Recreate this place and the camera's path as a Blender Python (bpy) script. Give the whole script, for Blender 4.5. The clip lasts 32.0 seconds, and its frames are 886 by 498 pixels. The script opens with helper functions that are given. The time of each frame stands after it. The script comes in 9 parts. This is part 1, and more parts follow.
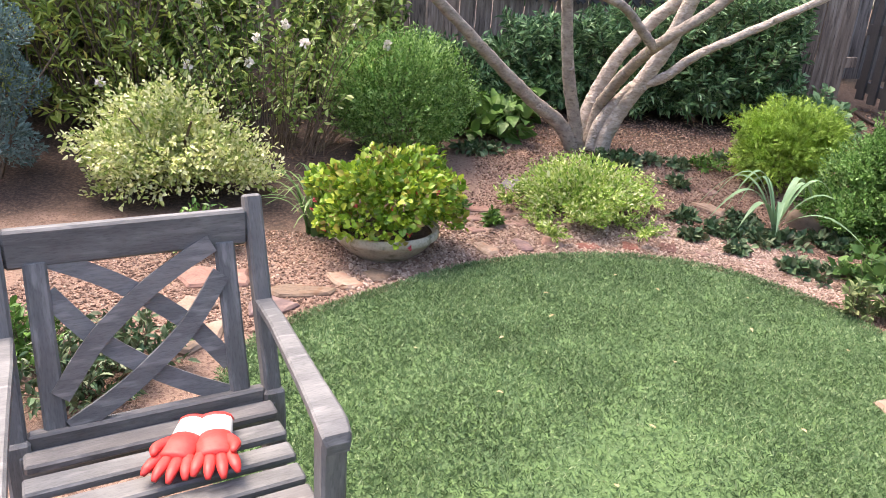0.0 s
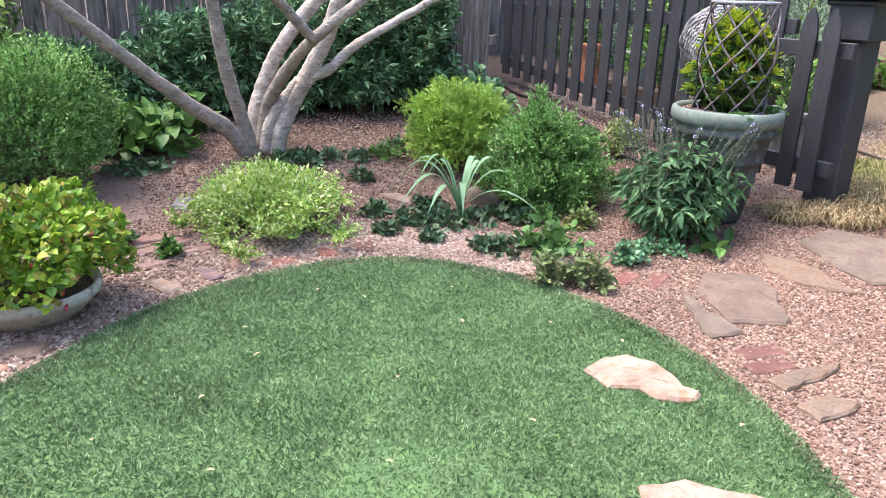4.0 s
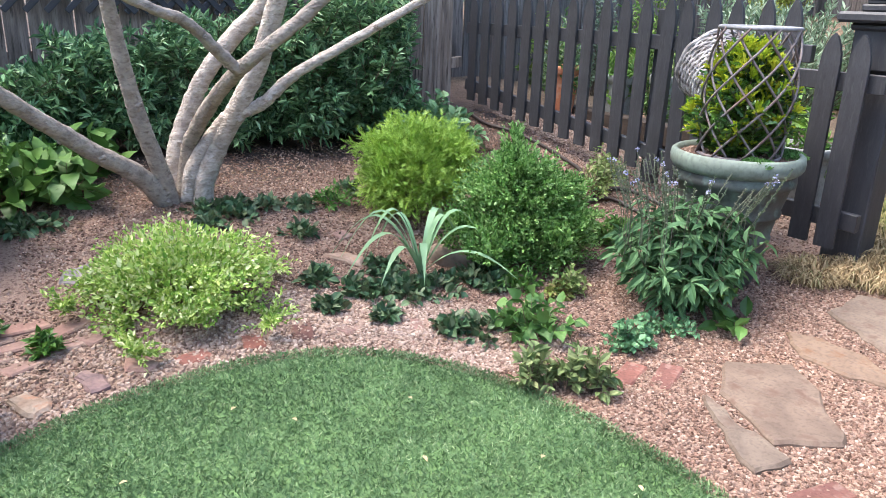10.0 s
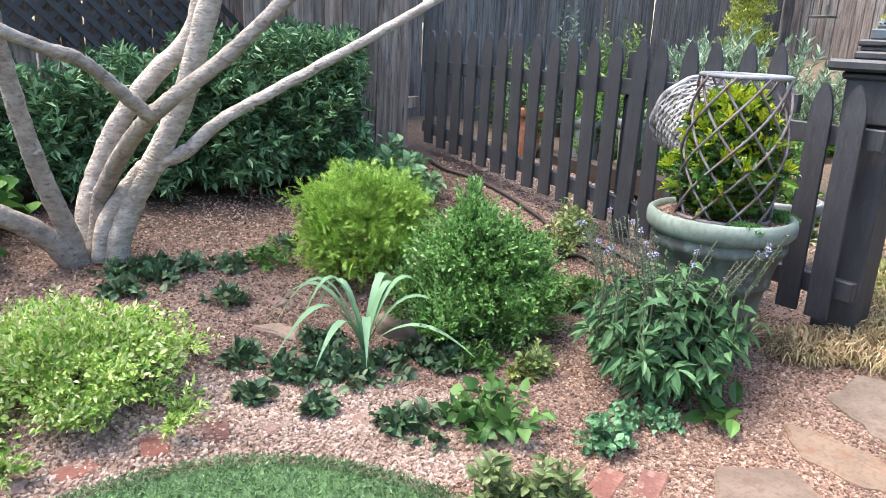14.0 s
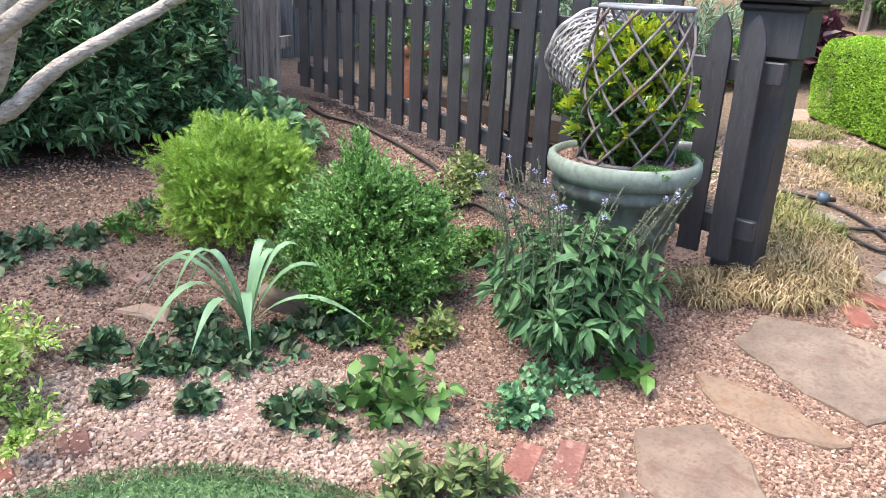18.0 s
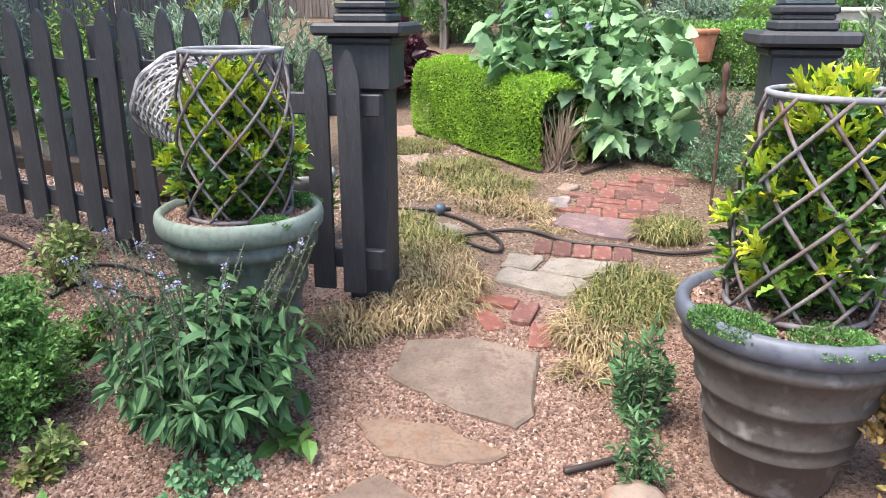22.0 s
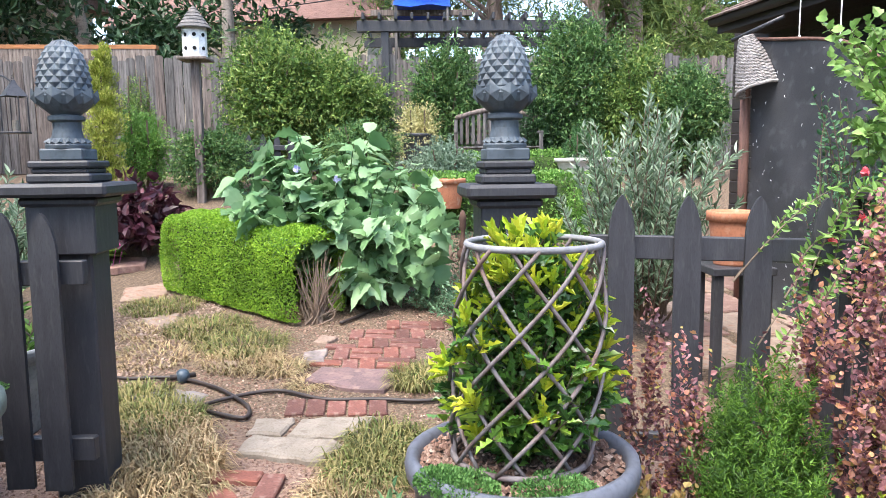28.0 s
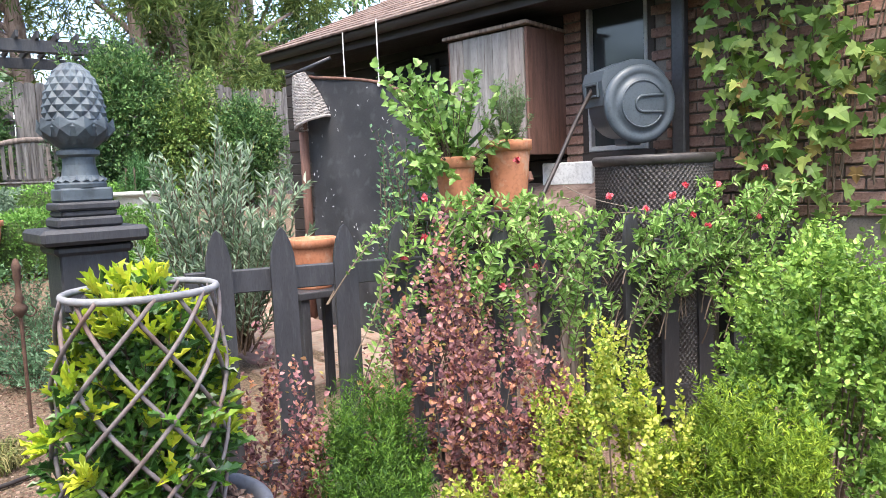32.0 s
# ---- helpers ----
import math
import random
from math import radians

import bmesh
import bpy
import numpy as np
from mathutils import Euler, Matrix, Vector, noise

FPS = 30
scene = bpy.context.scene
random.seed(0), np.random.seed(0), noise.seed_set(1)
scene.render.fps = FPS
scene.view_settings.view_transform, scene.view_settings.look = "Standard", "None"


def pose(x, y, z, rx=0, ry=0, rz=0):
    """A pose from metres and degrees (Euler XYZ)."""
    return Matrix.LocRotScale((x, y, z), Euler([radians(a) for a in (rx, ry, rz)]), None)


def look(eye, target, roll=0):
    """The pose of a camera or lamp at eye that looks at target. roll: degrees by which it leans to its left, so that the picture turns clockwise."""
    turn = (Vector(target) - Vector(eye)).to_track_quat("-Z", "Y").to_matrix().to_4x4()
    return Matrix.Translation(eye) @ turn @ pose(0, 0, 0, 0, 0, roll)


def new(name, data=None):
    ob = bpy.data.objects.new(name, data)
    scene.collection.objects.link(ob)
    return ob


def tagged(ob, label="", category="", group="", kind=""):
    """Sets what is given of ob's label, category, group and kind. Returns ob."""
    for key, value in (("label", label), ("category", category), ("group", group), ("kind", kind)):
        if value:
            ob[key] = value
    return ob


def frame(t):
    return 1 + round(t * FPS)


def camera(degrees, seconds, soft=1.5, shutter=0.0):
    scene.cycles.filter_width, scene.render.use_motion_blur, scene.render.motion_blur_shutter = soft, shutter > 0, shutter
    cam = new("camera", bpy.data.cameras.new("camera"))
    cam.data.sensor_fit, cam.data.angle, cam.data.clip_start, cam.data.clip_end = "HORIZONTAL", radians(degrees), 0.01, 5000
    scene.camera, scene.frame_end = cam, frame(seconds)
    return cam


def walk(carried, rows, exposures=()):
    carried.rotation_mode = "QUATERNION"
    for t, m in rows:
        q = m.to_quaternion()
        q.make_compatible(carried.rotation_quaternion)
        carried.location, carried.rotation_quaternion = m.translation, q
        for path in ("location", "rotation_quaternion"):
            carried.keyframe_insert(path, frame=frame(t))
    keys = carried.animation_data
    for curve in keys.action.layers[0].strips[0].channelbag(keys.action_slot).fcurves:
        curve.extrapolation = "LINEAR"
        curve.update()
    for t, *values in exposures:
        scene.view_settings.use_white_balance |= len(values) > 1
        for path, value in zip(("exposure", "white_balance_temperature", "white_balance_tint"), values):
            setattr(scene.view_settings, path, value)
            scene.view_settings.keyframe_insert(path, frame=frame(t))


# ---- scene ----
cam = camera(61.9, 32.0, 0.5)
PATH = [
    (0, (0.125, 0.596, 1.255), (0.361, 2.462, 0.575), 3.7),
    (0.5, (0.183, 0.655, 1.258), (0.484, 2.513, 0.584), 3.8),
    (1, (0.213, 0.687, 1.262), (0.58, 2.538, 0.597), 3.5),
    (1.5, (0.21, 0.736, 1.27), (0.658, 2.571, 0.612), 3.0),
    (2, (0.189, 0.804, 1.268), (0.739, 2.613, 0.616), 2.5),
    (2.5, (0.172, 0.857, 1.271), (0.84, 2.625, 0.618), 2.0),
    (3, (0.15, 0.87, 1.256), (0.939, 2.587, 0.602), 1.6),
    (3.5, (0.171, 0.881, 1.25), (1.072, 2.539, 0.589), 1.5),
    (4, (0.241, 0.918, 1.256), (1.235, 2.52, 0.589), 1.6),
    (4.5, (0.335, 0.979, 1.255), (1.397, 2.535, 0.584), 1.9),
    (6.5, (0.45, 1.202, 1.272), (1.57, 2.718, 0.603), 2.5),
    (7, (0.452, 1.303, 1.274), (1.565, 2.824, 0.605), 2.3),
    (7.5, (0.448, 1.384, 1.271), (1.551, 2.911, 0.598), 2.1),
    (8, (0.463, 1.418, 1.265), (1.553, 2.954, 0.592), 2.1),
    (8.5, (0.528, 1.471, 1.264), (1.605, 3.018, 0.598), 2.0),
    (9, (0.598, 1.533, 1.288), (1.672, 3.087, 0.629), 1.9),
    (9.5, (0.666, 1.584, 1.285), (1.741, 3.144, 0.643), 1.9),
    (10, (0.69, 1.601, 1.293), (1.772, 3.158, 0.657), 1.8),
    (10.5, (0.714, 1.648, 1.288), (1.805, 3.201, 0.656), 1.7),
    (11, (0.736, 1.751, 1.294), (1.851, 3.289, 0.669), 1.6),
    (11.5, (0.766, 1.856, 1.293), (1.906, 3.38, 0.68), 1.4),
    (12, (0.775, 1.93, 1.296), (1.942, 3.438, 0.694), 1.2),
    (12.5, (0.791, 1.957, 1.294), (1.977, 3.456, 0.705), 1.1),
    (13, (0.851, 1.967, 1.311), (2.047, 3.464, 0.736), 1.7),
    (13.5, (0.966, 1.97, 1.317), (2.154, 3.479, 0.759), 2.2),
    (15.5, (1.086, 1.956, 1.334), (2.21, 3.511, 0.772), 3.6),
    (16, (1.103, 2.01, 1.335), (2.247, 3.541, 0.744), 3.3),
    (16.5, (1.128, 2.092, 1.344), (2.313, 3.575, 0.715), 2.8),
    (17, (1.155, 2.167, 1.333), (2.398, 3.587, 0.674), 2.4),
    (17.5, (1.176, 2.205, 1.324), (2.483, 3.557, 0.641), 2.2),
    (18, (1.22, 2.214, 1.304), (2.588, 3.496, 0.61), 2.4),
    (18.5, (1.304, 2.202, 1.299), (2.718, 3.431, 0.6), 2.7),
    (19, (1.387, 2.19, 1.295), (2.834, 3.382, 0.597), 2.9),
    (19.5, (1.441, 2.169, 1.304), (2.92, 3.321, 0.608), 2.8),
    (20, (1.466, 2.17, 1.304), (2.996, 3.261, 0.62), 2.4),
    (20.5, (1.48, 2.21, 1.31), (3.087, 3.195, 0.639), 1.8),
    (21, (1.481, 2.245, 1.313), (3.174, 3.085, 0.658), 1.0),
    (21.5, (1.476, 2.252, 1.33), (3.249, 2.922, 0.69), 0.5),
    (22, (1.477, 2.258, 1.351), (3.312, 2.764, 0.738), 0.1),
    (22.5, (1.465, 2.28, 1.368), (3.345, 2.661, 0.804), -0.3),
    (23, (1.451, 2.283, 1.359), (3.366, 2.575, 0.863), -0.5),
    (23.5, (1.447, 2.264, 1.395), (3.383, 2.494, 0.946), -0.6),
    (24, (1.441, 2.259, 1.398), (3.394, 2.441, 1.007), -0.6),
    (24.5, (1.439, 2.27, 1.405), (3.404, 2.413, 1.064), -0.5),
    (25, (1.439, 2.279, 1.407), (3.412, 2.401, 1.106), -0.5),
    (25.5, (1.435, 2.286, 1.411), (3.414, 2.393, 1.14), -0.5),
    (27.5, (1.599, 2.095, 1.373), (3.585, 2.155, 1.145), -0.5),
    (28, (1.65, 2.062, 1.371), (3.635, 2.019, 1.136), -0.6),
    (28.5, (1.693, 2.105, 1.381), (3.67, 1.909, 1.146), -1.0),
    (29, (1.724, 2.173, 1.388), (3.671, 1.779, 1.154), -1.3),
    (29.5, (1.724, 2.216, 1.389), (3.618, 1.614, 1.157), -1.5),
    (30, (1.715, 2.225, 1.385), (3.54, 1.441, 1.152), -1.7),
    (30.5, (1.696, 2.22, 1.389), (3.456, 1.299, 1.16), -2.0),
    (31, (1.685, 2.212, 1.389), (3.394, 1.197, 1.168), -2.2),
    (31.5, (1.68, 2.205, 1.39), (3.351, 1.126, 1.183), -2.4),
    (32, (1.681, 2.194, 1.398), (3.319, 1.062, 1.207), -2.5),
]
walk(cam, [(t, look(eye, target, roll)) for t, eye, target, roll in PATH], [(0.0, 2.35, 7500, 19), (2.1, 2.35, 7500, 18), (3.0, 2.4, 6450, 16), (7.0, 2.27, 6500, 11), (10.0, 2.37, 6500, 10), (13.0, 2.45, 6500, 8), (18.0, 2.4, 6600, 9), (20.0, 2.25, 6600, 10), (23.0, 2.18, 6500, 10), (28.0, 2.2, 6400, 10), (31.0, 2.2, 6600, 10), (32.0, 2.2, 6600, 10)])

# ---- light ----
world = bpy.data.worlds.new("overcast_sky")
scene.world = world
world.use_nodes = True
wn = world.node_tree
sky = wn.nodes.new("ShaderNodeTexSky")
sky.sky_type, sky.sun_disc = "NISHITA", False
sky.sun_elevation, sky.sun_rotation = radians(64), radians(305)
sky.air_density, sky.dust_density, sky.ozone_density = 1.0, 2.5, 1.0
wn.links.new(sky.outputs[0], wn.nodes["Background"].inputs[0])
wn.nodes["Background"].inputs[1].default_value = 0.15
sun_data = bpy.data.lights.new("sun", "SUN")
sun_data.energy, sun_data.angle, sun_data.color = 1.5, radians(38), (1.0, 0.95, 0.87)
sun = new("sun", sun_data)
sun.matrix_world = look((-3.5, 2.5, 9), (0, 0, 0))

# ---- building blocks ----


class Build:
    """Collects vertices and faces of one mesh."""

    def __init__(self):
        self.v, self.f, self.n = [], [], 0

    def add(self, v, f):
        v = np.asarray(v, float).reshape(-1, 3)
        self.v.append(v)
        self.f += [tuple(int(i) + self.n for i in face) for face in f]
        self.n += len(v)
        return self

    def grid(self, v, f):
        """Vertices with an integer face array."""
        v = np.asarray(v, float).reshape(-1, 3)
        self.v.append(v)
        self.f += (np.asarray(f) + self.n).tolist()
        self.n += len(v)
        return self

    def box(self, c, s, rz=0.0, ry=0.0, rx=0.0, ch=0.004):
        """A box with chamfered edges, centre c and size s."""
        v, f = chamfered(*s, min(ch, min(s) * 0.3))
        turn = np.array(Euler((rx, ry, rz)).to_matrix())
        return self.add(v @ turn.T + np.asarray(c), f)

    def mesh(self, name, smooth=False):
        me = bpy.data.meshes.new(name)
        v = np.concatenate(self.v) if self.v else np.zeros((0, 3))
        me.from_pydata(v.tolist(), [], self.f)
        me.update()
        if smooth:
            me.polygons.foreach_set("use_smooth", [True] * len(me.polygons))
        return me


def chamfered(sx, sy, sz, c):
    x, y, z = sx / 2, sy / 2, sz / 2
    v, idx = [], {}
    for a in (-1, 1):
        for b in (-1, 1):
            for d in (-1, 1):
                for k in range(3):
                    p = [a * (x - c), b * (y - c), d * (z - c)]
                    p[k] = (a * x, b * y, d * z)[k]
                    idx[a, b, d, k] = len(v)
                    v.append(p)
    f = []
    for k in range(3):
        for s in (-1, 1):
            ring = []
            for p, q in ((-1, -1), (1, -1), (1, 1), (-1, 1)):
                key = [0, 0, 0]
                key[k], key[(k + 1) % 3], key[(k + 2) % 3] = s, p, q
                ring.append(idx[(*key, k)])
            f.append(ring if s > 0 else ring[::-1])
    for k in range(3):
        i, j = (k + 1) % 3, (k + 2) % 3
        for p in (-1, 1):
            for q in (-1, 1):
                a, b = [0, 0, 0], [0, 0, 0]
                a[k], b[k] = -1, 1
                a[i] = b[i] = p
                a[j] = b[j] = q
                ring = [idx[(*a, i)], idx[(*b, i)], idx[(*b, j)], idx[(*a, j)]]
                f.append(ring if p * q > 0 else ring[::-1])
    for a in (-1, 1):
        for b in (-1, 1):
            for d in (-1, 1):
                ring = [idx[a, b, d, k] for k in range(3)]
                f.append(ring if a * b * d > 0 else ring[::-1])
    return np.array(v), f


def curve_points(points, steps):
    """A smooth line (Catmull-Rom) through points."""
    p = np.asarray(points, float)
    p = np.vstack([2 * p[0] - p[1], p, 2 * p[-1] - p[-2]])
    out = []
    for k in range(1, len(p) - 2):
        for u in np.linspace(0, 1, steps, endpoint=False):
            a, b, c, d = p[k - 1], p[k], p[k + 1], p[k + 2]
            out.append(0.5 * (2 * b + (c - a) * u + (2 * a - 5 * b + 4 * c - d) * u**2 + (3 * b - a - 3 * c + d) * u**3))
    out.append(p[-2])
    return np.array(out)


def tube(build, points, radii, sides=8, caps=True):
    p = np.asarray(points, float)
    radii = np.broadcast_to(np.asarray(radii, float), (len(p),))
    t = np.gradient(p, axis=0)
    t /= np.linalg.norm(t, axis=1)[:, None] + 1e-9
    ref = np.array([0, 0, 1.0]) if abs(t[0][2]) < 0.9 else np.array([1.0, 0, 0])
    n = np.cross(t[0], ref)
    n /= np.linalg.norm(n)
    rings, angles = [], np.linspace(0, 2 * np.pi, sides, endpoint=False)
    for k in range(len(p)):
        n = n - t[k] * (n @ t[k])
        n /= np.linalg.norm(n) + 1e-9
        b = np.cross(t[k], n)
        rings.append(p[k] + radii[k] * (np.cos(angles)[:, None] * n + np.sin(angles)[:, None] * b))
    f = []
    for k in range(len(p) - 1):
        for s in range(sides):
            a, b = k * sides + s, k * sides + (s + 1) % sides
            f.append((a, b, b + sides, a + sides))
    if caps:
        f.append(tuple(range(sides))[::-1])
        f.append(tuple((len(p) - 1) * sides + s for s in range(sides)))
    return build.add(np.concatenate(rings), f)


def lathe(build, profile, sides=32, centre=(0, 0, 0), wobble=None):
    """Turns a profile of (radius, height) round the z axis."""
    a = np.linspace(0, 2 * np.pi, sides, endpoint=False)
    v = [[r * np.cos(q) + centre[0], r * np.sin(q) + centre[1], z + centre[2]] for r, z in profile for q in a]
    f = []
    for k in range(len(profile) - 1):
        for s in range(sides):
            i, j = k * sides + s, k * sides + (s + 1) % sides
            f.append((i, j, j + sides, i + sides))
    return build.add(v, f)


def part(name, build, material, parent=None, label="", smooth=False, m=None):
    me = build if isinstance(build, bpy.types.Mesh) else build.mesh(name, smooth)
    if not me.materials:
        me.materials.append(material)
    ob = new(name, me)
    if parent is not None:
        ob.parent = parent
    if m is not None:
        ob.matrix_basis = m
    if label:
        ob["label"] = label
    return ob


def thing(name, label, category, at=(0, 0, 0), rz=0.0, group="", kind=""):
    ob = new(name)
    ob.empty_display_size = 0.1
    ob.matrix_basis = pose(*at, 0, 0, rz)
    return tagged(ob, label, category, group, kind)


def unit(v):
    return v / (np.linalg.norm(v, axis=-1, keepdims=True) + 1e-9)


def broad_leaf():
    """A wide leaf with a folded midrib, a wavy edge and a drooping tip."""
    v, f = [], []
    for k, (y, w) in enumerate(((0.0, 0.06), (0.12, 0.36), (0.32, 0.5), (0.5, 0.43), (0.7, 0.3), (0.88, 0.13), (1.0, 0.01))):
        z = -0.3 * y**2
        v += [[-w, y - 0.03, z + w * 0.22 + 0.02 * (-1) ** k], [0, y, z], [w, y - 0.03, z + w * 0.22 - 0.02 * (-1) ** k]]
    for k in range(6):
        for j in (0, 1):
            a = 3 * k + j
            f += [[a, a + 1, a + 4], [a, a + 4, a + 3]]
    return np.array(v), np.array(f)


def wavy_leaf():
    """A broad leaf with a scalloped outline, a folded midrib and a drooping tip."""
    v, f = [], []
    for k, (y, w) in enumerate(((0.0, 0.05), (0.06, 0.34), (0.18, 0.52), (0.3, 0.42), (0.42, 0.5), (0.56, 0.3), (0.68, 0.33), (0.84, 0.13), (1.0, 0.01))):
        z = -0.35 * y**2
        v += [[-w, y - 0.05, z + w * 0.15 + 0.03 * (-1) ** k], [0, y, z], [w, y - 0.05, z + w * 0.15 - 0.03 * (-1) ** k]]
    for k in range(8):
        for j in (0, 1):
            a = 3 * k + j
            f += [[a, a + 1, a + 4], [a, a + 4, a + 3]]
    return np.array(v), np.array(f)


def frond_leaf():
    """A flat lacy spray: a rib with pointed lobes on both sides and gaps between them."""
    v, f = [[0, 0, 0], [0.04, 0.75, 0.02], [-0.04, 0.75, 0.02], [0, 1.0, -0.04]], [[0, 1, 2], [1, 3, 2]]
    for y, w in ((0.12, 0.34), (0.3, 0.46), (0.48, 0.4), (0.64, 0.28)):
        for side in (1, -1):
            n = len(v)
            v += [[0, y, 0.01], [0, y + 0.13, 0.01], [side * w, y + 0.27, 0.05]]
            f.append([n, n + 2, n + 1] if side > 0 else [n, n + 1, n + 2])
    return np.array(v, float), np.array(f)


LEAVES = {
    "frond": frond_leaf(),
    "broad": broad_leaf(),
    "wavy": wavy_leaf(),
    "maple": (
        np.array([[0, 0, 0], [0.2, -0.13, 0.04], [0.5, -0.02, 0.08], [0.36, 0.17, 0.03], [0.62, 0.46, 0.0], [0.3, 0.46, 0.05], [0.24, 0.66, 0.0], [0, 1.0, -0.16], [-0.24, 0.66, 0.02], [-0.3, 0.46, 0.05], [-0.62, 0.46, 0.03], [-0.36, 0.17, 0.04], [-0.5, -0.02, 0.06], [-0.2, -0.13, 0.04], [0, 0.34, -0.03]]),
        np.array([[k, k + 1, 14] for k in range(13)] + [[13, 0, 14]]),
    ),
    "fold": (
        np.array([[0, 0, 0], [0.45, 0.3, 0.12], [0.4, 0.64, 0.08], [0, 1, -0.06], [-0.4, 0.64, 0.08], [-0.45, 0.3, 0.12]]),
        np.array([[0, 1, 2], [0, 2, 3], [0, 3, 4], [0, 4, 5]]),
    ),
    "small": (np.array([[0, 0, 0], [0.5, 0.45, 0.12], [0, 1, 0], [-0.5, 0.45, 0.12]]), np.array([[0, 1, 2], [0, 2, 3]])),
    "oval": (
        np.array([[0, 0, 0], [0.42, 0.3, 0.1], [0.42, 0.62, 0.06], [0, 1, -0.14], [-0.42, 0.62, 0.06], [-0.42, 0.3, 0.1], [0, 0.5, 0]]),
        np.array([[0, 1, 6], [1, 2, 6], [2, 3, 6], [3, 4, 6], [4, 5, 6], [5, 0, 6]]),
    ),
    "lobed": (
        np.array([[0, 0, 0], [0.3, 0.05, 0.05], [0.5, 0.3, 0.1], [0.3, 0.5, 0.06], [0.34, 0.68, 0.03], [0, 1.05, -0.2], [-0.34, 0.68, 0.03], [-0.3, 0.5, 0.06], [-0.5, 0.3, 0.1], [-0.3, 0.05, 0.05], [0, 0.5, -0.02]]),
        np.array([[k, k + 1, 10] for k in range(9)] + [[9, 0, 10]]),
    ),
    "spiny": (
        np.array([[0, 0, 0], [0.42, 0.18, 0.14], [0.24, 0.34, 0.04], [0.5, 0.5, 0.16], [0.24, 0.66, 0.03], [0.3, 0.82, 0.1], [0, 1.05, -0.1], [-0.3, 0.82, 0.1], [-0.24, 0.66, 0.03], [-0.5, 0.5, 0.16], [-0.24, 0.34, 0.04], [-0.42, 0.18, 0.14], [0, 0.5, -0.03]]),
        np.array([[k, k + 1, 12] for k in range(11)] + [[11, 0, 12]]),
    ),
    "blade": (np.array([[-0.5, 0, 0], [0.5, 0, 0], [0.35, 0.6, 0.0], [-0.35, 0.6, 0.0], [0, 1, 0]]), np.array([[0, 1, 2], [0, 2, 3], [3, 2, 4]])),
}


def leaves(build, places, ways, faces, length, width, shape="small"):
    """Leaves at places that point along ways and turn their upper side to faces."""
    template, tri = LEAVES[shape]
    n = len(places)
    a = unit(np.asarray(ways, float))
    x = unit(np.cross(a, faces))
    z = np.cross(x, a)
    length, width = np.broadcast_to(length, (n,)), np.broadcast_to(width, (n,))
    v = (
        np.asarray(places)[:, None]
        + x[:, None] * (template[None, :, 0, None] * width[:, None, None])
        + a[:, None] * (template[None, :, 1, None] * length[:, None, None])
        + z[:, None] * (template[None, :, 2, None] * length[:, None, None])
    )
    f = tri[None] + (np.arange(n) * len(template))[:, None, None]
    return build.grid(v.reshape(-1, 3), f.reshape(-1, 3))


def rand_dirs(rng, n):
    return unit(rng.normal(size=(n, 3)))


def mound(build, rng, n, centre, radii, size, shape="small", slim=0.5, lump=0.25, lobes=26, fill=0.5, up=0.4, low=-0.35, jitter=0.7, flat=0.0, vary=0.35):
    """Leaves over and inside a lumpy rounded body; low: how far it reaches below its middle."""
    lobe = rand_dirs(rng, lobes)
    d = rand_dirs(rng, int(n * 2.2))
    d = d[d[:, 2] > low][:n]
    n = len(d)
    near = (d @ lobe.T).max(1)
    r = 1 - lump * np.clip((1 - near) * 6, 0, 1.2)
    r *= 1 - fill * rng.random(n) ** 2.2
    p = np.asarray(centre) + d * r[:, None] * np.asarray(radii)
    way = unit(d * 0.6 + [0, 0, up] + jitter * rng.normal(size=(n, 3)) * 0.6)
    way[:, 2] *= 1 - flat
    face = unit(d * 0.7 + [0, 0, 0.7] + 0.5 * rng.normal(size=(n, 3)))
    s = size * (1 + vary * (rng.random(n) * 2 - 1))
    return leaves(build, p, way, face, s, s * slim, shape)


def sprays(stems, build, rng, roots, tips, per, size, shape="small", slim=0.45, bend=0.15, start=0.3, radius=0.004, spread=0.9, droop=0.0, up=0.3, vary=0.3, pair=False):
    """Stems that arch from roots to tips, with leaves along each."""
    places, ways, faces = [], [], []
    for root, tip in zip(np.asarray(roots, float), np.asarray(tips, float)):
        mid = (root + tip) / 2 + np.array([rng.normal() * bend, rng.normal() * bend, bend]) * np.linalg.norm(tip - root)
        u = np.linspace(0, 1, 9)[:, None]
        line = (1 - u) ** 2 * root + 2 * u * (1 - u) * mid + u**2 * (tip - [0, 0, droop])
        if stems is not None:
            tube(stems, line, np.linspace(radius, radius * 0.35, 9), 4, False)
        s = np.linspace(start, 1.0, per)
        k = s * 8
        i = np.minimum(k.astype(int), 7)
        p = line[i] + (line[i + 1] - line[i]) * (k - i)[:, None]
        t = unit(line[i + 1] - line[i])
        side = unit(np.cross(t, rng.normal(size=(per, 3))))
        places.append(p)
        ways.append(unit(t * (1.1 - spread * 0.6) + side * spread + [0, 0, up * 0.3]))
        faces.append(unit(np.array([0, 0, 0.8]) + 0.5 * side + 0.45 * rng.normal(size=(per, 3))))
        if pair:
            places.append(p)
            ways.append(unit(t * (1.1 - spread * 0.6) - side * spread + [0, 0, up * 0.3]))
            faces.append(unit(np.array([0, 0, 0.8]) - 0.5 * side + 0.45 * rng.normal(size=(per, 3))))
    places, ways, faces = np.concatenate(places), np.concatenate(ways), np.concatenate(faces)
    s = size * (1 + vary * (rng.random(len(places)) * 2 - 1))
    return leaves(build, places, ways, faces, s, s * slim, shape)


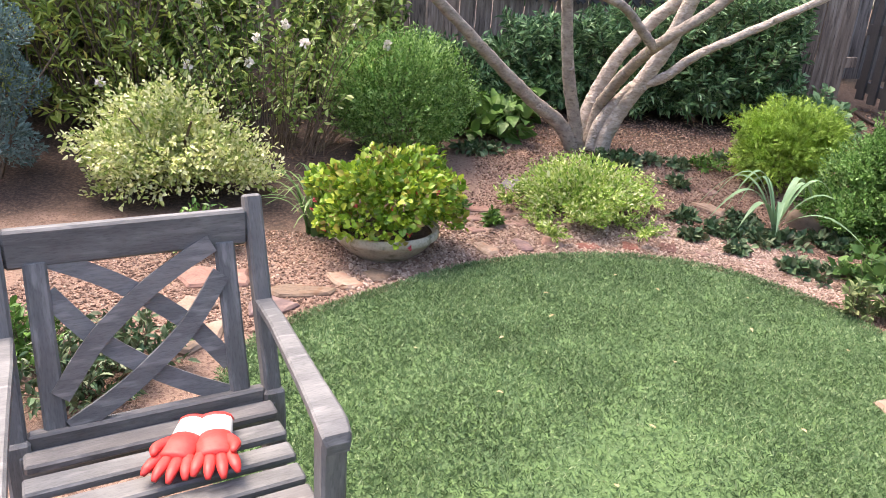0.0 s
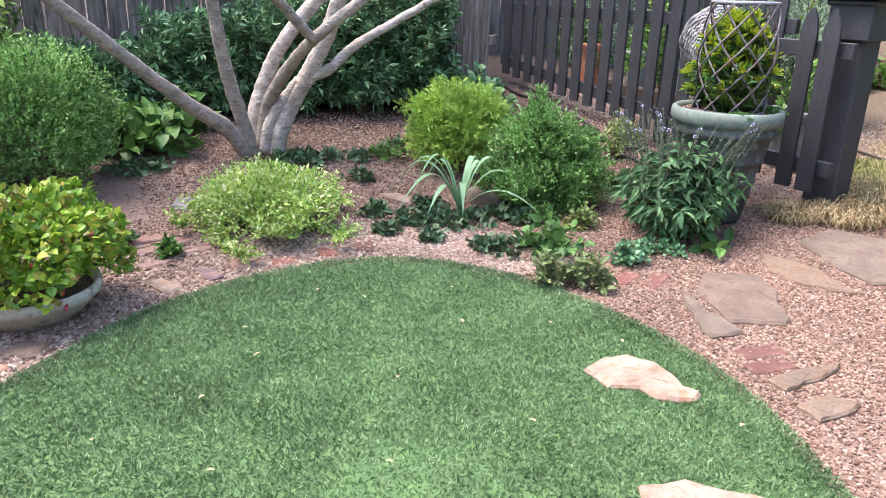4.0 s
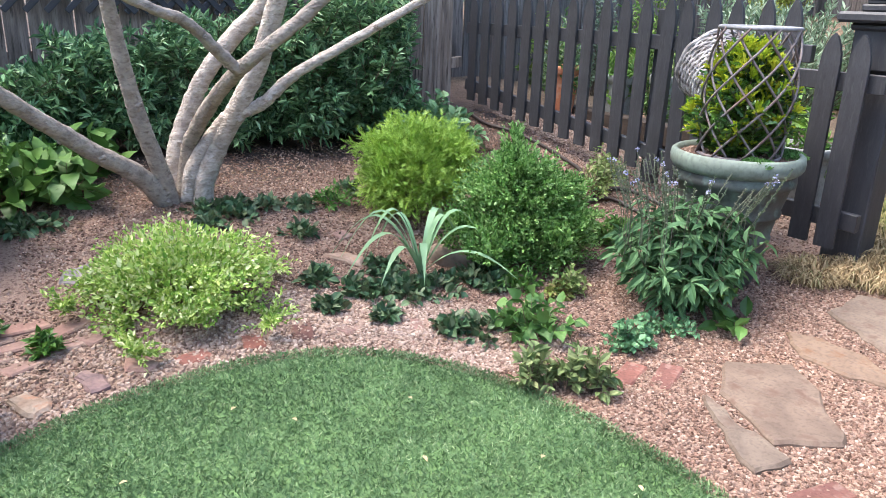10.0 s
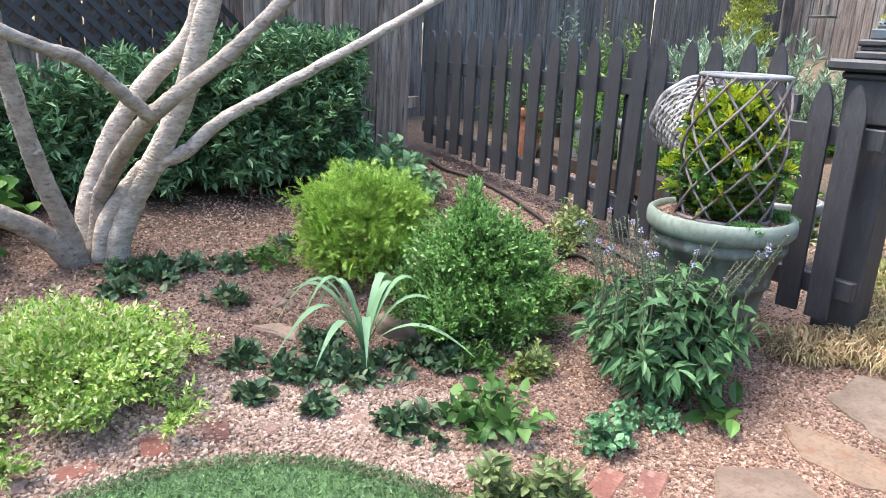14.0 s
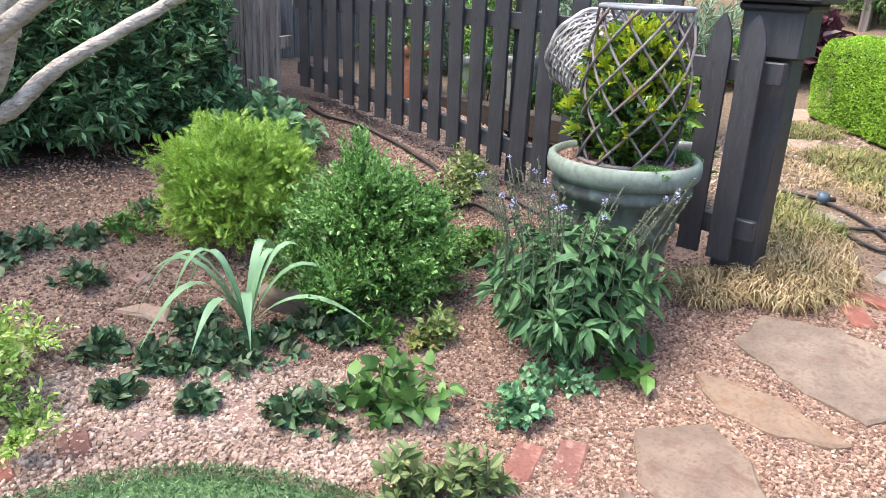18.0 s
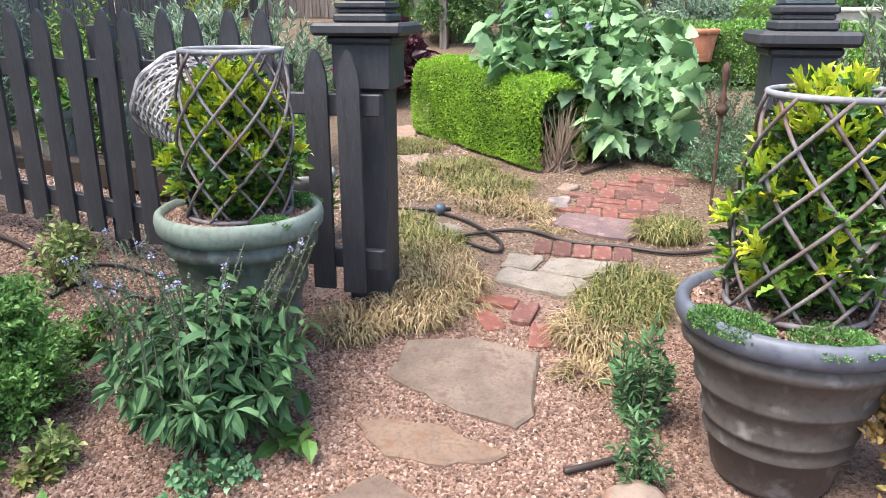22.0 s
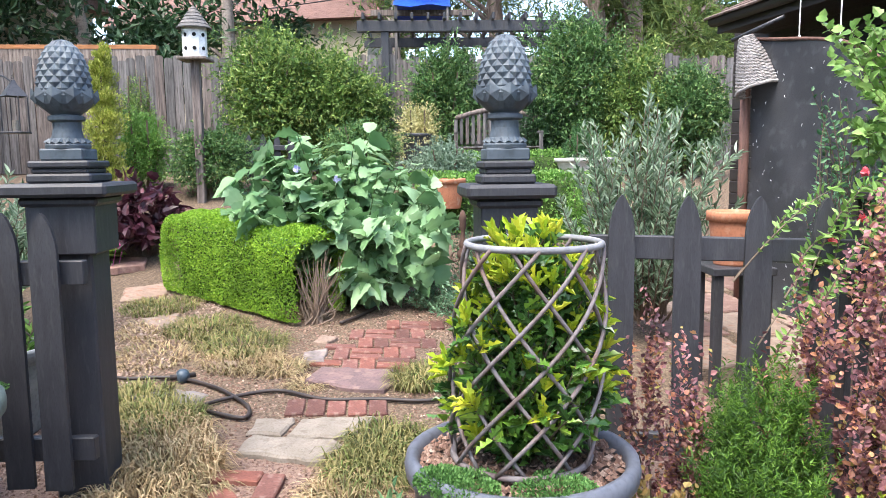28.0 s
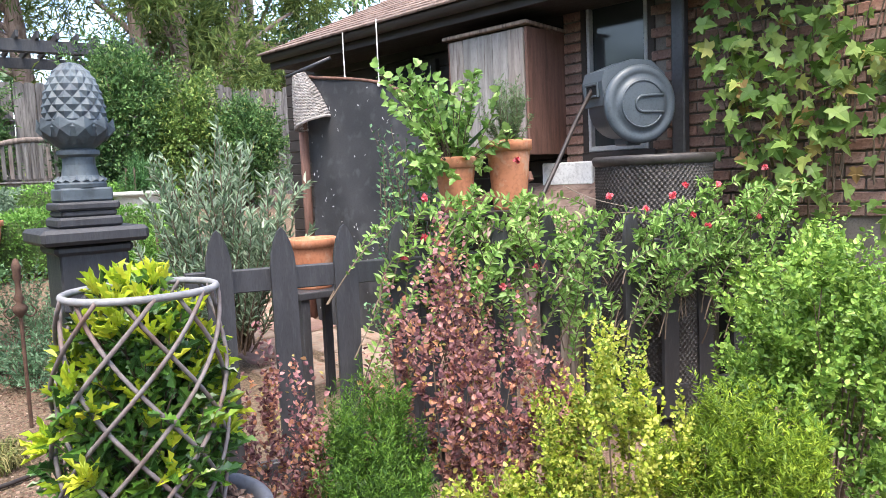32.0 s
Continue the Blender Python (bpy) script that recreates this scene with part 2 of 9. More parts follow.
def bushy(stems, build, rng, n, centre, radii, per, size, shape="small", slim=0.4, lump=0.2, lobes=40, deep=0.35, up=0.25, low=-0.6, spread=0.8, vary=0.3):
    """A dense rounded shrub: many short leafy twigs that end on its lumpy outline."""
    lobe = rand_dirs(rng, lobes)
    d = rand_dirs(rng, int(n * 3))
    d = d[d[:, 2] > low][:n]
    r = (1 - lump * np.clip((1 - (d @ lobe.T).max(1)) * 6, 0, 1.2)) * (0.9 + 0.16 * rng.random(len(d)))
    tip = np.asarray(centre) + d * r[:, None] * np.asarray(radii)
    root = np.asarray(centre) + d * (r * (1 - deep - 0.15 * rng.random(len(d))))[:, None] * np.asarray(radii) - [0, 0, up * radii[2] * 0.4]
    return sprays(stems, build, rng, root, tip, per, size, shape, slim, 0.05, 0.05, 0.0022, spread, 0.0, up, vary)


# ---- materials ----
def material(name, rough=0.7, metal=0.0, spec=0.5):
    m = bpy.data.materials.new(name)
    m.use_nodes = True
    b = m.node_tree.nodes["Principled BSDF"]
    b.inputs["Roughness"].default_value = rough
    b.inputs["Metallic"].default_value = metal
    b.inputs["Specular IOR Level"].default_value = spec
    return m, m.node_tree, b


def ramp(nt, fac, colours, spots=None):
    r = nt.nodes.new("ShaderNodeValToRGB")
    e = r.color_ramp.elements
    while len(e) < len(colours):
        e.new(0.5)
    for k, c in enumerate(colours):
        e[k].position = spots[k] if spots else k / (len(colours) - 1)
        e[k].color = (*c, 1)
    nt.links.new(fac, r.inputs[0])
    return r.outputs[0]


def tex(nt, kind, scale, coords="Object", detail=4.0, stretch=None):
    if coords == "Place":
        out = nt.nodes.new("ShaderNodeNewGeometry").outputs["Position"]
    else:
        out = nt.nodes.new("ShaderNodeTexCoord").outputs[coords]
    if stretch:
        mp = nt.nodes.new("ShaderNodeMapping")
        mp.inputs["Scale"].default_value = stretch
        nt.links.new(out, mp.inputs[0])
        out = mp.outputs[0]
    n = nt.nodes.new(kind)
    n.inputs["Scale"].default_value = scale
    if "Detail" in n.inputs:
        n.inputs["Detail"].default_value = detail
    nt.links.new(out, n.inputs["Vector"])
    return n


def mix(nt, fac, a, b, mode="MIX"):
    m = nt.nodes.new("ShaderNodeMix")
    m.data_type, m.blend_type = "RGBA", mode
    for value, socket in ((fac, m.inputs[0]), (a, m.inputs[6]), (b, m.inputs[7])):
        if isinstance(value, bpy.types.NodeSocket):
            nt.links.new(value, socket)
        else:
            socket.default_value = value if isinstance(value, (int, float)) else (*value, 1)
    return m.outputs[2]


def bump(nt, b, height, strength=0.3, distance=0.01):
    n = nt.nodes.new("ShaderNodeBump")
    n.inputs["Strength"].default_value, n.inputs["Distance"].default_value = strength, distance
    nt.links.new(height, n.inputs["Height"])
    nt.links.new(n.outputs[0], b.inputs["Normal"])


def surface(name, colours, scale=4.0, rough=0.8, grain=40.0, relief=0.3, distance=0.004, stretch=None, stain=None, metal=0.0, spec=0.4, each=0.0, spots=None, coords="Object"):
    """A surface with large blotches, fine grain and relief. each: how far pieces differ from one another."""
    m, nt, b = material(name, rough, metal, spec)
    big = tex(nt, "ShaderNodeTexNoise", scale, coords, 6, stretch)
    fine = tex(nt, "ShaderNodeTexNoise", grain, coords, 8, stretch)
    col = ramp(nt, big.outputs[0], colours, spots or [0.3 + 0.4 * k / max(1, len(colours) - 1) for k in range(len(colours))])
    g = ramp(nt, fine.outputs[0], [(0.62, 0.62, 0.62), (1, 1, 1), (1.0, 1.0, 1.0)], [0.28, 0.52, 0.9])
    col = mix(nt, 0.75, col, g, "MULTIPLY")
    if stain:
        s = tex(nt, "ShaderNodeTexNoise", scale * 2.3, coords, 10, stretch)
        mask = ramp(nt, s.outputs[0], [(0, 0, 0), (1, 1, 1)], [0.55, 0.72])
        col = mix(nt, mask, col, stain)
    if each:
        info = nt.nodes.new("ShaderNodeObjectInfo")
        tone = ramp(nt, info.outputs["Random"], [(1 - each, 1 - each, 1 - each), (1, 1, 1), (1.0, 1 - each * 0.4, 1 - each * 0.6)])
        col = mix(nt, 1.0, col, tone, "MULTIPLY")
    nt.links.new(col, b.inputs["Base Color"])
    rr = ramp(nt, big.outputs[0], [(rough * 0.85,) * 3, (min(1, rough * 1.12),) * 3], [0.3, 0.7])
    nt.links.new(rr, b.inputs["Roughness"])
    bump(nt, b, fine.outputs[0], relief, distance)
    return m


def leafy(name, colours, rough=0.5, thin=0.25, spots=None, spec=0.35):
    """Leaves that differ one from another and let some light through."""
    m, nt, b = material(name, rough, 0, spec)
    geo = nt.nodes.new("ShaderNodeNewGeometry")
    col = ramp(nt, geo.outputs["Random Per Island"], colours, spots)
    n = tex(nt, "ShaderNodeTexNoise", 3.0)
    tone = ramp(nt, n.outputs[0], [(0.6, 0.65, 0.6), (1.1, 1.1, 1.1)], [0.35, 0.65])
    col = mix(nt, 1.0, col, tone, "MULTIPLY")
    nt.links.new(col, b.inputs["Base Color"])
    t = nt.nodes.new("ShaderNodeBsdfTranslucent")
    nt.links.new(col, t.inputs[0])
    ms = nt.nodes.new("ShaderNodeMixShader")
    ms.inputs[0].default_value = thin
    nt.links.new(b.outputs[0], ms.inputs[1])
    nt.links.new(t.outputs[0], ms.inputs[2])
    nt.links.new(ms.outputs[0], nt.nodes["Material Output"].inputs[0])
    return m


def pebbly(name, colours, rough=0.85):
    m, nt, b = material(name, rough)
    geo = nt.nodes.new("ShaderNodeNewGeometry")
    col = ramp(nt, geo.outputs["Random Per Island"], colours)
    n = tex(nt, "ShaderNodeTexNoise", 160.0)
    tone = ramp(nt, n.outputs[0], [(0.7, 0.68, 0.66), (1, 1, 1)], [0.3, 0.6])
    drift = tex(nt, "ShaderNodeTexNoise", 1.7, detail=7)
    patch = ramp(nt, drift.outputs[0], [(0.78, 0.74, 0.71), (1, 1, 1), (1.08, 1.05, 1.0)], [0.36, 0.52, 0.7])
    tone = mix(nt, 1.0, tone, patch, "MULTIPLY")
    nt.links.new(mix(nt, 1.0, col, tone, "MULTIPLY"), b.inputs["Base Color"])
    return m


FENCE_PAINT = surface("charcoal_fence_paint", [(0.026, 0.026, 0.03), (0.042, 0.042, 0.048)], 6, 0.55, 60, 0.25, 0.002, (6, 6, 1), (0.05, 0.05, 0.052), spec=0.45)
OLD_WOOD = surface("weathered_fence_wood", [(0.11, 0.085, 0.068), (0.23, 0.18, 0.148), (0.36, 0.3, 0.255)], 3, 0.85, 30, 0.6, 0.006, (9, 9, 0.7), (0.045, 0.036, 0.03), each=0.35, coords="Place")
GREY_WOOD = surface("grey_weathered_boards", [(0.06, 0.053, 0.05), (0.24, 0.225, 0.215)], 3, 0.85, 30, 0.6, 0.005, (9, 9, 0.7), (0.05, 0.043, 0.038), each=0.4, coords="Place")
BENCH_WOOD = surface("grey_painted_bench_wood", [(0.085, 0.088, 0.09), (0.12, 0.123, 0.125), (0.165, 0.168, 0.168)], 5, 0.6, 60, 0.4, 0.002, (1, 5, 5), (0.2, 0.2, 0.2), each=0.15)
BARK = surface("smooth_pale_bark", [(0.31, 0.255, 0.215), (0.44, 0.375, 0.325), (0.57, 0.5, 0.44)], 14, 0.88, 48, 1.0, 0.01, (1, 1, 2.0), (0.25, 0.2, 0.165))
BROWN_BARK = surface("brown_limb_bark", [(0.22, 0.18, 0.15), (0.4, 0.34, 0.29)], 12, 0.88, 44, 1.0, 0.01, (1, 1, 1.6), (0.16, 0.125, 0.102))
TWIG = surface("twig_bark", [(0.09, 0.065, 0.045), (0.17, 0.125, 0.09)], 8, 0.85, 60, 0.4)
FLAGSTONE = surface("sandstone_flag", [(0.105, 0.076, 0.058), (0.145, 0.108, 0.083), (0.19, 0.145, 0.112)], 7, 0.85, 70, 0.5, 0.004, None, (0.105, 0.066, 0.05), each=0.25)
PINK_STONE = surface("pink_sandstone", [(0.175, 0.1, 0.083), (0.265, 0.17, 0.142)], 6, 0.88, 60, 0.5, 0.004, None, (0.3, 0.215, 0.17), each=0.25)
PALE_STONE = surface("pale_sandstone", [(0.2, 0.14, 0.105), (0.31, 0.245, 0.195)], 7, 0.85, 40, 0.5, 0.004, None, (0.24, 0.12, 0.08), each=0.2)
RUST_STONE = surface("rust_brown_sandstone", [(0.14, 0.096, 0.068), (0.2, 0.145, 0.106)], 8, 0.88, 60, 0.5, 0.005, None, (0.15, 0.085, 0.05), each=0.25)
PURPLE_STONE = surface("purple_grey_slate", [(0.11, 0.075, 0.075), (0.18, 0.12, 0.115)], 8, 0.85, 60, 0.5, 0.004, None, (0.22, 0.15, 0.13), each=0.2)
LAWN_STONE = surface("cream_and_rust_sandstone", [(0.2, 0.115, 0.075), (0.285, 0.21, 0.16), (0.35, 0.275, 0.215)], 9, 0.85, 50, 0.6, 0.006, None, (0.3, 0.14, 0.08), each=0.15)
GREY_STONE = surface("grey_slate_stone", [(0.13, 0.115, 0.11), (0.24, 0.21, 0.2)], 6, 0.8, 40, 0.6, 0.005, None, (0.3, 0.25, 0.22), each=0.2)
BRICK = surface("red_clay_brick", [(0.13, 0.052, 0.042), (0.23, 0.105, 0.082)], 12, 0.9, 90, 0.6, 0.003, None, (0.25, 0.16, 0.13), each=0.45)
CONCRETE = surface("pale_concrete_paver", [(0.175, 0.15, 0.12), (0.265, 0.235, 0.195)], 9, 0.9, 110, 0.6, 0.003, None, (0.15, 0.125, 0.1), each=0.12)
BOWL = surface("cast_stone_bowl", [(0.36, 0.325, 0.26), (0.52, 0.48, 0.39)], 7, 0.85, 80, 0.4, 0.003, None, (0.15, 0.15, 0.1))
PLANTER_GREEN = surface("aged_green_planter", [(0.04, 0.04, 0.038), (0.065, 0.07, 0.062), (0.1, 0.125, 0.108)], 7, 0.6, 50, 0.25, 0.003, None, (0.12, 0.17, 0.145))
PLANTER_RIM = surface("verdigris_planter_rim", [(0.125, 0.15, 0.125), (0.21, 0.255, 0.21)], 9, 0.75, 50, 0.25, 0.002, None, (0.12, 0.14, 0.11))
PLANTER_GREY = surface("grey_brown_planter", [(0.06, 0.051, 0.045), (0.105, 0.09, 0.08)], 6, 0.55, 50, 0.2, 0.002, None, (0.19, 0.18, 0.17))
PLANTER_GREY_RIM = surface("slate_grey_planter_rim", [(0.075, 0.083, 0.105), (0.13, 0.14, 0.17)], 7, 0.5, 50, 0.2, 0.002)
WILLOW = surface("grey_willow_strip", [(0.1, 0.065, 0.056), (0.17, 0.152, 0.155), (0.15, 0.095, 0.082)], 9, 0.75, 60, 0.4, 0.002)
NET = surface("grey_net_twine", [(0.2, 0.185, 0.175), (0.42, 0.39, 0.37)], 22, 0.9, 60, 0.4, 0.002)
WICKER = surface("bleached_wicker", [(0.1, 0.085, 0.078), (0.36, 0.33, 0.32), (0.62, 0.59, 0.57)], 22, 0.8, 60, 0.4, 0.002)
FINIAL = surface("blue_grey_cast_iron", [(0.042, 0.054, 0.066), (0.076, 0.096, 0.113), (0.125, 0.15, 0.168)], 9, 0.6, 60, 0.35, 0.003, None, (0.075, 0.085, 0.1))
TERRACOTTA = surface("terracotta", [(0.4, 0.15, 0.075), (0.52, 0.22, 0.12)], 7, 0.85, 60, 0.25, 0.002, None, (0.5, 0.3, 0.2))
HOSE = surface("dark_rubber_hose", [(0.02, 0.016, 0.015), (0.045, 0.032, 0.028)], 9, 0.5, 60, 0.2)
SOIL = surface("dark_soil", [(0.035, 0.022, 0.016), (0.085, 0.055, 0.04)], 8, 0.95, 70, 1.0, 0.02)


# ---- ground ----
def soft(v, k):
    return np.log1p(np.exp(np.clip(v / k, -40, 40))) * k


def rise(v):
    return 1 / (1 + np.exp(-np.clip(v, -40, 40)))


def ground_z(x, y):
    """Height of the garden: level by the lawn, rising to the back and beyond the gate."""
    x, y = np.asarray(x, float), np.asarray(y, float)
    east = 0.06 * np.minimum(soft(x - 3.8, 0.25), 14) + 0.2 * np.minimum(soft(x - 8.6, 0.2), 3.2)
    north = 0.14 * np.minimum(soft(y - 4.7, 0.2), 4.0) / (1 + np.exp(np.clip((x - 6.5) / 0.6, -40, 40)))
    bank = 0.1 * rise((x - 4.15) / 0.1) * rise((y - 4.55) / 0.2) * rise((5.8 - x) / 0.25)
    return east + north + bank - 0.055 * rise((4.9 - y) / 0.15) * rise((3.85 - x) / 0.22)


def axis(lo, hi, step, far):
    mid = np.arange(lo, hi + step / 2, step)
    out = np.cumsum(step * 1.35 ** np.arange(1, 40))
    out = out[out < far]
    return np.concatenate([(lo - out)[::-1], mid, hi + out])


def sheet(build, xs, ys, height):
    gx, gy = np.meshgrid(xs, ys)
    v = np.stack([gx, gy, height(gx, gy)], -1).reshape(-1, 3)
    n, k = len(xs), np.arange((len(ys) - 1) * len(xs)).reshape(-1, len(xs))[:, :-1].ravel()
    return build.grid(v, np.stack([k, k + 1, k + n + 1, k + n], -1))


def ground_material():
    m, nt, b = material("pink_gravel_ground", 0.92)
    fine = tex(nt, "ShaderNodeTexVoronoi", 95.0)
    gravel = ramp(nt, fine.outputs["Color"], [(0.03, 0.017, 0.012), (0.075, 0.043, 0.031), (0.14, 0.082, 0.06), (0.22, 0.145, 0.11)], [0.1, 0.4, 0.7, 1.0])
    crumb = tex(nt, "ShaderNodeTexNoise", 60.0, detail=10)
    earth = ramp(nt, crumb.outputs[0], [(0.018, 0.011, 0.008), (0.05, 0.03, 0.022), (0.12, 0.078, 0.06)], [0.3, 0.52, 0.75])
    straw = ramp(nt, crumb.outputs[0], [(0.05, 0.032, 0.02), (0.13, 0.088, 0.055), (0.25, 0.185, 0.125)], [0.3, 0.52, 0.75])
    c = nt.nodes.new("ShaderNodeTexCoord")
    sep = nt.nodes.new("ShaderNodeSeparateXYZ")
    nt.links.new(c.outputs["Object"], sep.inputs[0])
    wave = tex(nt, "ShaderNodeTexNoise", 1.6, detail=6)

    def edge(value, lo, hi):
        add = nt.nodes.new("ShaderNodeMath")
        add.operation = "MULTIPLY_ADD"
        nt.links.new(wave.outputs[0], add.inputs[0])
        add.inputs[1].default_value = 1.6
        nt.links.new(value, add.inputs[2])
        r = nt.nodes.new("ShaderNodeMapRange")
        r.inputs[1].default_value, r.inputs[2].default_value = lo + 0.8, hi + 0.8
        nt.links.new(add.outputs[0], r.inputs[0])
        return r.outputs[0]

    col = mix(nt, edge(sep.outputs[1], 5.6, 6.3), gravel, earth)
    west = nt.nodes.new("ShaderNodeMath")
    west.operation = "MULTIPLY"
    nt.links.new(sep.outputs[0], west.inputs[0])
    west.inputs[1].default_value = -1
    bed = mix(nt, edge(sep.outputs[1], 4.3, 4.7), gravel, earth)
    col = mix(nt, edge(west.outputs[0], -0.8, -0.3), col, bed)
    col = mix(nt, edge(sep.outputs[0], 4.7, 5.3), col, straw)
    nt.links.new(col, b.inputs["Base Color"])
    bump(nt, b, fine.outputs["Distance"], 0.6, 0.012)
    return m


ground = Build()
sheet(ground, axis(-3.5, 9.0, 0.1, 400), axis(-4.0, 8.5, 0.1, 400), ground_z)
tagged(part("ground", ground, ground_material(), smooth=True), "pink gravel and dark earth garden ground", "ground", kind="structure")

# lawn: a rounded sheet of artificial turf
LAWN_C, LAWN_R = (1.08, 2.68), 1.33


def lawn_edge(a):
    """Distance of the lawn's rim from its middle at an angle."""
    south = np.clip(-np.sin(a), 0, 1)

    def swell(at, wide):
        d = (np.degrees(a) - at + 180) % 360 - 180
        return np.exp(-((d / wide) ** 2))

    return LAWN_R + 0.24 * swell(57, 32) - 0.07 * swell(130, 20) + 0.1 * swell(168, 20) + 1.2 * south**3 * np.clip(-np.cos(a) * 0.6 + 0.6, 0, 1.2)


TURF_BASE = surface("turf_backing", [(0.05, 0.1, 0.033), (0.095, 0.17, 0.058)], 8, 0.9, 90, 0.8, 0.01)
TURF = leafy("artificial_turf_blade", [(0.036, 0.086, 0.028), (0.105, 0.195, 0.08), (0.19, 0.29, 0.133), (0.37, 0.45, 0.255)], 0.5, 0.15, [0, 0.38, 0.85, 1])
turf, rings, spokes = Build(), 20, 96
ang = np.linspace(0, 2 * np.pi, spokes, endpoint=False)
verts = [[*LAWN_C, float(ground_z(*LAWN_C)) + 0.018]]
for k in range(1, rings + 1):
    for a in ang:
        r = lawn_edge(a) * k / rings
        x, y = LAWN_C[0] + r * np.cos(a), LAWN_C[1] + r * np.sin(a)
        verts.append([x, y, float(ground_z(x, y)) + (0.018 if k < rings else -0.01)])
faces = [(0, 1 + s, 1 + (s + 1) % spokes) for s in range(spokes)]
for k in range(rings - 1):
    for s in range(spokes):
        i, j = 1 + k * spokes + s, 1 + k * spokes + (s + 1) % spokes
        faces.append((i, i + spokes, j + spokes, j))
turf.add(verts, faces)
lawn = tagged(part("lawn", turf, TURF_BASE, smooth=True), "round bed of short green artificial turf", "lawn", kind="structure")
rng = np.random.default_rng(3)
count = 230000
a = rng.random(count) * 2 * np.pi
r = lawn_edge(a) * np.sqrt(rng.random(count)) * 1.0
bx, by = LAWN_C[0] + r * np.cos(a), LAWN_C[1] + r * np.sin(a)
ok = by > 0.9
bx, by = bx[ok], by[ok]
n = len(bx)
lean = rng.normal(size=(n, 3)) * [0.8, 0.8, 0.2] + [0, 0, 0.55]
blades = Build()
leaves(blades, np.stack([bx, by, ground_z(bx, by) + 0.014], -1), lean, rand_dirs(rng, n), 0.014 + 0.015 * rng.random(n), 0.0026, "small")
part("turf_pile", blades, TURF, lawn)["kind"] = "stuff"


# pebbles of the gravel
def pebbles(build, rng, x, y, size, lift=0.0):
    """Worn pebbles: low blocks with a smaller, turned top face."""
    n = len(x)
    body = np.array([[1, 0.1, -0.3], [0.1, 0.85, -0.3], [-1, -0.1, -0.3], [-0.1, -0.85, -0.3], [0.48, 0.45, 0.5], [-0.5, 0.42, 0.55], [-0.48, -0.42, 0.5], [0.5, -0.4, 0.55]])
    tri = np.array([[0, 1, 4], [1, 5, 4], [1, 2, 5], [2, 6, 5], [2, 3, 6], [3, 7, 6], [3, 0, 7], [0, 4, 7], [4, 5, 6], [4, 6, 7]])
    v = body[None] * (size[:, None, None] * (0.8 + 0.4 * rng.random((n, 8, 1)))) * np.stack([np.ones(n), 0.75 + 0.35 * rng.random(n), 0.7 + 0.6 * rng.random(n)], -1)[:, None]
    q = rng.random(n) * 6.283
    c, s = np.cos(q)[:, None], np.sin(q)[:, None]
    vx, vy = v[:, :, 0] * c - v[:, :, 1] * s, v[:, :, 0] * s + v[:, :, 1] * c
    tilt = rng.normal(size=(n, 2, 1)) * 0.25
    vz = v[:, :, 2] + vx * tilt[:, 0] + vy * tilt[:, 1]
    p = np.stack([vx + x[:, None], vy + y[:, None], vz + (ground_z(x, y) + lift)[:, None]], -1)
    f = tri[None] + (np.arange(n) * 8)[:, None, None]
    build.grid(p.reshape(-1, 3), f.reshape(-1, 3))


def inside_lawn(x, y, grow=0.0):
    dx, dy = x - LAWN_C[0], y - LAWN_C[1]
    return np.hypot(dx, dy) < lawn_edge(np.arctan2(dy, dx)) + grow


PEBBLE = pebbly("pink_pea_gravel", [(0.062, 0.032, 0.021), (0.135, 0.074, 0.051), (0.19, 0.109, 0.079), (0.245, 0.149, 0.109), (0.34, 0.23, 0.175), (0.105, 0.06, 0.043), (0.45, 0.34, 0.275)])
PALE_PEBBLE = pebbly("pale_river_gravel", [(0.14, 0.088, 0.064), (0.26, 0.178, 0.136), (0.35, 0.255, 0.2), (0.44, 0.345, 0.285), (0.22, 0.132, 0.1), (0.32, 0.24, 0.2)])


def scatter(rng, n, x0, x1, y0, y1):
    return rng.uniform(x0, x1, n), rng.uniform(y0, y1, n)


stones = Build()
x, y = (np.concatenate(v) for v in zip(scatter(rng, 108000, 1.9, 4.5, 2.0, 5.0), scatter(rng, 30000, -1.3, 1.9, 3.2, 5.0), scatter(rng, 30000, 0.9, 4.5, 5.0, 6.6), scatter(rng, 14000, 4.5, 8.0, 1.6, 4.6), scatter(rng, 9000, 4.5, 5.4, 4.4, 6.6), scatter(rng, 9000, 2.0, 3.6, 1.2, 2.0)))
pale = ~inside_lawn(x, y, 0.0) & inside_lawn(x, y, 0.62) & (y > 3.55) & (x > 0.1) & (x < 2.75) & (rng.random(len(x)) < 0.7)
pale |= (x > 4.62) & (y > 3.7)
keep = ~inside_lawn(x, y, -0.01) & ~((x < 0.1) & (y > 4.4)) & ~((x < 0.9) & (y > 5.0)) & ~pale
keep &= rng.random(len(x)) > np.clip((y - 5.9) / 0.9, 0, 0.9)
pebbles(stones, rng, x[keep], y[keep], 0.0055 + 0.0055 * rng.random(keep.sum()))
tagged(part("gravel", stones, PEBBLE), "loose pink and tan pea gravel", "gravel", kind="stuff")
stones = Build()
pebbles(stones, rng, x[pale], y[pale], 0.0078 + 0.0062 * rng.random(pale.sum()), 0.002)
tagged(part("pale_gravel", stones, PALE_PEBBLE), "larger pale grey and pink gravel round the lawn", "gravel", kind="stuff")


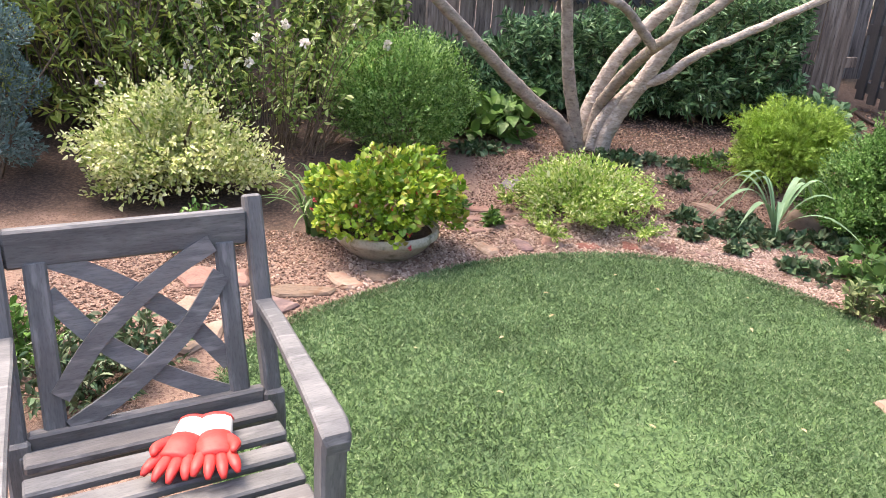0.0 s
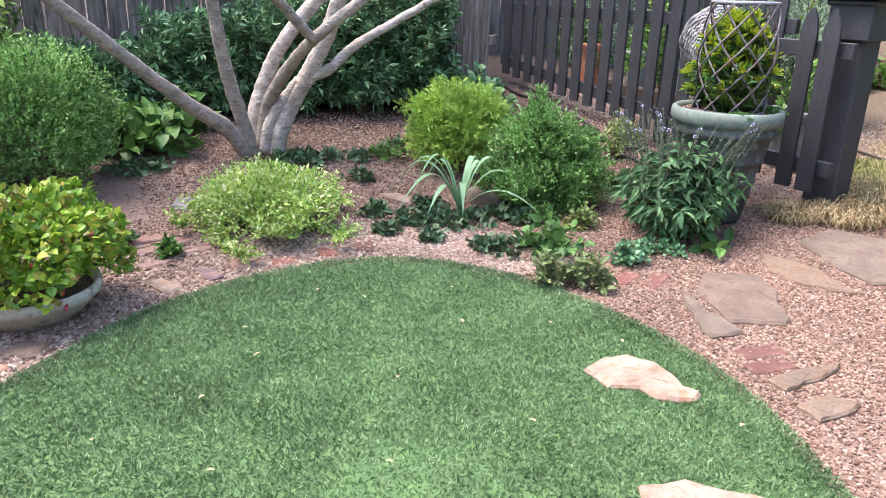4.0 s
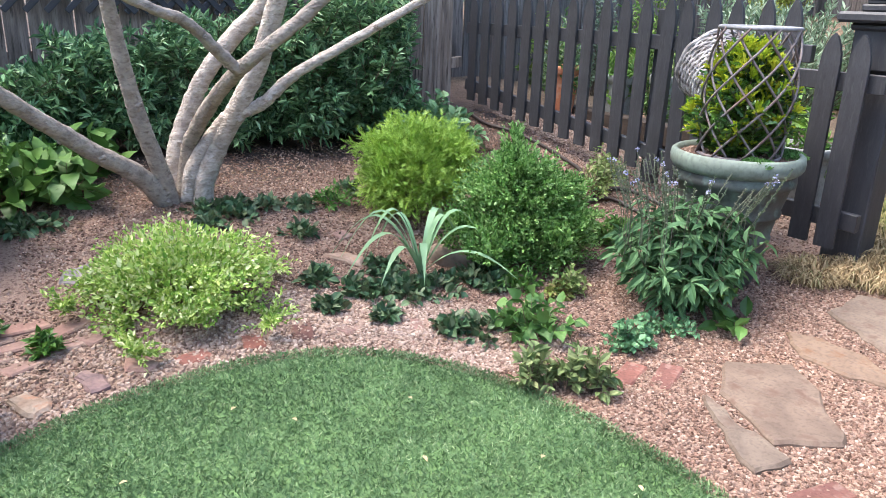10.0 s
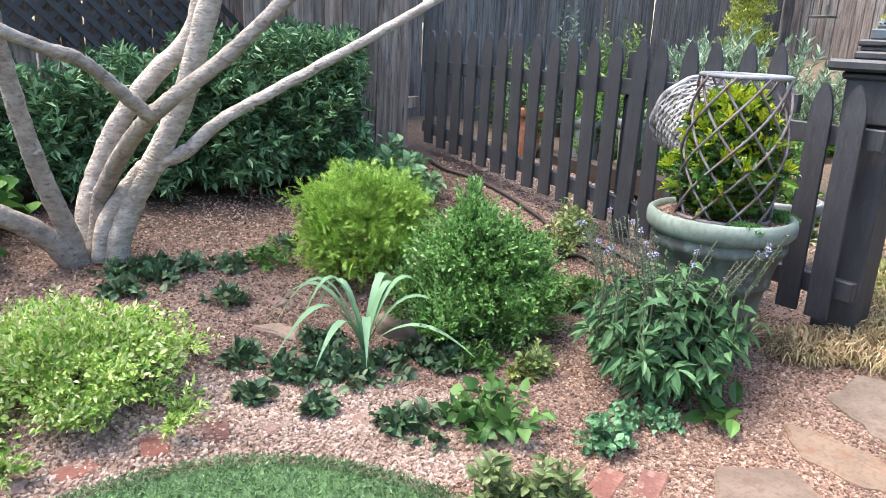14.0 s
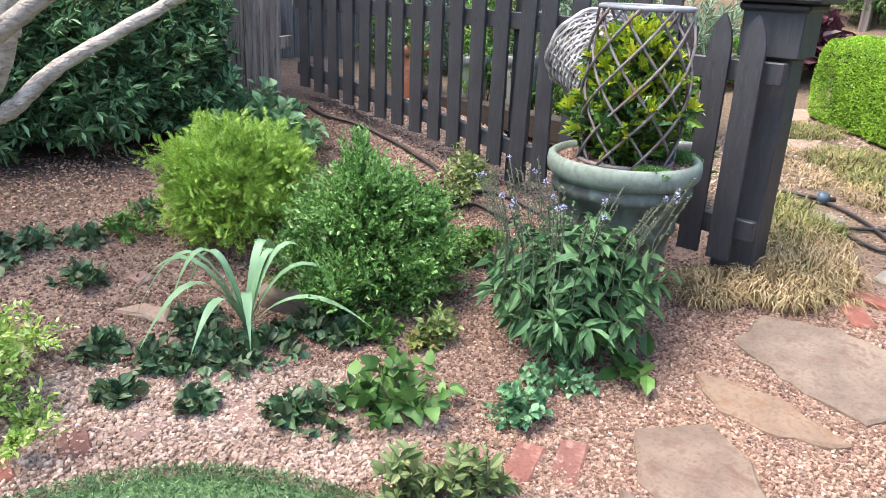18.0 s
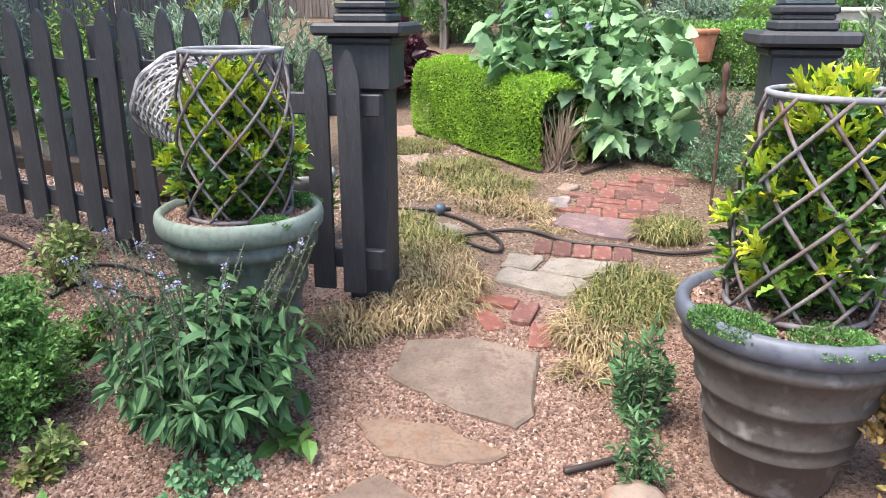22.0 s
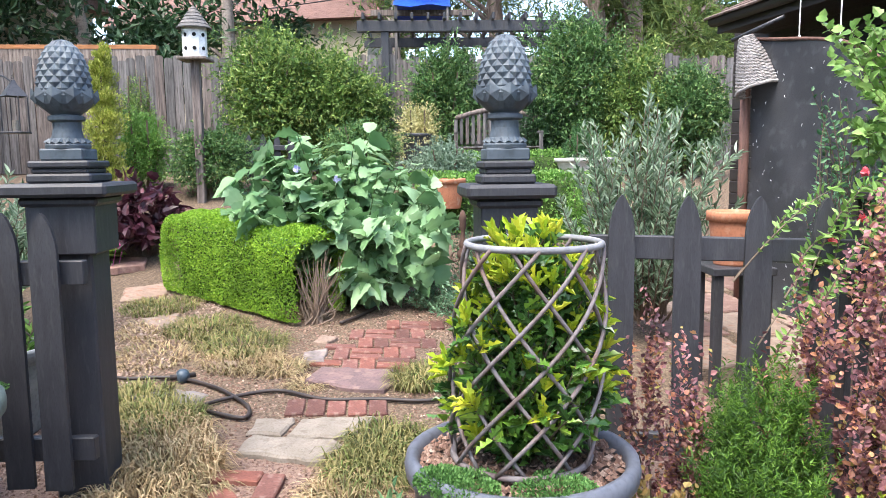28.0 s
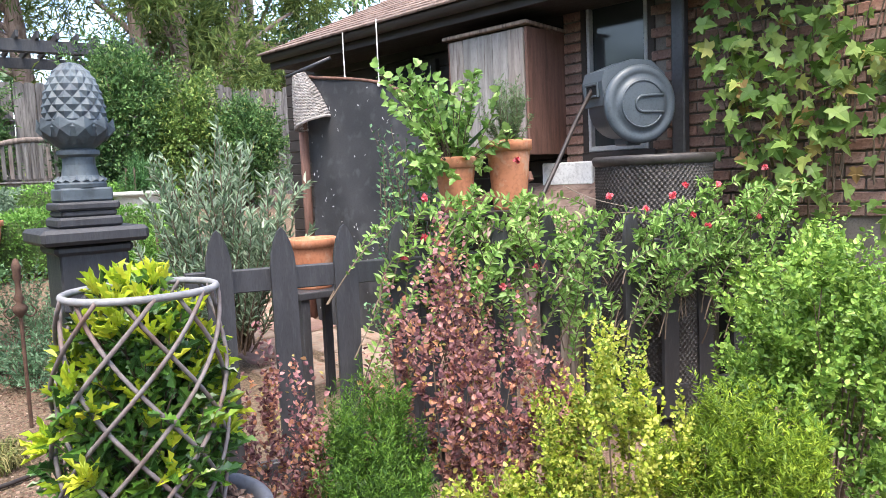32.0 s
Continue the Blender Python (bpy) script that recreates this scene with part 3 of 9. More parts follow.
# ---- picket fence and gate posts ----
def picket_mesh(h, w=0.098, t=0.02):
    """A board with a curved, pointed head; its base is at 0."""
    side = [(w / 2, 0), (w / 2, h - 0.15), (w * 0.46, h - 0.105), (w * 0.33, h - 0.055), (w * 0.14, h - 0.014), (0, h)]
    line = side + [(-a, z) for a, z in side[-2::-1]]
    n = len(line)
    v = [(-t / 2, a, z) for a, z in line] + [(t / 2, a, z) for a, z in line]
    f = [tuple(range(n)), tuple(range(2 * n - 1, n - 1, -1))]
    f += [(k, k + n, (k + 1) % n + n, (k + 1) % n) for k in range(n)]
    b = Build().add(v, f)
    return b.mesh("picket")


def fence_run(name, label, start, end, spacing, rail_side, z_of, heights, tall=lambda s: 1.0, level=None):
    """Pickets from start to end on two rails, with posts behind them."""
    start, end = np.array(start), np.array(end)
    length = np.linalg.norm(end - start)
    way = (end - start) / length
    turn = math.degrees(math.atan2(way[1], way[0])) - 90
    side = np.array([way[1], -way[0]]) * rail_side
    fence = thing(name, label, "fence")
    me = picket_mesh(1.1)
    me.materials.append(FENCE_PAINT)
    count = int(length / spacing) + 1
    rng = np.random.default_rng(len(name))
    for k in range(count):
        p = start + way * spacing * k
        z = z_of(k * spacing)
        ob = part("picket", me, FENCE_PAINT, fence)
        ob.matrix_basis = pose(p[0], p[1], z, rng.normal() * 0.5, rng.normal() * 0.3, turn + rng.normal() * 0.8) @ Matrix.Diagonal((1, 1, tall(k * spacing), 1))
    for up in heights:
        b = Build()
        a, c = start - way * 0.12, start + way * (spacing * (count - 1) + 0.12)
        za, zc = (z_of(0) + up, z_of(length) + up) if level is None or up < 0.5 else (level, level)
        q0, q1 = a + side * 0.032, c + side * 0.032
        mid = (q0 + q1) / 2
        L = np.linalg.norm(q1 - q0)
        b.box((mid[0], mid[1], (za + zc) / 2), (L, 0.04, 0.09), math.atan2(way[1], way[0]), -math.atan2(zc - za, L))
        part("rail", b, FENCE_PAINT, fence)
    for s in np.arange(0.9, length - 0.3, 1.9):
        p = start + way * s + side * 0.1
        b = Build().box((p[0], p[1], z_of(s) + 0.46), (0.09, 0.09, 1.1), math.radians(turn))
        part("fence_post", b, FENCE_PAINT, fence)
    return fence


fence_run("picket_fence", "charcoal painted wooden picket fence with pointed heads on sloping gravel", (4.47, 3.902), (4.47, 6.75), 0.1645, 1, lambda s: 0.17 + 0.12 * s, (0.12, 0.92), lambda s: (1.36 - 0.17 - 0.12 * s) / 1.1, 1.09)
fence_run("picket_fence", "charcoal painted wooden picket fence half hidden by shrubs and climbers", (4.44, 1.32), (3.9, -2.55), 0.25, -1, lambda s: 0.14 - 0.02 * s, (0.12, 0.9))
short = thing("fence_panel", "short charcoal picket panel joined to the gate post", "fence")
me = picket_mesh(1.1)
me.materials.append(FENCE_PAINT)
for y in (3.59, 3.44):
    ob = part("picket", me, FENCE_PAINT, short)
    ob.matrix_basis = pose(4.31 + 0.12 * (y - 3.41), y, 0.17, 0, 0, 3) @ Matrix.Diagonal((1, 1, 0.94, 1))
for z in (0.31, 0.98):
    part("rail", Build().box((4.37, 3.6, z), (0.04, 0.56, 0.09)), FENCE_PAINT, short)


def pine_finial(build_body, build_base, z0):
    """A pine cone of pyramid scales on a ring of leaves and a turned foot."""
    lathe(build_base, [(0.0, z0), (0.088, z0), (0.09, z0 + 0.012), (0.078, z0 + 0.03), (0.064, z0 + 0.04), (0.056, z0 + 0.075), (0.056, z0 + 0.1), (0.073, z0 + 0.108), (0.073, z0 + 0.122), (0.056, z0 + 0.128), (0.075, z0 + 0.14), (0.105, z0 + 0.165), (0.118, z0 + 0.195), (0.11, z0 + 0.215), (0.0, z0 + 0.22)], 28)
    for j in range(16):
        q = 2 * math.pi * j / 16
        c, s = math.cos(q), math.sin(q)
        build_base.add([((0.08 + dr) * c - o * s, (0.08 + dr) * s + o * c, z0 + dz) for dr, o, dz in ((0.004, -0.016, 0.018), (0.004, 0.016, 0.018), (-0.01, 0.0, 0.042), (0.014, 0.0, 0.026))], [(0, 1, 3), (1, 2, 3), (2, 0, 3)])
    rows, h0, h1, m = 9, z0 + 0.2, z0 + 0.41, 12

    def egg(u):
        return 0.1 * math.sqrt(max(0.0, 1 - (max(0.0, u - 0.1) / 0.91) ** 2.1)) if u < 1.0 else 0.004

    for k in range(rows + 1):
        u, du = k / (rows + 0.3), 1.02 / (rows + 0.3)
        r, up, dn = egg(u), egg(min(1.0, u + du)), egg(max(0.0, u - du))
        for j in range(m):
            q = 2 * math.pi * (j + 0.5 * (k % 2)) / m

            def at(rr, turn, uu):
                return (rr * math.cos(q + turn), rr * math.sin(q + turn), h0 + (h1 - h0) * uu)

            side = math.pi / m
            slope = (dn - up) / 0.02
            apex = (0.0125 * (0.45 + 0.55 * r / 0.1), 0.12 * min(1.0, slope * 0.1))
            build_body.add([at(dn, 0, max(0.0, u - du)), at(r, side, u), at(up, 0, min(1.005, u + du)), at(r, -side, u), at(r + apex[0], 0, u - 0.012 + apex[1] * 0.3)], [(0, 1, 4), (1, 2, 4), (2, 3, 4), (3, 0, 4)])
    lathe(build_body, [(egg(u) * 0.97, h0 + (h1 - h0) * u) for u in (0.0, 0.2, 0.4, 0.6, 0.75, 0.87, 0.95, 0.99)] + [(0.0, h1)], 20)
    for j in range(10):
        q = 2 * math.pi * j / 10
        c, s = math.cos(q), math.sin(q)
        pts = [(0.085, 0, z0 + 0.14), (0.108, 0.022, z0 + 0.165), (0.128, 0.0, z0 + 0.228), (0.108, -0.022, z0 + 0.165), (0.133, 0, z0 + 0.188), (0.112, 0.036, z0 + 0.208), (0.112, -0.036, z0 + 0.208)]
        build_base.add([(r * c - o * s, r * s + o * c, z) for r, o, z in pts], [(0, 1, 4), (0, 4, 3), (1, 5, 4), (3, 4, 6), (4, 5, 2), (4, 2, 6)])


def gate_post(at, rz, h, k=1.0):
    post = thing("gate_post", "tall charcoal gate post with blue-grey pine cone finial", "gate post", at, rz, "gate posts")

    def square(build, z, w, high, ch):
        return build.box((0, 0, z), (w * k, w * k, high), ch=ch)

    part("shaft", square(Build(), h * 0.4, 0.19, h * 0.8, 0.008), FENCE_PAINT, post)
    part("collar", square(Build(), h - 0.17, 0.25, 0.2, 0.006), FENCE_PAINT, post)
    part("moulding", square(Build(), h - 0.068, 0.285, 0.035, 0.012), FENCE_PAINT, post)
    part("cap", square(Build(), h - 0.025, 0.385, 0.05, 0.012), FENCE_PAINT, post)
    b = square(Build(), h + 0.018, 0.235, 0.035, 0.008)
    square(b, h + 0.046, 0.205, 0.025, 0.009)
    square(b, h + 0.07, 0.225, 0.028, 0.007)
    part("plinth", b, FENCE_PAINT, post)
    base, body = Build(), Build()
    base.box((0, 0, h + 0.107), (0.175, 0.175, 0.045), ch=0.006)
    pine_finial(body, base, h + 0.13)
    for v in base.v + body.v:
        v[:, :2] *= 0.9
    part("finial_foot", base, FINIAL, post, "blue-grey cast urn foot with leaves", smooth=False)
    part("finial_cone", body, FINIAL, post, "blue-grey cast pine cone with pointed scales")
    return post


gate_post((4.56, 3.44, 0.06), 4, 1.245)
gate_post((4.4, 1.77, 0.03), 4, 1.258, 0.84)


# ---- planters with cages ----
def planter(at, rz, body_mat, rim_mat, label, h=0.6, r=0.325):
    p = thing("planter", label, "planter", at, rz, "planters by the gate")
    b = Build()
    lathe(b, [(0.0, 0.0), (r * 0.5, 0.0), (r * 0.53, 0.02), (r * 0.6, h * 0.24), (r * 0.635, h * 0.25), (r * 0.645, h * 0.265), (r * 0.625, h * 0.285), (r * 0.635, h * 0.34), (r * 0.675, h * 0.355), (r * 0.68, h * 0.375), (r * 0.66, h * 0.395), (r * 0.72, h * 0.53), (r * 0.765, h * 0.545), (r * 0.775, h * 0.57), (r * 0.755, h * 0.59), (r * 0.85, h * 0.76), (r * 0.915, h * 0.78), (r * 0.92, h * 0.82), (r * 0.89, h * 0.84), (r * 0.9, h * 0.88)], 48)
    part("pot_body", b, body_mat, p, smooth=True)
    b = Build()
    lathe(b, [(r * 0.9, h * 0.86), (r * 0.95, h * 0.875), (r * 0.99, h * 0.9), (r * 1.0, h * 0.945), (r * 0.985, h * 0.985), (r * 0.94, h), (r * 0.9, h * 0.995), (r * 0.87, h * 0.96), (r * 0.86, h * 0.88)], 48)
    part("rim", b, rim_mat, p, smooth=True)
    b = Build()
    lathe(b, [(r * 0.87, h * 0.93), (r * 0.5, h * 0.955), (0.0, h * 0.965)], 32)
    part("soil", b, SOIL, p)
    g, rng = Build(), np.random.default_rng(11)
    q, rr = rng.random(1500) * 6.283, r * 0.86 * np.sqrt(rng.random(1500))
    px, py = rr * np.cos(q), rr * np.sin(q)
    octa = np.array([[1, 0, 0], [0, 1, 0], [-1, 0, 0], [0, -1, 0], [0.1, 0, 0.8]])
    tri = np.array([[0, 1, 4], [1, 2, 4], [2, 3, 4], [3, 0, 4]])
    size = 0.006 + 0.006 * rng.random(1500)
    v = octa[None] * size[:, None, None] * (0.6 + 0.8 * rng.random((1500, 5, 1))) + np.stack([px, py, np.full(1500, h * 0.955)], -1)[:, None]
    g.grid(v.reshape(-1, 3), (tri[None] + (np.arange(1500) * 5)[:, None, None]).reshape(-1, 3))
    part("gravel_topping", g, PEBBLE, p)["kind"] = "stuff"
    return p


GREY_HOOP = surface("grey_split_hoop", [(0.15, 0.15, 0.16), (0.26, 0.26, 0.27)], 9, 0.7, 60, 0.3, 0.002)


def cage(at, rz, r0, r1, h, n=9, twist=2.5, lean=(0, 0), group="willow cages"):
    """Two hoops joined by strips that wind both ways; wider at the top."""
    c = thing("plant_cage", "diamond lattice plant cage of bent grey willow strips round the holly", "plant cage", at, rz, group)

    def spot(u, q, dr=0.0):
        r = r0 + (r1 - r0) * u + 0.02 * math.sin(math.pi * u) + dr
        return (r * math.cos(q) + lean[0] * u, r * math.sin(q) + lean[1] * u, u * h)

    for u, w in ((0, 0.009), (1, 0.0095)):
        b = Build()
        tube(b, [spot(u, q) for q in np.linspace(0, 2 * math.pi, 49)], w, 8, False)
        part("hoop", b, WILLOW if u == 0 else GREY_HOOP, c, smooth=True)
    for sign in (1, -1):
        for k in range(n):
            b = Build()
            tube(b, [spot(u, 2 * math.pi * k / n + sign * twist * (u - 0.5), 0.005 * sign) for u in np.linspace(0, 1, 19)], 0.006, 5)
            part("strip", b, WILLOW, c, smooth=True)
    return c


HOLLY = leafy("glossy_holly_leaf", [(0.022, 0.065, 0.015), (0.06, 0.15, 0.028), (0.12, 0.25, 0.04), (0.26, 0.38, 0.045)], 0.3, 0.12, [0, 0.45, 0.8, 1], 0.5)
HOLLY_NEW = leafy("yellow_holly_shoot", [(0.32, 0.46, 0.03), (0.5, 0.58, 0.04), (0.66, 0.64, 0.06), (0.28, 0.44, 0.05)], 0.4, 0.25)


def holly(at, h, r, seed, label, shoots=60, n=330, leaf=0.048):
    plant = thing("holly", label, "shrub", at)
    rng = np.random.default_rng(seed)
    stems, b, y = Build(), Build(), Build()
    u = rng.random(n)
    q = rng.random(n) * 6.283
    top = np.stack([np.cos(q) * r, np.sin(q) * r, 0 * q], -1) * (np.minimum(1, 0.55 + 3 * u) * np.cos(1.25 * u**1.3) * (0.55 + 0.55 * rng.random(n)))[:, None]
    top[:, 2] = 0.06 + u * (h - 0.06)
    root = np.stack([top[:, 0] * 0.25, top[:, 1] * 0.25, np.maximum(0, top[:, 2] - 0.16 - 0.1 * rng.random(n))], -1)
    sprays(stems, b, rng, root, top, 11, leaf, "spiny", 0.5, 0.1, 0.15, 0.004, 0.8)
    pick = rng.choice(n, min(shoots, n), False, (0.25 + u) / (0.25 + u).sum())
    for k in pick:
        out = unit(top[k] - root[k] + [0, 0, 0.06])
        m = 7
        d = unit(out * 1.0 + rng.normal(size=(m, 3)) * 0.5)
        leaves(y, np.repeat([top[k]], m, 0), d, unit(rng.normal(size=(m, 3)) * 0.5 + [0, 0, 0.8]), leaf * (0.88 + 0.45 * rng.random(m)), leaf * 0.42, "spiny")
    tube(stems, [(0, 0, 0), (0.01, 0, h * 0.5), (0, 0.01, h * 0.9)], [0.014, 0.01, 0.004], 6)
    part("branchwork", stems, TWIG, plant)["kind"] = "stuff"
    part("foliage", b, HOLLY, plant, "dark glossy spiny leaves")
    part("new_growth", y, HOLLY_NEW, plant, "bright yellow-green young leaves")["kind"] = "stuff"
    return plant


PL, PR = (3.87, 3.71, 0.0), (3.68, 1.8, -0.02)
planter(PL, 20, PLANTER_GREEN, PLANTER_RIM, "large round planter with verdigris green rim on gravel by the gate", 0.655, 0.31)
planter(PR, 0, PLANTER_GREY, PLANTER_GREY_RIM, "large grey-brown round planter with slate grey rim beside the shrubs", 0.57, 0.335)
cage((PL[0], PL[1], 0.636), 10, 0.188, 0.172, 0.585, lean=(-0.035, -0.03))
cage((PR[0], PR[1], 0.545), 25, 0.195, 0.183, 0.602, 9, lean=(-0.036, -0.016))
holly((PL[0], PL[1], 0.62), 0.52, 0.225, 21, "glossy green holly with yellow young shoots in the green planter", 150, 300, 0.055)
holly((PR[0] - 0.01, PR[1] - 0.01, 0.53), 0.64, 0.235, 22, "holly with yellow-green young shoots in the grey planter", 105, 260, 0.056)


# ---- tree ----
def tree():
    t = thing("tree", "multi-stemmed garden tree with smooth pale bark and bare lower limbs", "tree", (1.75, 5.8, 0.13))
    o = np.array([1.75, 5.8, 0.13])

    def limb(name, pts, r0, r1, mat, seed):
        b, rng = Build(), np.random.default_rng(seed)
        line = curve_points(np.array(pts) - o, 7)
        n = len(line)
        rad = np.linspace(r0, r1, n) * (1 + 0.02 * np.sin(np.arange(n) * 0.5 + seed))
        for turn in range(10):
            line[1:-1] = (line[:-2] + 2 * line[1:-1] + line[2:]) / 4
        line = line + rng.normal(size=line.shape) * 0.0009
        rad = rad * (1 + 0.035 * np.sin(np.arange(n) * 1.7 + 2 * seed) * np.sin(np.arange(n) * 0.37 + seed))
        tube(b, line, rad, 16)
        for v in b.v:
            v += rng.normal(size=v.shape) * 0.0012
        for k in range(4, n - 4, 8):
            d = unit(rng.normal(size=3) + [0.3, -0.9, 0])
            c = line[k] + d * rad[k] * 0.9
            f = 0.28 + 0.3 * rng.random()
            tube(b, [c - d * 0.012, c + d * 0.004, c + d * 0.011, c + d * 0.007], [rad[k] * f * 1.3, rad[k] * f, rad[k] * f * 0.75, rad[k] * f * 0.3], 9)
        part(name, b, mat, t, smooth=True)

    limb("trunk", [(1.88, 5.79, 0.02), (1.9, 5.75, 0.27), (1.94, 5.71, 0.4), (1.98, 5.66, 0.52), (2.04, 5.58, 0.67), (2.1, 5.5, 0.83), (2.15, 5.42, 0.99), (2.18, 5.3, 1.22), (2.25, 5.15, 1.6), (2.3, 4.9, 2.5)], 0.062, 0.045, BARK, 1)
    limb("limb", [(1.81, 5.93, 0.05), (1.79, 5.94, 0.34), (1.84, 5.94, 0.52), (1.9, 5.91, 0.68), (1.97, 5.85, 0.85), (2.07, 5.78, 1.01), (2.17, 5.72, 1.14), (2.3, 5.6, 1.32), (2.3, 5.5, 1.8), (2.0, 5.3, 2.5)], 0.052, 0.044, BARK, 2)
    limb("limb", [(1.8, 5.88, 0.1), (1.84, 5.82, 0.43), (1.85, 5.7, 0.56), (1.87, 5.5, 0.72), (1.89, 5.25, 0.87), (1.91, 5.08, 0.96), (1.98, 4.98, 1.05), (2.15, 4.85, 1.21), (2.4, 4.7, 1.5), (2.9, 4.6, 2.0)], 0.045, 0.026, BROWN_BARK, 3)
    limb("limb", [(1.91, 5.08, 0.95), (1.79, 5.02, 1.05), (1.69, 4.96, 1.14), (1.59, 4.9, 1.2), (1.45, 4.85, 1.24), (1.1, 4.8, 1.45), (0.8, 4.8, 1.9)], 0.03, 0.018, BROWN_BARK, 4)
    limb("limb", [(1.82, 5.8, 0.16), (1.85, 5.76, 0.38), (1.97, 5.65, 0.59), (2.02, 5.59, 0.67), (2.1, 5.53, 0.7), (2.18, 5.47, 0.75), (2.26, 5.43, 0.84), (2.37, 5.38, 0.93), (2.55, 5.33, 1.03), (2.91, 5.23, 1.24), (3.2, 5.12, 1.42), (3.7, 4.95, 1.75)], 0.045, 0.02, BARK, 5)
    limb("limb", [(1.76, 5.86, 0.08), (1.67, 5.77, 0.38), (1.59, 5.7, 0.59), (1.54, 5.65, 0.78), (1.5, 5.6, 0.95), (1.45, 5.52, 1.2), (1.4, 5.4, 1.5), (1.3, 5.3, 2.0)], 0.05, 0.032, BROWN_BARK, 6)
    limb("limb", [(1.74, 5.86, 0.08), (1.63, 5.79, 0.27), (1.51, 5.73, 0.39), (1.33, 5.66, 0.51), (1.2, 5.6, 0.62), (1.03, 5.5, 0.76), (0.86, 5.4, 0.91), (0.5, 5.2, 1.22), (0.1, 5.05, 1.55)], 0.058, 0.03, BROWN_BARK, 7)
    rng = np.random.default_rng(8)
    crown = Build()
    tips = np.array([[2.3, 4.9, 2.5], [1.9, 4.9, 2.5], [2.9, 4.85, 2.1], [0.8, 4.9, 2.0], [3.6, 4.9, 1.95], [1.3, 4.9, 2.2], [0.1, 5.0, 1.8]]) - o
    for p in tips:
        mound(crown, rng, 380, p + [0, 0, 0.5], (0.7, 0.7, 0.5), 0.075, "small", 0.45, 0.4, 14, 0.9, 0.2, -1.0)
    part("crown", crown, leafy("tree_leaf", [(0.04, 0.09, 0.02), (0.08, 0.15, 0.035), (0.12, 0.2, 0.05)], 0.5, 0.3), t)


tree()


# ---- shrubs of the near garden ----
def shrub(name, label, at, foliage, stems=6, height=0.3, wood=None):
    s = thing(name, label, "shrub", (at[0], at[1], float(ground_z(at[0], at[1])) - 0.01))
    if stems:
        b, rng = Build(), np.random.default_rng(stems)
        for k in range(stems):
            q = 6.283 * k / stems + rng.random()
            tip = np.array([math.cos(q) * height * 0.55, math.sin(q) * height * 0.55, height])
            tube(b, curve_points([(math.cos(q) * 0.02, math.sin(q) * 0.02, 0), tip * [0.4, 0.4, 0.5], tip], 3), np.linspace(0.012, 0.004, 7), 5)
        part("branchwork", b, wood or TWIG, s)["kind"] = "stuff"
    for k, (nm, build, mat, lab) in enumerate(foliage):
        part(nm, build, mat, s, lab)
    return s


GOLD_THUJA = leafy("gold_thuja_spray", [(0.18, 0.32, 0.035), (0.34, 0.52, 0.075), (0.51, 0.68, 0.16), (0.25, 0.41, 0.05)], 0.55, 0.3)
BOXWOOD = leafy("boxwood_leaf", [(0.06, 0.15, 0.03), (0.145, 0.305, 0.07), (0.26, 0.455, 0.125), (0.41, 0.59, 0.24)], 0.45, 0.25)
YEW = leafy("dark_box_leaf", [(0.025, 0.08, 0.022), (0.065, 0.17, 0.048), (0.12, 0.26, 0.085)], 0.45, 0.12)
CREAM = leafy("cream_edged_leaf", [(0.2, 0.31, 0.06), (0.48, 0.55, 0.2), (0.7, 0.71, 0.38), (0.8, 0.79, 0.52)], 0.5, 0.3)
LIME = leafy("variegated_lime_leaf", [(0.13, 0.27, 0.045), (0.32, 0.48, 0.09), (0.53, 0.63, 0.2), (0.76, 0.77, 0.46)], 0.5, 0.3, [0, 0.3, 0.72, 1])
NANDINA = leafy("dark_hedge_leaf", [(0.026, 0.072, 0.032), (0.075, 0.17, 0.072), (0.155, 0.29, 0.13), (0.28, 0.43, 0.22)], 0.4, 0.15)
# paler, yellower copy of the hedge leaf: light on the left bushes, as colour
NANDINA_LIT = leafy("lit_hedge_leaf", [(0.06, 0.12, 0.025), (0.16, 0.27, 0.06), (0.3, 0.41, 0.11), (0.46, 0.52, 0.2)], 0.4, 0.25)
BLUE_FIR = leafy("blue_conifer_needle", [(0.07, 0.13, 0.12), (0.13, 0.21, 0.2), (0.2, 0.29, 0.28)], 0.55, 0.1)
BEGONIA = leafy("begonia_leaf", [(0.08, 0.18, 0.02), (0.22, 0.37, 0.035), (0.42, 0.52, 0.07), (0.3, 0.2, 0.06)], 0.35, 0.28, [0, 0.45, 0.8, 1])
SALVIA = leafy("grey_green_salvia_leaf", [(0.042, 0.1, 0.043), (0.09, 0.185, 0.08), (0.155, 0.275, 0.125)], 0.6, 0.15, spec=0.2)
GREEN = leafy("fresh_green_leaf", [(0.04, 0.11, 0.02), (0.09, 0.2, 0.04), (0.15, 0.28, 0.06)], 0.45, 0.25)
IRIS = leafy("blue_green_iris_leaf", [(0.17, 0.31, 0.165), (0.29, 0.44, 0.25)], 0.45, 0.2)
YELLOWED = leafy("yellowing_leaf", [(0.12, 0.2, 0.04), (0.26, 0.3, 0.07), (0.3, 0.25, 0.1), (0.16, 0.1, 0.05)], 0.6, 0.2)

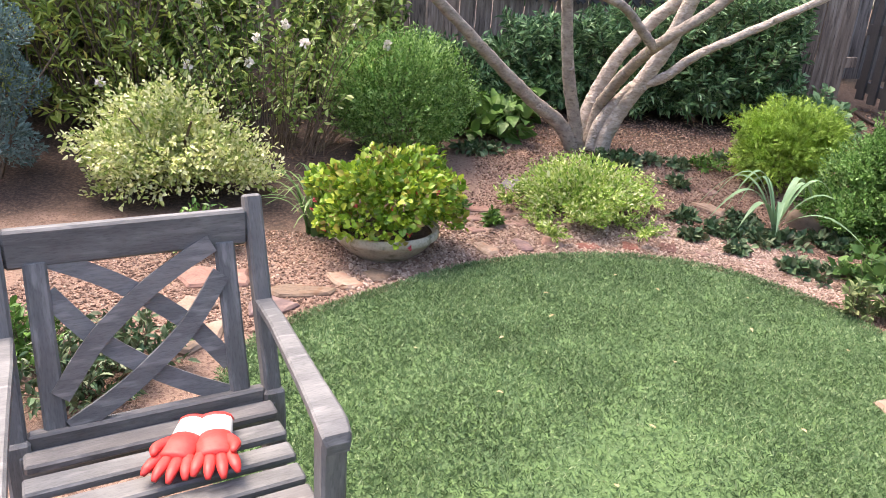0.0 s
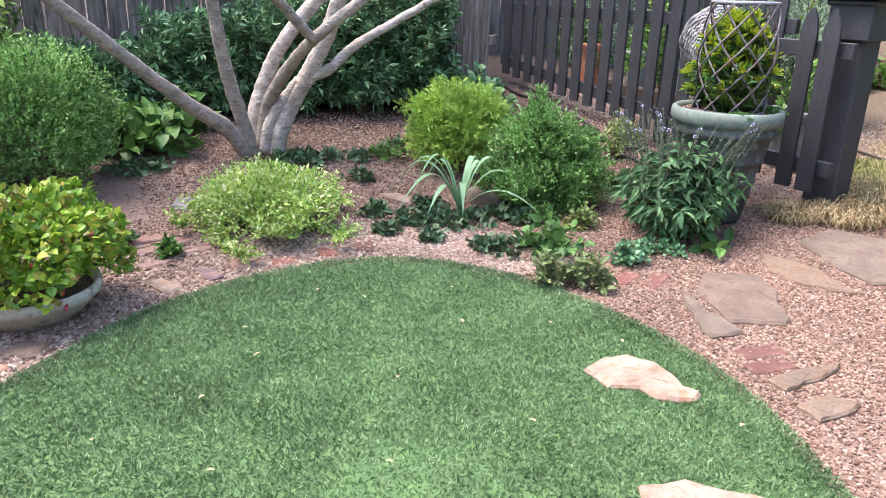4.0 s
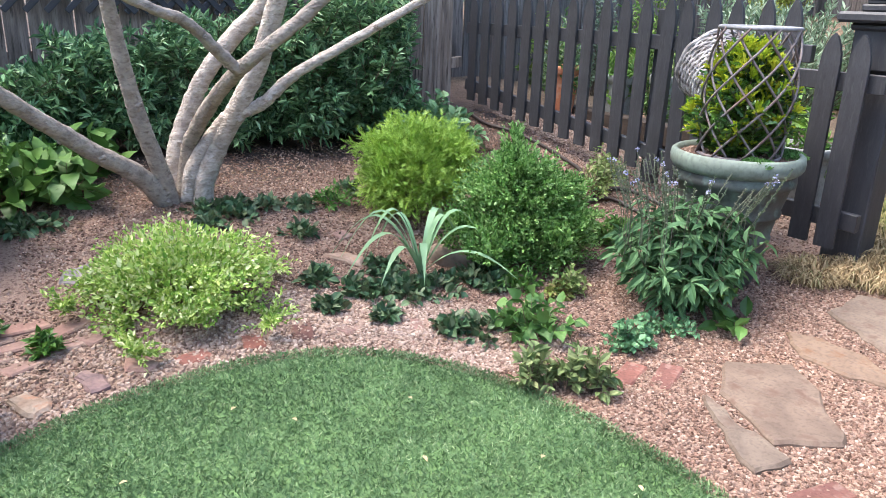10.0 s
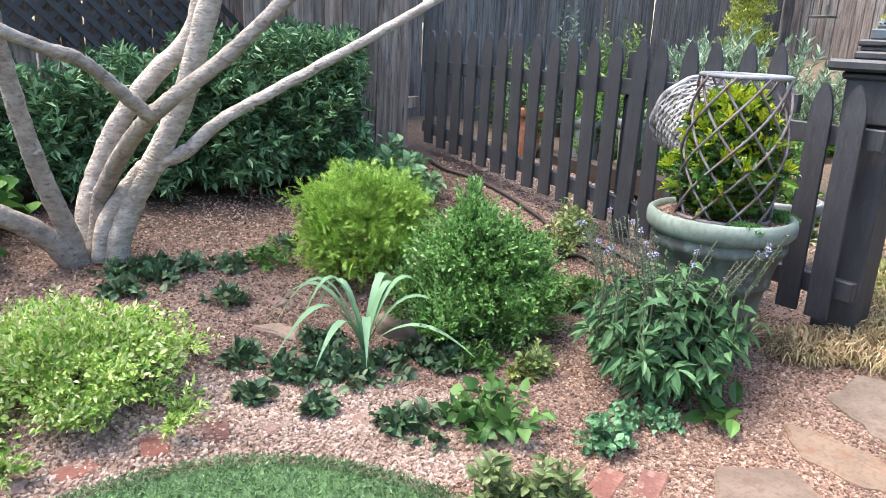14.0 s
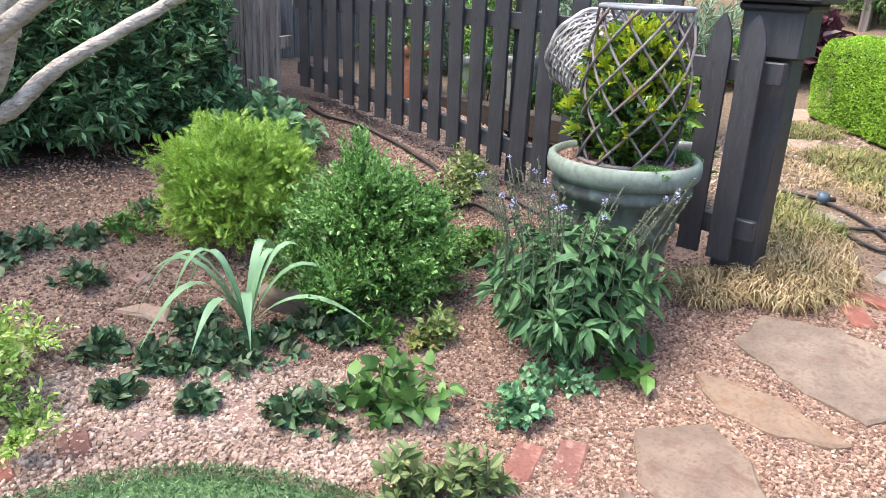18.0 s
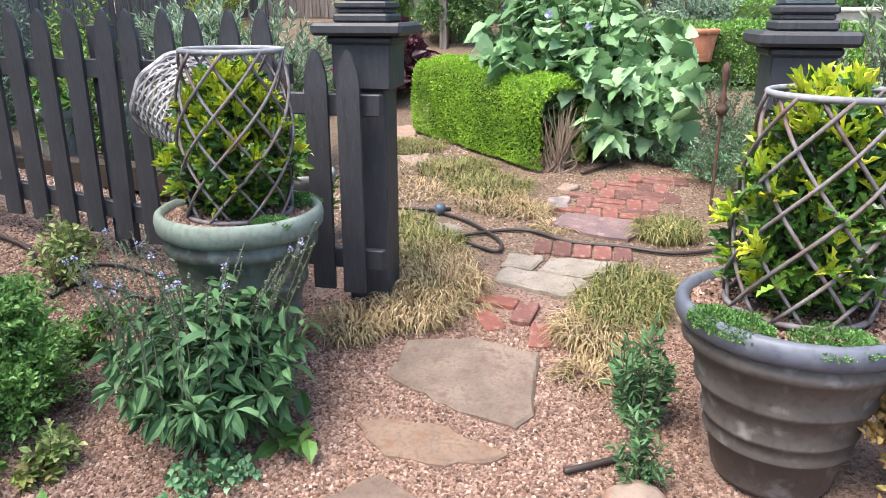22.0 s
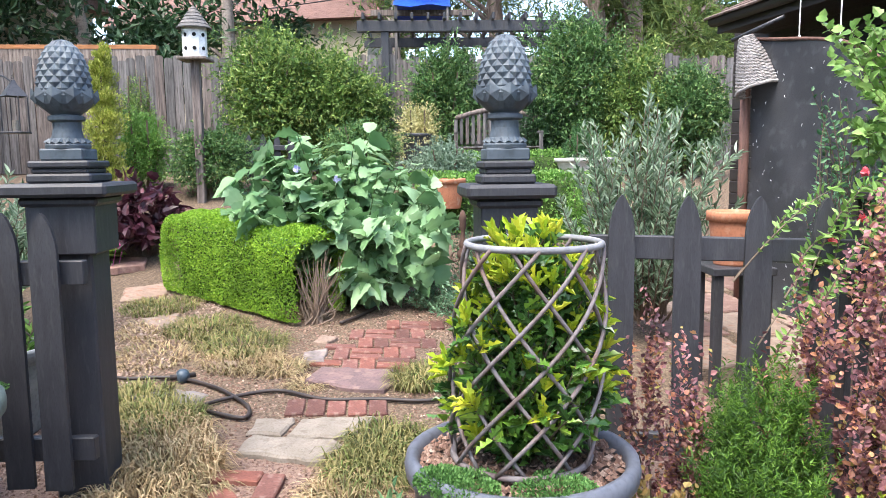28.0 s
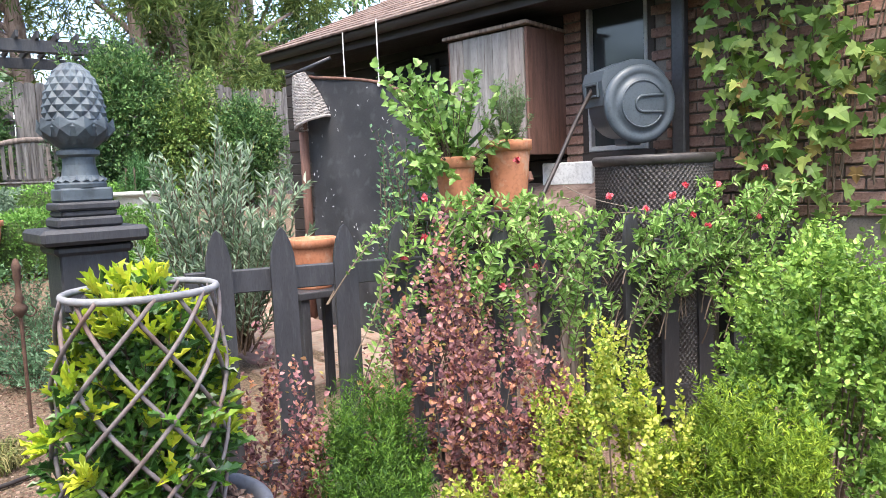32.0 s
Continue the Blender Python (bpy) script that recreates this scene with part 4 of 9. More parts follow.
rng = np.random.default_rng(31)
b = Build()
for q in range(11):
    bushy(None, b, rng, 34, (0.25 * math.cos(q * 2.4), 0.25 * math.sin(q * 2.4), 0.17 + 0.03 * q), (0.17, 0.17, 0.15), 7, 0.052, "frond", 0.62, 0.4, 10, 0.5, 0.4, -0.6, 0.7)
bushy(None, b, rng, 900, (0, 0, 0.29), (0.4, 0.4, 0.33), 8, 0.05, "frond", 0.62, 0.5, 30, 0.4, 0.25, -0.8, 0.7)
mound(b, rng, 2600, (0, 0, 0.29), (0.31, 0.31, 0.26), 0.035, "small", 0.45, 0.1, 60, 0.5, 0.6, -0.85)
shrub("golden_thuja", "rounded golden-green dwarf thuja shrub on gravel", (3.0, 5.22), [("foliage", b, GOLD_THUJA, "")])

b = Build()
for z, r, n in ((0.14, 0.42, 760), (0.26, 0.47, 820), (0.37, 0.45, 700), (0.46, 0.36, 500), (0.54, 0.25, 280), (0.61, 0.13, 150)):
    bushy(None, b, rng, n * 2 // 3, (0.1 - 0.2 * z, -0.05 + 0.1 * z, z), (r, r * 0.9, 0.18), 13, 0.024, "small", 0.5, 0.5, 16, 0.45, 0.7, -0.7, 0.75)
for x, y, z, r in ((0.2, -0.16, 0.25, 0.26), (0.05, -0.1, 0.32, 0.3), (-0.2, 0.14, 0.22, 0.24), (0.08, -0.26, 0.2, 0.22), (-0.1, 0.0, 0.42, 0.2), (0.12, -0.12, 0.44, 0.18), (-0.22, -0.1, 0.16, 0.22)):
    bushy(None, b, rng, 260, (x, y, z), (r, r, r * 0.85), 13, 0.024, "small", 0.55, 0.6, 12, 0.5, 0.7, -0.6, 0.75)
mound(b, rng, 3000, (0, 0, 0.2), (0.3, 0.3, 0.26), 0.026, "small", 0.5, 0.15, 40, 0.6, 0.6, -0.8)
shrub("boxwood", "broad dense mid-green boxwood with an uneven top beside the iris", (3.17, 4.49), [("foliage", b, BOXWOOD, "")])

b = Build()
bushy(None, b, rng, 1900, (0, 0, 0.42), (0.53, 0.42, 0.44), 13, 0.024, "small", 0.5, 0.3, 50, 0.3, 0.5, -0.85)
mound(b, rng, 4000, (0, 0, 0.4), (0.43, 0.35, 0.36), 0.03, "small", 0.5, 0.1, 70, 0.5, 0.6, -0.85)
shrub("boxwood", "large rounded dark green boxwood under the hedge", (0.41, 5.62), [("foliage", b, BOXWOOD, "")])

b, s = Build(), Build()
mound(b, rng, 3000, (0, 0, 0.1), (0.42, 0.34, 0.27), 0.026, "fold", 0.55, 0.35, 40, 0.5, 0.4, -0.2)
bushy(None, b, rng, 760, (0, 0, 0.05), (0.52, 0.45, 0.37), 14, 0.023, "fold", 0.5, 0.75, 22, 0.6, 0.0, 0.0, 0.7)
for q in np.linspace(0.3, 6.0, 16):
    r = 0.36 + 0.12 * math.sin(q * 5)
    bushy(None, b, rng, 26, (math.cos(q) * r, math.sin(q) * r - 0.05, 0.05 + 0.05 * math.sin(q * 3)), (0.15, 0.15, 0.12), 12, 0.023, "fold", 0.5, 0.7, 8, 0.8, 0.1, -0.2, 0.7)
shrub("variegated_euonymus", "low spreading lime and cream variegated shrub on gravel", (1.46, 4.73), [("foliage", b, LIME, "")], 5, 0.15)

b = Build()
mound(b, rng, 3600, (0, 0.0, 0.2), (0.54, 0.42, 0.28), 0.026, "fold", 0.6, 0.45, 40, 0.6, 0.5, -0.6)
bushy(None, b, rng, 700, (0, 0.0, 0.2), (0.66, 0.5, 0.44), 14, 0.033, "fold", 0.6, 0.7, 26, 0.6, 0.1, -0.5, 0.75)
bushy(None, b, rng, 60, (0, 0.1, 0.3), (0.74, 0.5, 0.62), 16, 0.028, "fold", 0.5, 0.7, 30, 0.7, 0.2, 0.1, 0.6)
mound(b, rng, 900, (0.42, -0.1, 0.16), (0.25, 0.2, 0.16), 0.026, "fold", 0.6, 0.45, 20, 0.7, 0.4, -0.6)
shrub("variegated_shrub", "airy cream and pale green variegated shrub on dark earth", (-0.93, 4.93), [("foliage", b, CREAM, "")], 7, 0.45)

b = Build()
for z, r in ((0.25, 0.3), (0.55, 0.33), (0.85, 0.28)):
    mound(b, rng, 2600, (0, 0, z), (r, r, 0.2), 0.035, "small", 0.3, 0.3, 24, 0.5, 0.3, -0.9)
shrub("blue_conifer", "blue-grey dwarf conifer with dense rounded pads", (-1.95, 5.0), [("foliage", b, BLUE_FIR, "")], 3, 0.8)

# bowl with begonias
bowl = thing("bowl_planter", "shallow pale cast stone bowl on gravel by the lawn", "planter", (0.27, 4.1, -0.055))
b = Build()
lathe(b, [(0, 0), (0.13, 0), (0.15, 0.012), (0.21, 0.055), (0.255, 0.105), (0.27, 0.118), (0.272, 0.15), (0.262, 0.158), (0.245, 0.15), (0.235, 0.12), (0, 0.12)], 48)
part("bowl", b, BOWL, bowl, smooth=True)
b = Build()
lathe(b, [(0.238, 0.125), (0.0, 0.14)], 24)
part("soil", b, SOIL, bowl)
b = Build()
mound(b, rng, 4200, (0, 0.02, 0.255), (0.41, 0.35, 0.35), 0.036, "oval", 0.85, 0.55, 26, 0.5, 0.3, -0.33)
beg = thing("begonia", "full begonia with yellow-green leaves and small pink flowers in the bowl", "flowering plant", (0.27, 4.1, 0.075))
part("foliage", b, BEGONIA, beg, m=pose(0, 0, -0.13))

# iris
iris = thing("iris_plant", "blue-green iris with long arching strap leaves", "plant", (2.6, 4.54, -0.045))
STRAPS = ((-0.5, 0.44, 0.26), (-0.2, 0.36, 0.33), (0.6, 0.36, 0.31), (1.9, 0.3, 0.3), (2.4, 0.46, 0.3), (2.65, 0.4, 0.34), (3.2, 0.44, 0.26), (4.2, 0.3, 0.22), (-0.9, 0.5, 0.16), (2.9, 0.3, 0.36), (0.1, 0.26, 0.3), (3.6, 0.36, 0.2))
for q, reach, high in STRAPS:
    u = np.linspace(0, 1, 12)
    r = reach * u**1.15
    z = high * np.sin(np.minimum(u * 2.85, 2.95)) + 0.02
    c, s = math.cos(q), math.sin(q)
    w = 0.017 * np.minimum(1, (1 - u) * 3 + 0.04) * (0.8 + 0.3 * np.sin(u * 3))
    left = np.stack([r * c - w * s, r * s + w * c, z], -1)
    right = np.stack([r * c + w * s, r * s - w * c, z], -1)
    mid = np.stack([r * c, r * s, z - 0.004], -1)
    b = Build()
    v = np.stack([left, mid, right], 1).reshape(-1, 3)
    b.add(v, [(3 * k + j, 3 * k + j + 1, 3 * k + j + 4, 3 * k + j + 3) for k in range(11) for j in (0, 1)])
    part("strap_leaf", b, IRIS, iris, smooth=True)

# back hedge of nandina, dark and layered
hedge = thing("hedge", "tall dense dark green nandina hedge along the wooden fence", "hedge", (1.5, 7.0, 0.3))
for k, (x, y, w, h) in enumerate(((-2.2, 6.4, 0.9, 1.3), (-1.1, 6.4, 0.9, 1.2), (0.0, 6.75, 0.9, 1.2), (1.0, 6.9, 0.8, 0.52), (1.75, 6.95, 0.75, 0.72), (2.35, 6.85, 0.65, 0.82), (2.9, 6.7, 0.65, 0.98), (3.4, 6.55, 0.55, 1.02))):
    b, st, g = Build(), Build(), np.random.default_rng(50 + k)
    n = 300
    q, u = g.random(n) * 6.283, g.random(n)
    tip = np.stack([np.cos(q) * w * 0.55, np.sin(q) * 0.45, 0.1 + h * u], -1) * np.array([1, 1, 1])
    tip *= np.stack([0.7 + 0.4 * g.random(n)] * 2 + [np.ones(n)], -1)
    root = tip * [0.3, 0.3, 0.0] + np.stack([0 * q, 0 * q, np.maximum(0, tip[:, 2] - 0.5)], -1)
    sprays(st, b, g, root[:90], tip[:90], 34, 0.072, "small", 0.34, 0.12, 0.2, 0.006, 1.0, 0.08)
    sprays(None, b, g, root[90:], tip[90:], 34, 0.072, "small", 0.34, 0.12, 0.2, 0.006, 1.0, 0.08)
    off = (x - 1.5, y - 7.0, 0.02)
    part("foliage", b, NANDINA if k > 2 else NANDINA_LIT, hedge, m=pose(*off))
    part("branchwork", st, TWIG, hedge, m=pose(*off))["kind"] = "stuff"


# ---- wooden board fences ----
def board_fence(name, label, a, c, h, mat, width=0.14, gap=0.009, lift=0.0, seed=1):
    f = thing(name, label, "fence")
    a, c = np.array(a, float), np.array(c, float)
    length = np.linalg.norm(c - a)
    way = (c - a) / length
    turn = math.degrees(math.atan2(way[1], way[0]))
    rng = np.random.default_rng(seed)
    meshes = []
    for k in range(4):
        top, x = h + 0.04 * (k % 3), width / 2
        ring = [(-x, 0), (x, 0), (x, top - 0.035), (x - 0.012, top - 0.01), (x - 0.04, top), (-x + 0.035, top), (-x + 0.01, top - 0.012), (-x, top - 0.04)]
        b = Build().add([(p, y, q) for y in (-0.01, 0.01) for p, q in ring], [tuple(range(8)), tuple(range(15, 7, -1))] + [(i, i + 8, (i + 1) % 8 + 8, (i + 1) % 8) for i in range(8)])
        meshes.append(b.mesh("board"))
        meshes[-1].materials.append(mat)
    for k in range(int(length / (width + gap))):
        p = a + way * (k + 0.5) * (width + gap)
        ob = part("board", meshes[rng.integers(4)], mat, f)
        ob.matrix_basis = pose(p[0], p[1], float(ground_z(p[0], p[1])) + lift, rng.normal() * 0.4, rng.normal() * 0.3, turn + rng.normal() * 0.6)
    back = np.array([-way[1], way[0]]) * 0.03
    for z in (0.35, h - 0.3):
        b = Build()
        zz = (float(ground_z(*a)) + float(ground_z(*c))) / 2 + lift + z
        m = (a + c) / 2 + back
        b.box((m[0], m[1], zz), (length, 0.04, 0.09), math.radians(turn), -math.atan2(float(ground_z(*c)) - float(ground_z(*a)), length))
        part("rail", b, mat, f)
    return f


board_fence("board_fence", "weathered dark brown vertical board fence behind the hedge", (-3.6, 7.6), (4.5, 7.6), 1.75, OLD_WOOD, seed=2)
board_fence("board_fence", "weathered brown board fence meeting the pickets", (3.1, 7.0), (4.56, 6.96), 1.75, OLD_WOOD, seed=3)
board_fence("board_fence", "weathered board fence closing the side of the garden", (-3.6, -3.0), (-3.6, 7.6), 1.75, OLD_WOOD, seed=4)


# ---- stepping stones, bricks and pavers ----
def stone_mesh(build, outline, top, thick, rng, round_=0.012, rough=0.006, centre=None):
    """A flat stone from its outline, with broken edges and a slightly uneven face."""
    p = np.array(outline, float)
    ring = []
    for k in range(len(p)):
        a, c = p[k], p[(k + 1) % len(p)]
        m = max(2, int(np.linalg.norm(c - a) / 0.05))
        for u in np.arange(m) / m:
            ring.append(a + (c - a) * u + (rng.normal(size=2) * rough if u > 0 else 0))
    ring = np.array(ring)
    mid = ring.mean(0)
    n = len(ring)

    def layer(shrink, z):
        q = mid + (ring - mid) * (1 - shrink / np.maximum(0.03, np.linalg.norm(ring - mid, axis=1, keepdims=True)))
        return np.column_stack([q, np.full(n, z) + rng.normal(size=n) * 0.0012])

    v = np.vstack([layer(-0.004, top - thick), layer(0, top - round_ * 0.8), layer(round_, top), layer(np.linalg.norm(ring - mid, axis=1).mean() * 0.5, top + 0.002), [[*mid, top + 0.002]]])
    f = []
    for k in range(3):
        for s in range(n):
            i, j = k * n + s, k * n + (s + 1) % n
            f.append((i, j, j + n, i + n))
    f += [(3 * n + s, 3 * n + (s + 1) % n, 4 * n) for s in range(n)]
    if np.cross(ring[1] - ring[0], mid - ring[0]) < 0:
        f = [q[::-1] for q in f]
    return build.add(v, f)


def flat_stone(name, label, category, outline, mat, proud=0.022, group="", kind="", seed=0, rough=0.006):
    c = np.mean(outline, 0)
    z = float(ground_z(*c))
    b = Build()
    stone_mesh(b, np.array(outline) - c, proud, proud + 0.05, np.random.default_rng(int(1000 * abs(c[0]) + 100 * abs(c[1])) + seed), rough=rough)
    for v in b.v:
        v[:, 2] += ground_z(v[:, 0] + c[0], v[:, 1] + c[1]) - z
    ob = part(name, b, mat, m=pose(c[0], c[1], z))
    return tagged(ob, label, category, group, kind)


STEP = "flat tan sandstone stepping stone set in pink gravel"
for outline, mat in (
    ([(4.18, 3.16), (4.27, 2.89), (4.2, 2.6), (3.94, 2.58), (3.79, 2.56), (3.7, 2.61), (3.75, 2.83), (3.92, 3.16)], FLAGSTONE),
    ([(3.15, 3.14), (3.35, 2.98), (3.25, 2.8), (3.15, 2.73), (3.04, 2.59), (2.97, 2.56), (2.78, 2.69), (2.89, 2.92), (2.92, 3.0)], FLAGSTONE),
    ([(3.6, 3.16), (3.65, 3.03), (3.65, 2.83), (3.59, 2.73), (3.55, 2.61), (3.5, 2.65), (3.44, 2.85), (3.45, 3.0)], RUST_STONE),
    ([(2.85, 3.02), (2.84, 2.96), (2.78, 2.82), (2.79, 2.75), (2.74, 2.6), (2.59, 2.63), (2.64, 2.74)], FLAGSTONE),
    ([(2.49, 2.3), (2.64, 2.3), (2.84, 2.24), (2.7, 2.21), (2.48, 2.22)], RUST_STONE),
    ([(2.42, 2.14), (2.57, 2.13), (2.63, 2.04), (2.57, 2.02), (2.4, 2.04)], RUST_STONE),
):
    flat_stone("stepping_stone", STEP, "stepping stone", outline, mat, 0.02, "stepping stones")
for outline in (
    [(1.93, 2.66), (2.05, 2.69), (2.15, 2.67), (2.2, 2.57), (2.19, 2.47), (2.15, 2.38), (2.17, 2.33), (2.12, 2.31), (2.02, 2.38), (2.01, 2.46), (1.92, 2.52)],
    [(1.62, 2.08), (1.75, 2.04), (1.9, 1.84), (1.78, 1.6), (1.6, 1.66), (1.5, 1.88)],
):
    flat_stone("stepping_stone", "pale cream and rust sandstone set in the turf", "stepping stone", outline, LAWN_STONE, 0.035, "stones in the lawn")


def patch(w, h, q):
    """A rectangle of that size, turned by q radians."""
    a = np.array([0.785, 2.356, 3.927, 5.498])
    pts = np.column_stack([np.cos(a) * w / 2, np.sin(a) * h / 2]) * 1.3
    r = np.array([[math.cos(q), -math.sin(q)], [math.sin(q), math.cos(q)]])
    return pts @ r.T


rng = np.random.default_rng(17)
for outline, mat, lab in (
    ([(-0.69, 3.77), (-0.6, 3.86), (-0.36, 3.82), (-0.34, 3.65), (-0.59, 3.62)], PINK_STONE, "reddish sandstone slab in the gravel"),
    ([(-0.26, 3.6), (-0.18, 3.66), (0.05, 3.62), (0.02, 3.56), (-0.2, 3.53)], RUST_STONE, "tan sandstone slab beside the lawn"),
    ([(-0.31, 3.47), (-0.23, 3.54), (-0.1, 3.45), (-0.17, 3.37), (-0.29, 3.34)], PURPLE_STONE, "dark purple-pink slab beside the lawn"),
    ([(-0.61, 3.41), (-0.57, 3.52), (-0.43, 3.44), (-0.48, 3.31), (-0.57, 3.28)], PALE_STONE, "pale grey flagstone in the gravel"),
    ([(-0.53, 3.05), (-0.5, 3.21), (-0.37, 3.3), (-0.37, 3.12), (-0.46, 3.02)], PALE_STONE, "pale sandstone by the lawn's edge"),
    ([(0.15, 3.81), (0.2, 3.88), (0.31, 3.81), (0.27, 3.73), (0.2, 3.73)], RUST_STONE, "small brown stone by the bowl"),
    ([(-0.01, 3.8), (0.07, 3.83), (0.17, 3.66), (0.1, 3.63), (0.03, 3.69)], PALE_STONE, "pale flat stone beside the lawn"),
    ([(0.74, 4.25), (0.8, 4.28), (0.87, 4.18), (0.86, 4.12), (0.81, 4.09), (0.77, 4.14)], LAWN_STONE, "pale round flat stone by the lawn"),
    ([(0.96, 4.31), (1.0, 4.34), (1.06, 4.28), (1.06, 4.18), (0.99, 4.16)], PURPLE_STONE, "small purple-grey slate by the lawn"),
    ([(1.15, 4.37), (1.22, 4.38), (1.25, 4.27), (1.2, 4.22), (1.13, 4.27)], PINK_STONE, "pink and white flat stone by the lawn"),
    ([(2.24, 4.93), (2.37, 4.92), (2.44, 4.83), (2.38, 4.76)], PALE_STONE, "pale wedge of stone by the iris"),
    ([(2.19, 4.7), (2.37, 4.66), (2.35, 4.54), (2.19, 4.59)], PINK_STONE, "pink sandstone by the iris"),
    ([(1.03, 5.08), (1.07, 5.18), (1.18, 5.21), (1.2, 5.13), (1.11, 5.03)], GREY_STONE, "grey fieldstone half sunk in mulch"),
    ([(2.4, 5.13), (2.48, 5.15), (2.5, 5.08), (2.42, 5.06)], PINK_STONE, "small flat stone in the mulch"),
):
    flat_stone("flat_stone", lab, "stone", outline, mat, 0.018, "edging stones")
for x, y, q, w, kind in (
    (0.85, 4.79, 6, 0.2, 1), (1.0, 4.72, 28, 0.19, 1), (0.71, 4.72, 11, 0.2, 1), (0.83, 4.66, 0, 0.2, 1), (0.96, 4.58, 20, 0.2, 1), (0.83, 4.5, 28, 0.19, 1), (0.7, 4.58, 11, 0.2, 1), (1.12, 4.62, 30, 0.19, 1), (0.58, 4.63, 5, 0.19, 1),
    (1.38, 4.265, 10, 0.13, 0), (1.625, 4.285, 80, 0.15, 0), (1.835, 4.265, 72, 0.15, 0), (2.3, 4.08, 60, 0.13, 1), (2.02, 4.2, 20, 0.12, 1),
    (2.86, 3.195, 24, 0.205, 0), (2.76, 3.29, 22, 0.19, 0), (2.66, 3.37, 30, 0.16, 1), (2.67, 2.46, -12, 0.2, 0), (2.6, 2.37, -12, 0.2, 0),
):
    b = Build().box((0, 0, 0), (w, 0.092, 0.05), ch=0.007)
    ob = part("brick", b, (BRICK, PINK_STONE, FLAGSTONE)[kind], m=pose(x, y, float(ground_z(x, y)) - 0.017, rng.normal() * 1.5, rng.normal() * 1.5, q))
    tagged(ob, "worn brick edging laid flat in the pink gravel", "brick", "edging bricks")

# path beyond the gate
path = thing("garden_path", "path of worn brick, concrete pavers and slate beyond the gate", "path", kind="structure")
brick_me = Build().box((0, 0, 0), (0.2, 0.095, 0.05), ch=0.006).mesh("brick")
brick_me.materials.append(BRICK)


def lay(name, me, x, y, q, dz=0.0):
    ob = part(name, me, BRICK, path)
    ob.matrix_basis = pose(x, y, float(ground_z(x, y)) - 0.008 + dz, rng.normal() * 0.8, -3.4 + rng.normal() * 0.8, math.degrees(q))


for k in range(5):
    lay("brick", brick_me, 5.4 - 0.004 * k, 2.76 - 0.108 * k, 0.08)
lay("brick", brick_me, 4.54, 2.72, -0.06, 0.012)
lay("brick", brick_me, 4.64, 2.87, 1.5, 0.008)
lay("brick", brick_me, 4.36, 2.62, 0.1)
lay("brick", brick_me, 4.46, 2.87, 0.6, -0.004)
BRICKED = ((6.02, 2.75), (5.97, 2.17), (6.54, 2.03), (7.04, 1.97), (6.81, 2.58))


def bricked(x, y):
    return all((c - a) * (y - b) - (d - b) * (x - a) > 0 for (a, b), (c, d) in zip(BRICKED, BRICKED[1:] + BRICKED[:1]))


for i in range(6):
    for j in range(5):
        x, y = 6.06 + 0.212 * i, 2.7 - 0.212 * j - 0.03 * i
        for e in (0.053, -0.053):
            p, q = (x, y + e) if (i + j) % 2 else (x + e, y)
            if bricked(p, q):
                lay("brick", brick_me, p, q, (0.05 if (i + j) % 2 else 1.62) + rng.normal() * 0.02, rng.normal() * 0.003)
PAVERS = (
    ([(4.85, 2.93), (5.03, 2.9), (4.96, 2.5), (4.9, 2.46), (4.75, 2.55)], CONCRETE, 0.03),
    ([(5.07, 2.94), (5.24, 2.93), (5.25, 2.74), (5.05, 2.77)], CONCRETE, 0.02),
    ([(5.03, 2.74), (5.22, 2.7), (5.24, 2.33), (5.06, 2.38), (5.0, 2.51)], CONCRETE, 0.024),
    ([(5.78, 2.77), (5.98, 2.71), (5.92, 2.26), (5.75, 2.23), (5.59, 2.31), (5.63, 2.51)], PURPLE_STONE, 0.03),
    ([(6.5, 2.83), (6.65, 2.79), (6.6, 2.68), (6.45, 2.73)], PALE_STONE, 0.03),
    ([(7.17, 4.24), (7.33, 3.99), (7.06, 3.92), (6.9, 3.98)], PALE_STONE, 0.02),
    ([(6.17, 3.49), (6.23, 3.39), (6.14, 3.23), (6.02, 3.3)], PALE_STONE, 0.015),
    ([(5.61, 3.7), (5.71, 3.51), (5.61, 3.27), (5.45, 3.3), (5.46, 3.54)], GREY_STONE, 0.012),
    ([(8.2, 4.75), (8.4, 4.4), (7.9, 4.3), (7.7, 4.6)], PALE_STONE, 0.02),
    ([(9.3, 5.4), (9.5, 5.0), (8.8, 4.8), (8.6, 5.1)], PINK_STONE, 0.02),
    ([(6.3, 2.86), (6.38, 2.72), (6.1, 2.7), (6.05, 2.8)], GREY_STONE, 0.02),
)
for outline, mat, proud in PAVERS:
    c = np.mean(outline, 0)
    b = Build()
    stone_mesh(b, np.array(outline) - c, proud, proud + 0.05, np.random.default_rng(int(100 * c[0])), rough=0.008)
    ob = part("paving_stone", b, mat, path, "pale concrete paver" if mat is CONCRETE else "")
    ob.matrix_basis = pose(c[0], c[1], float(ground_z(*c)), 0, -3.4, 0)

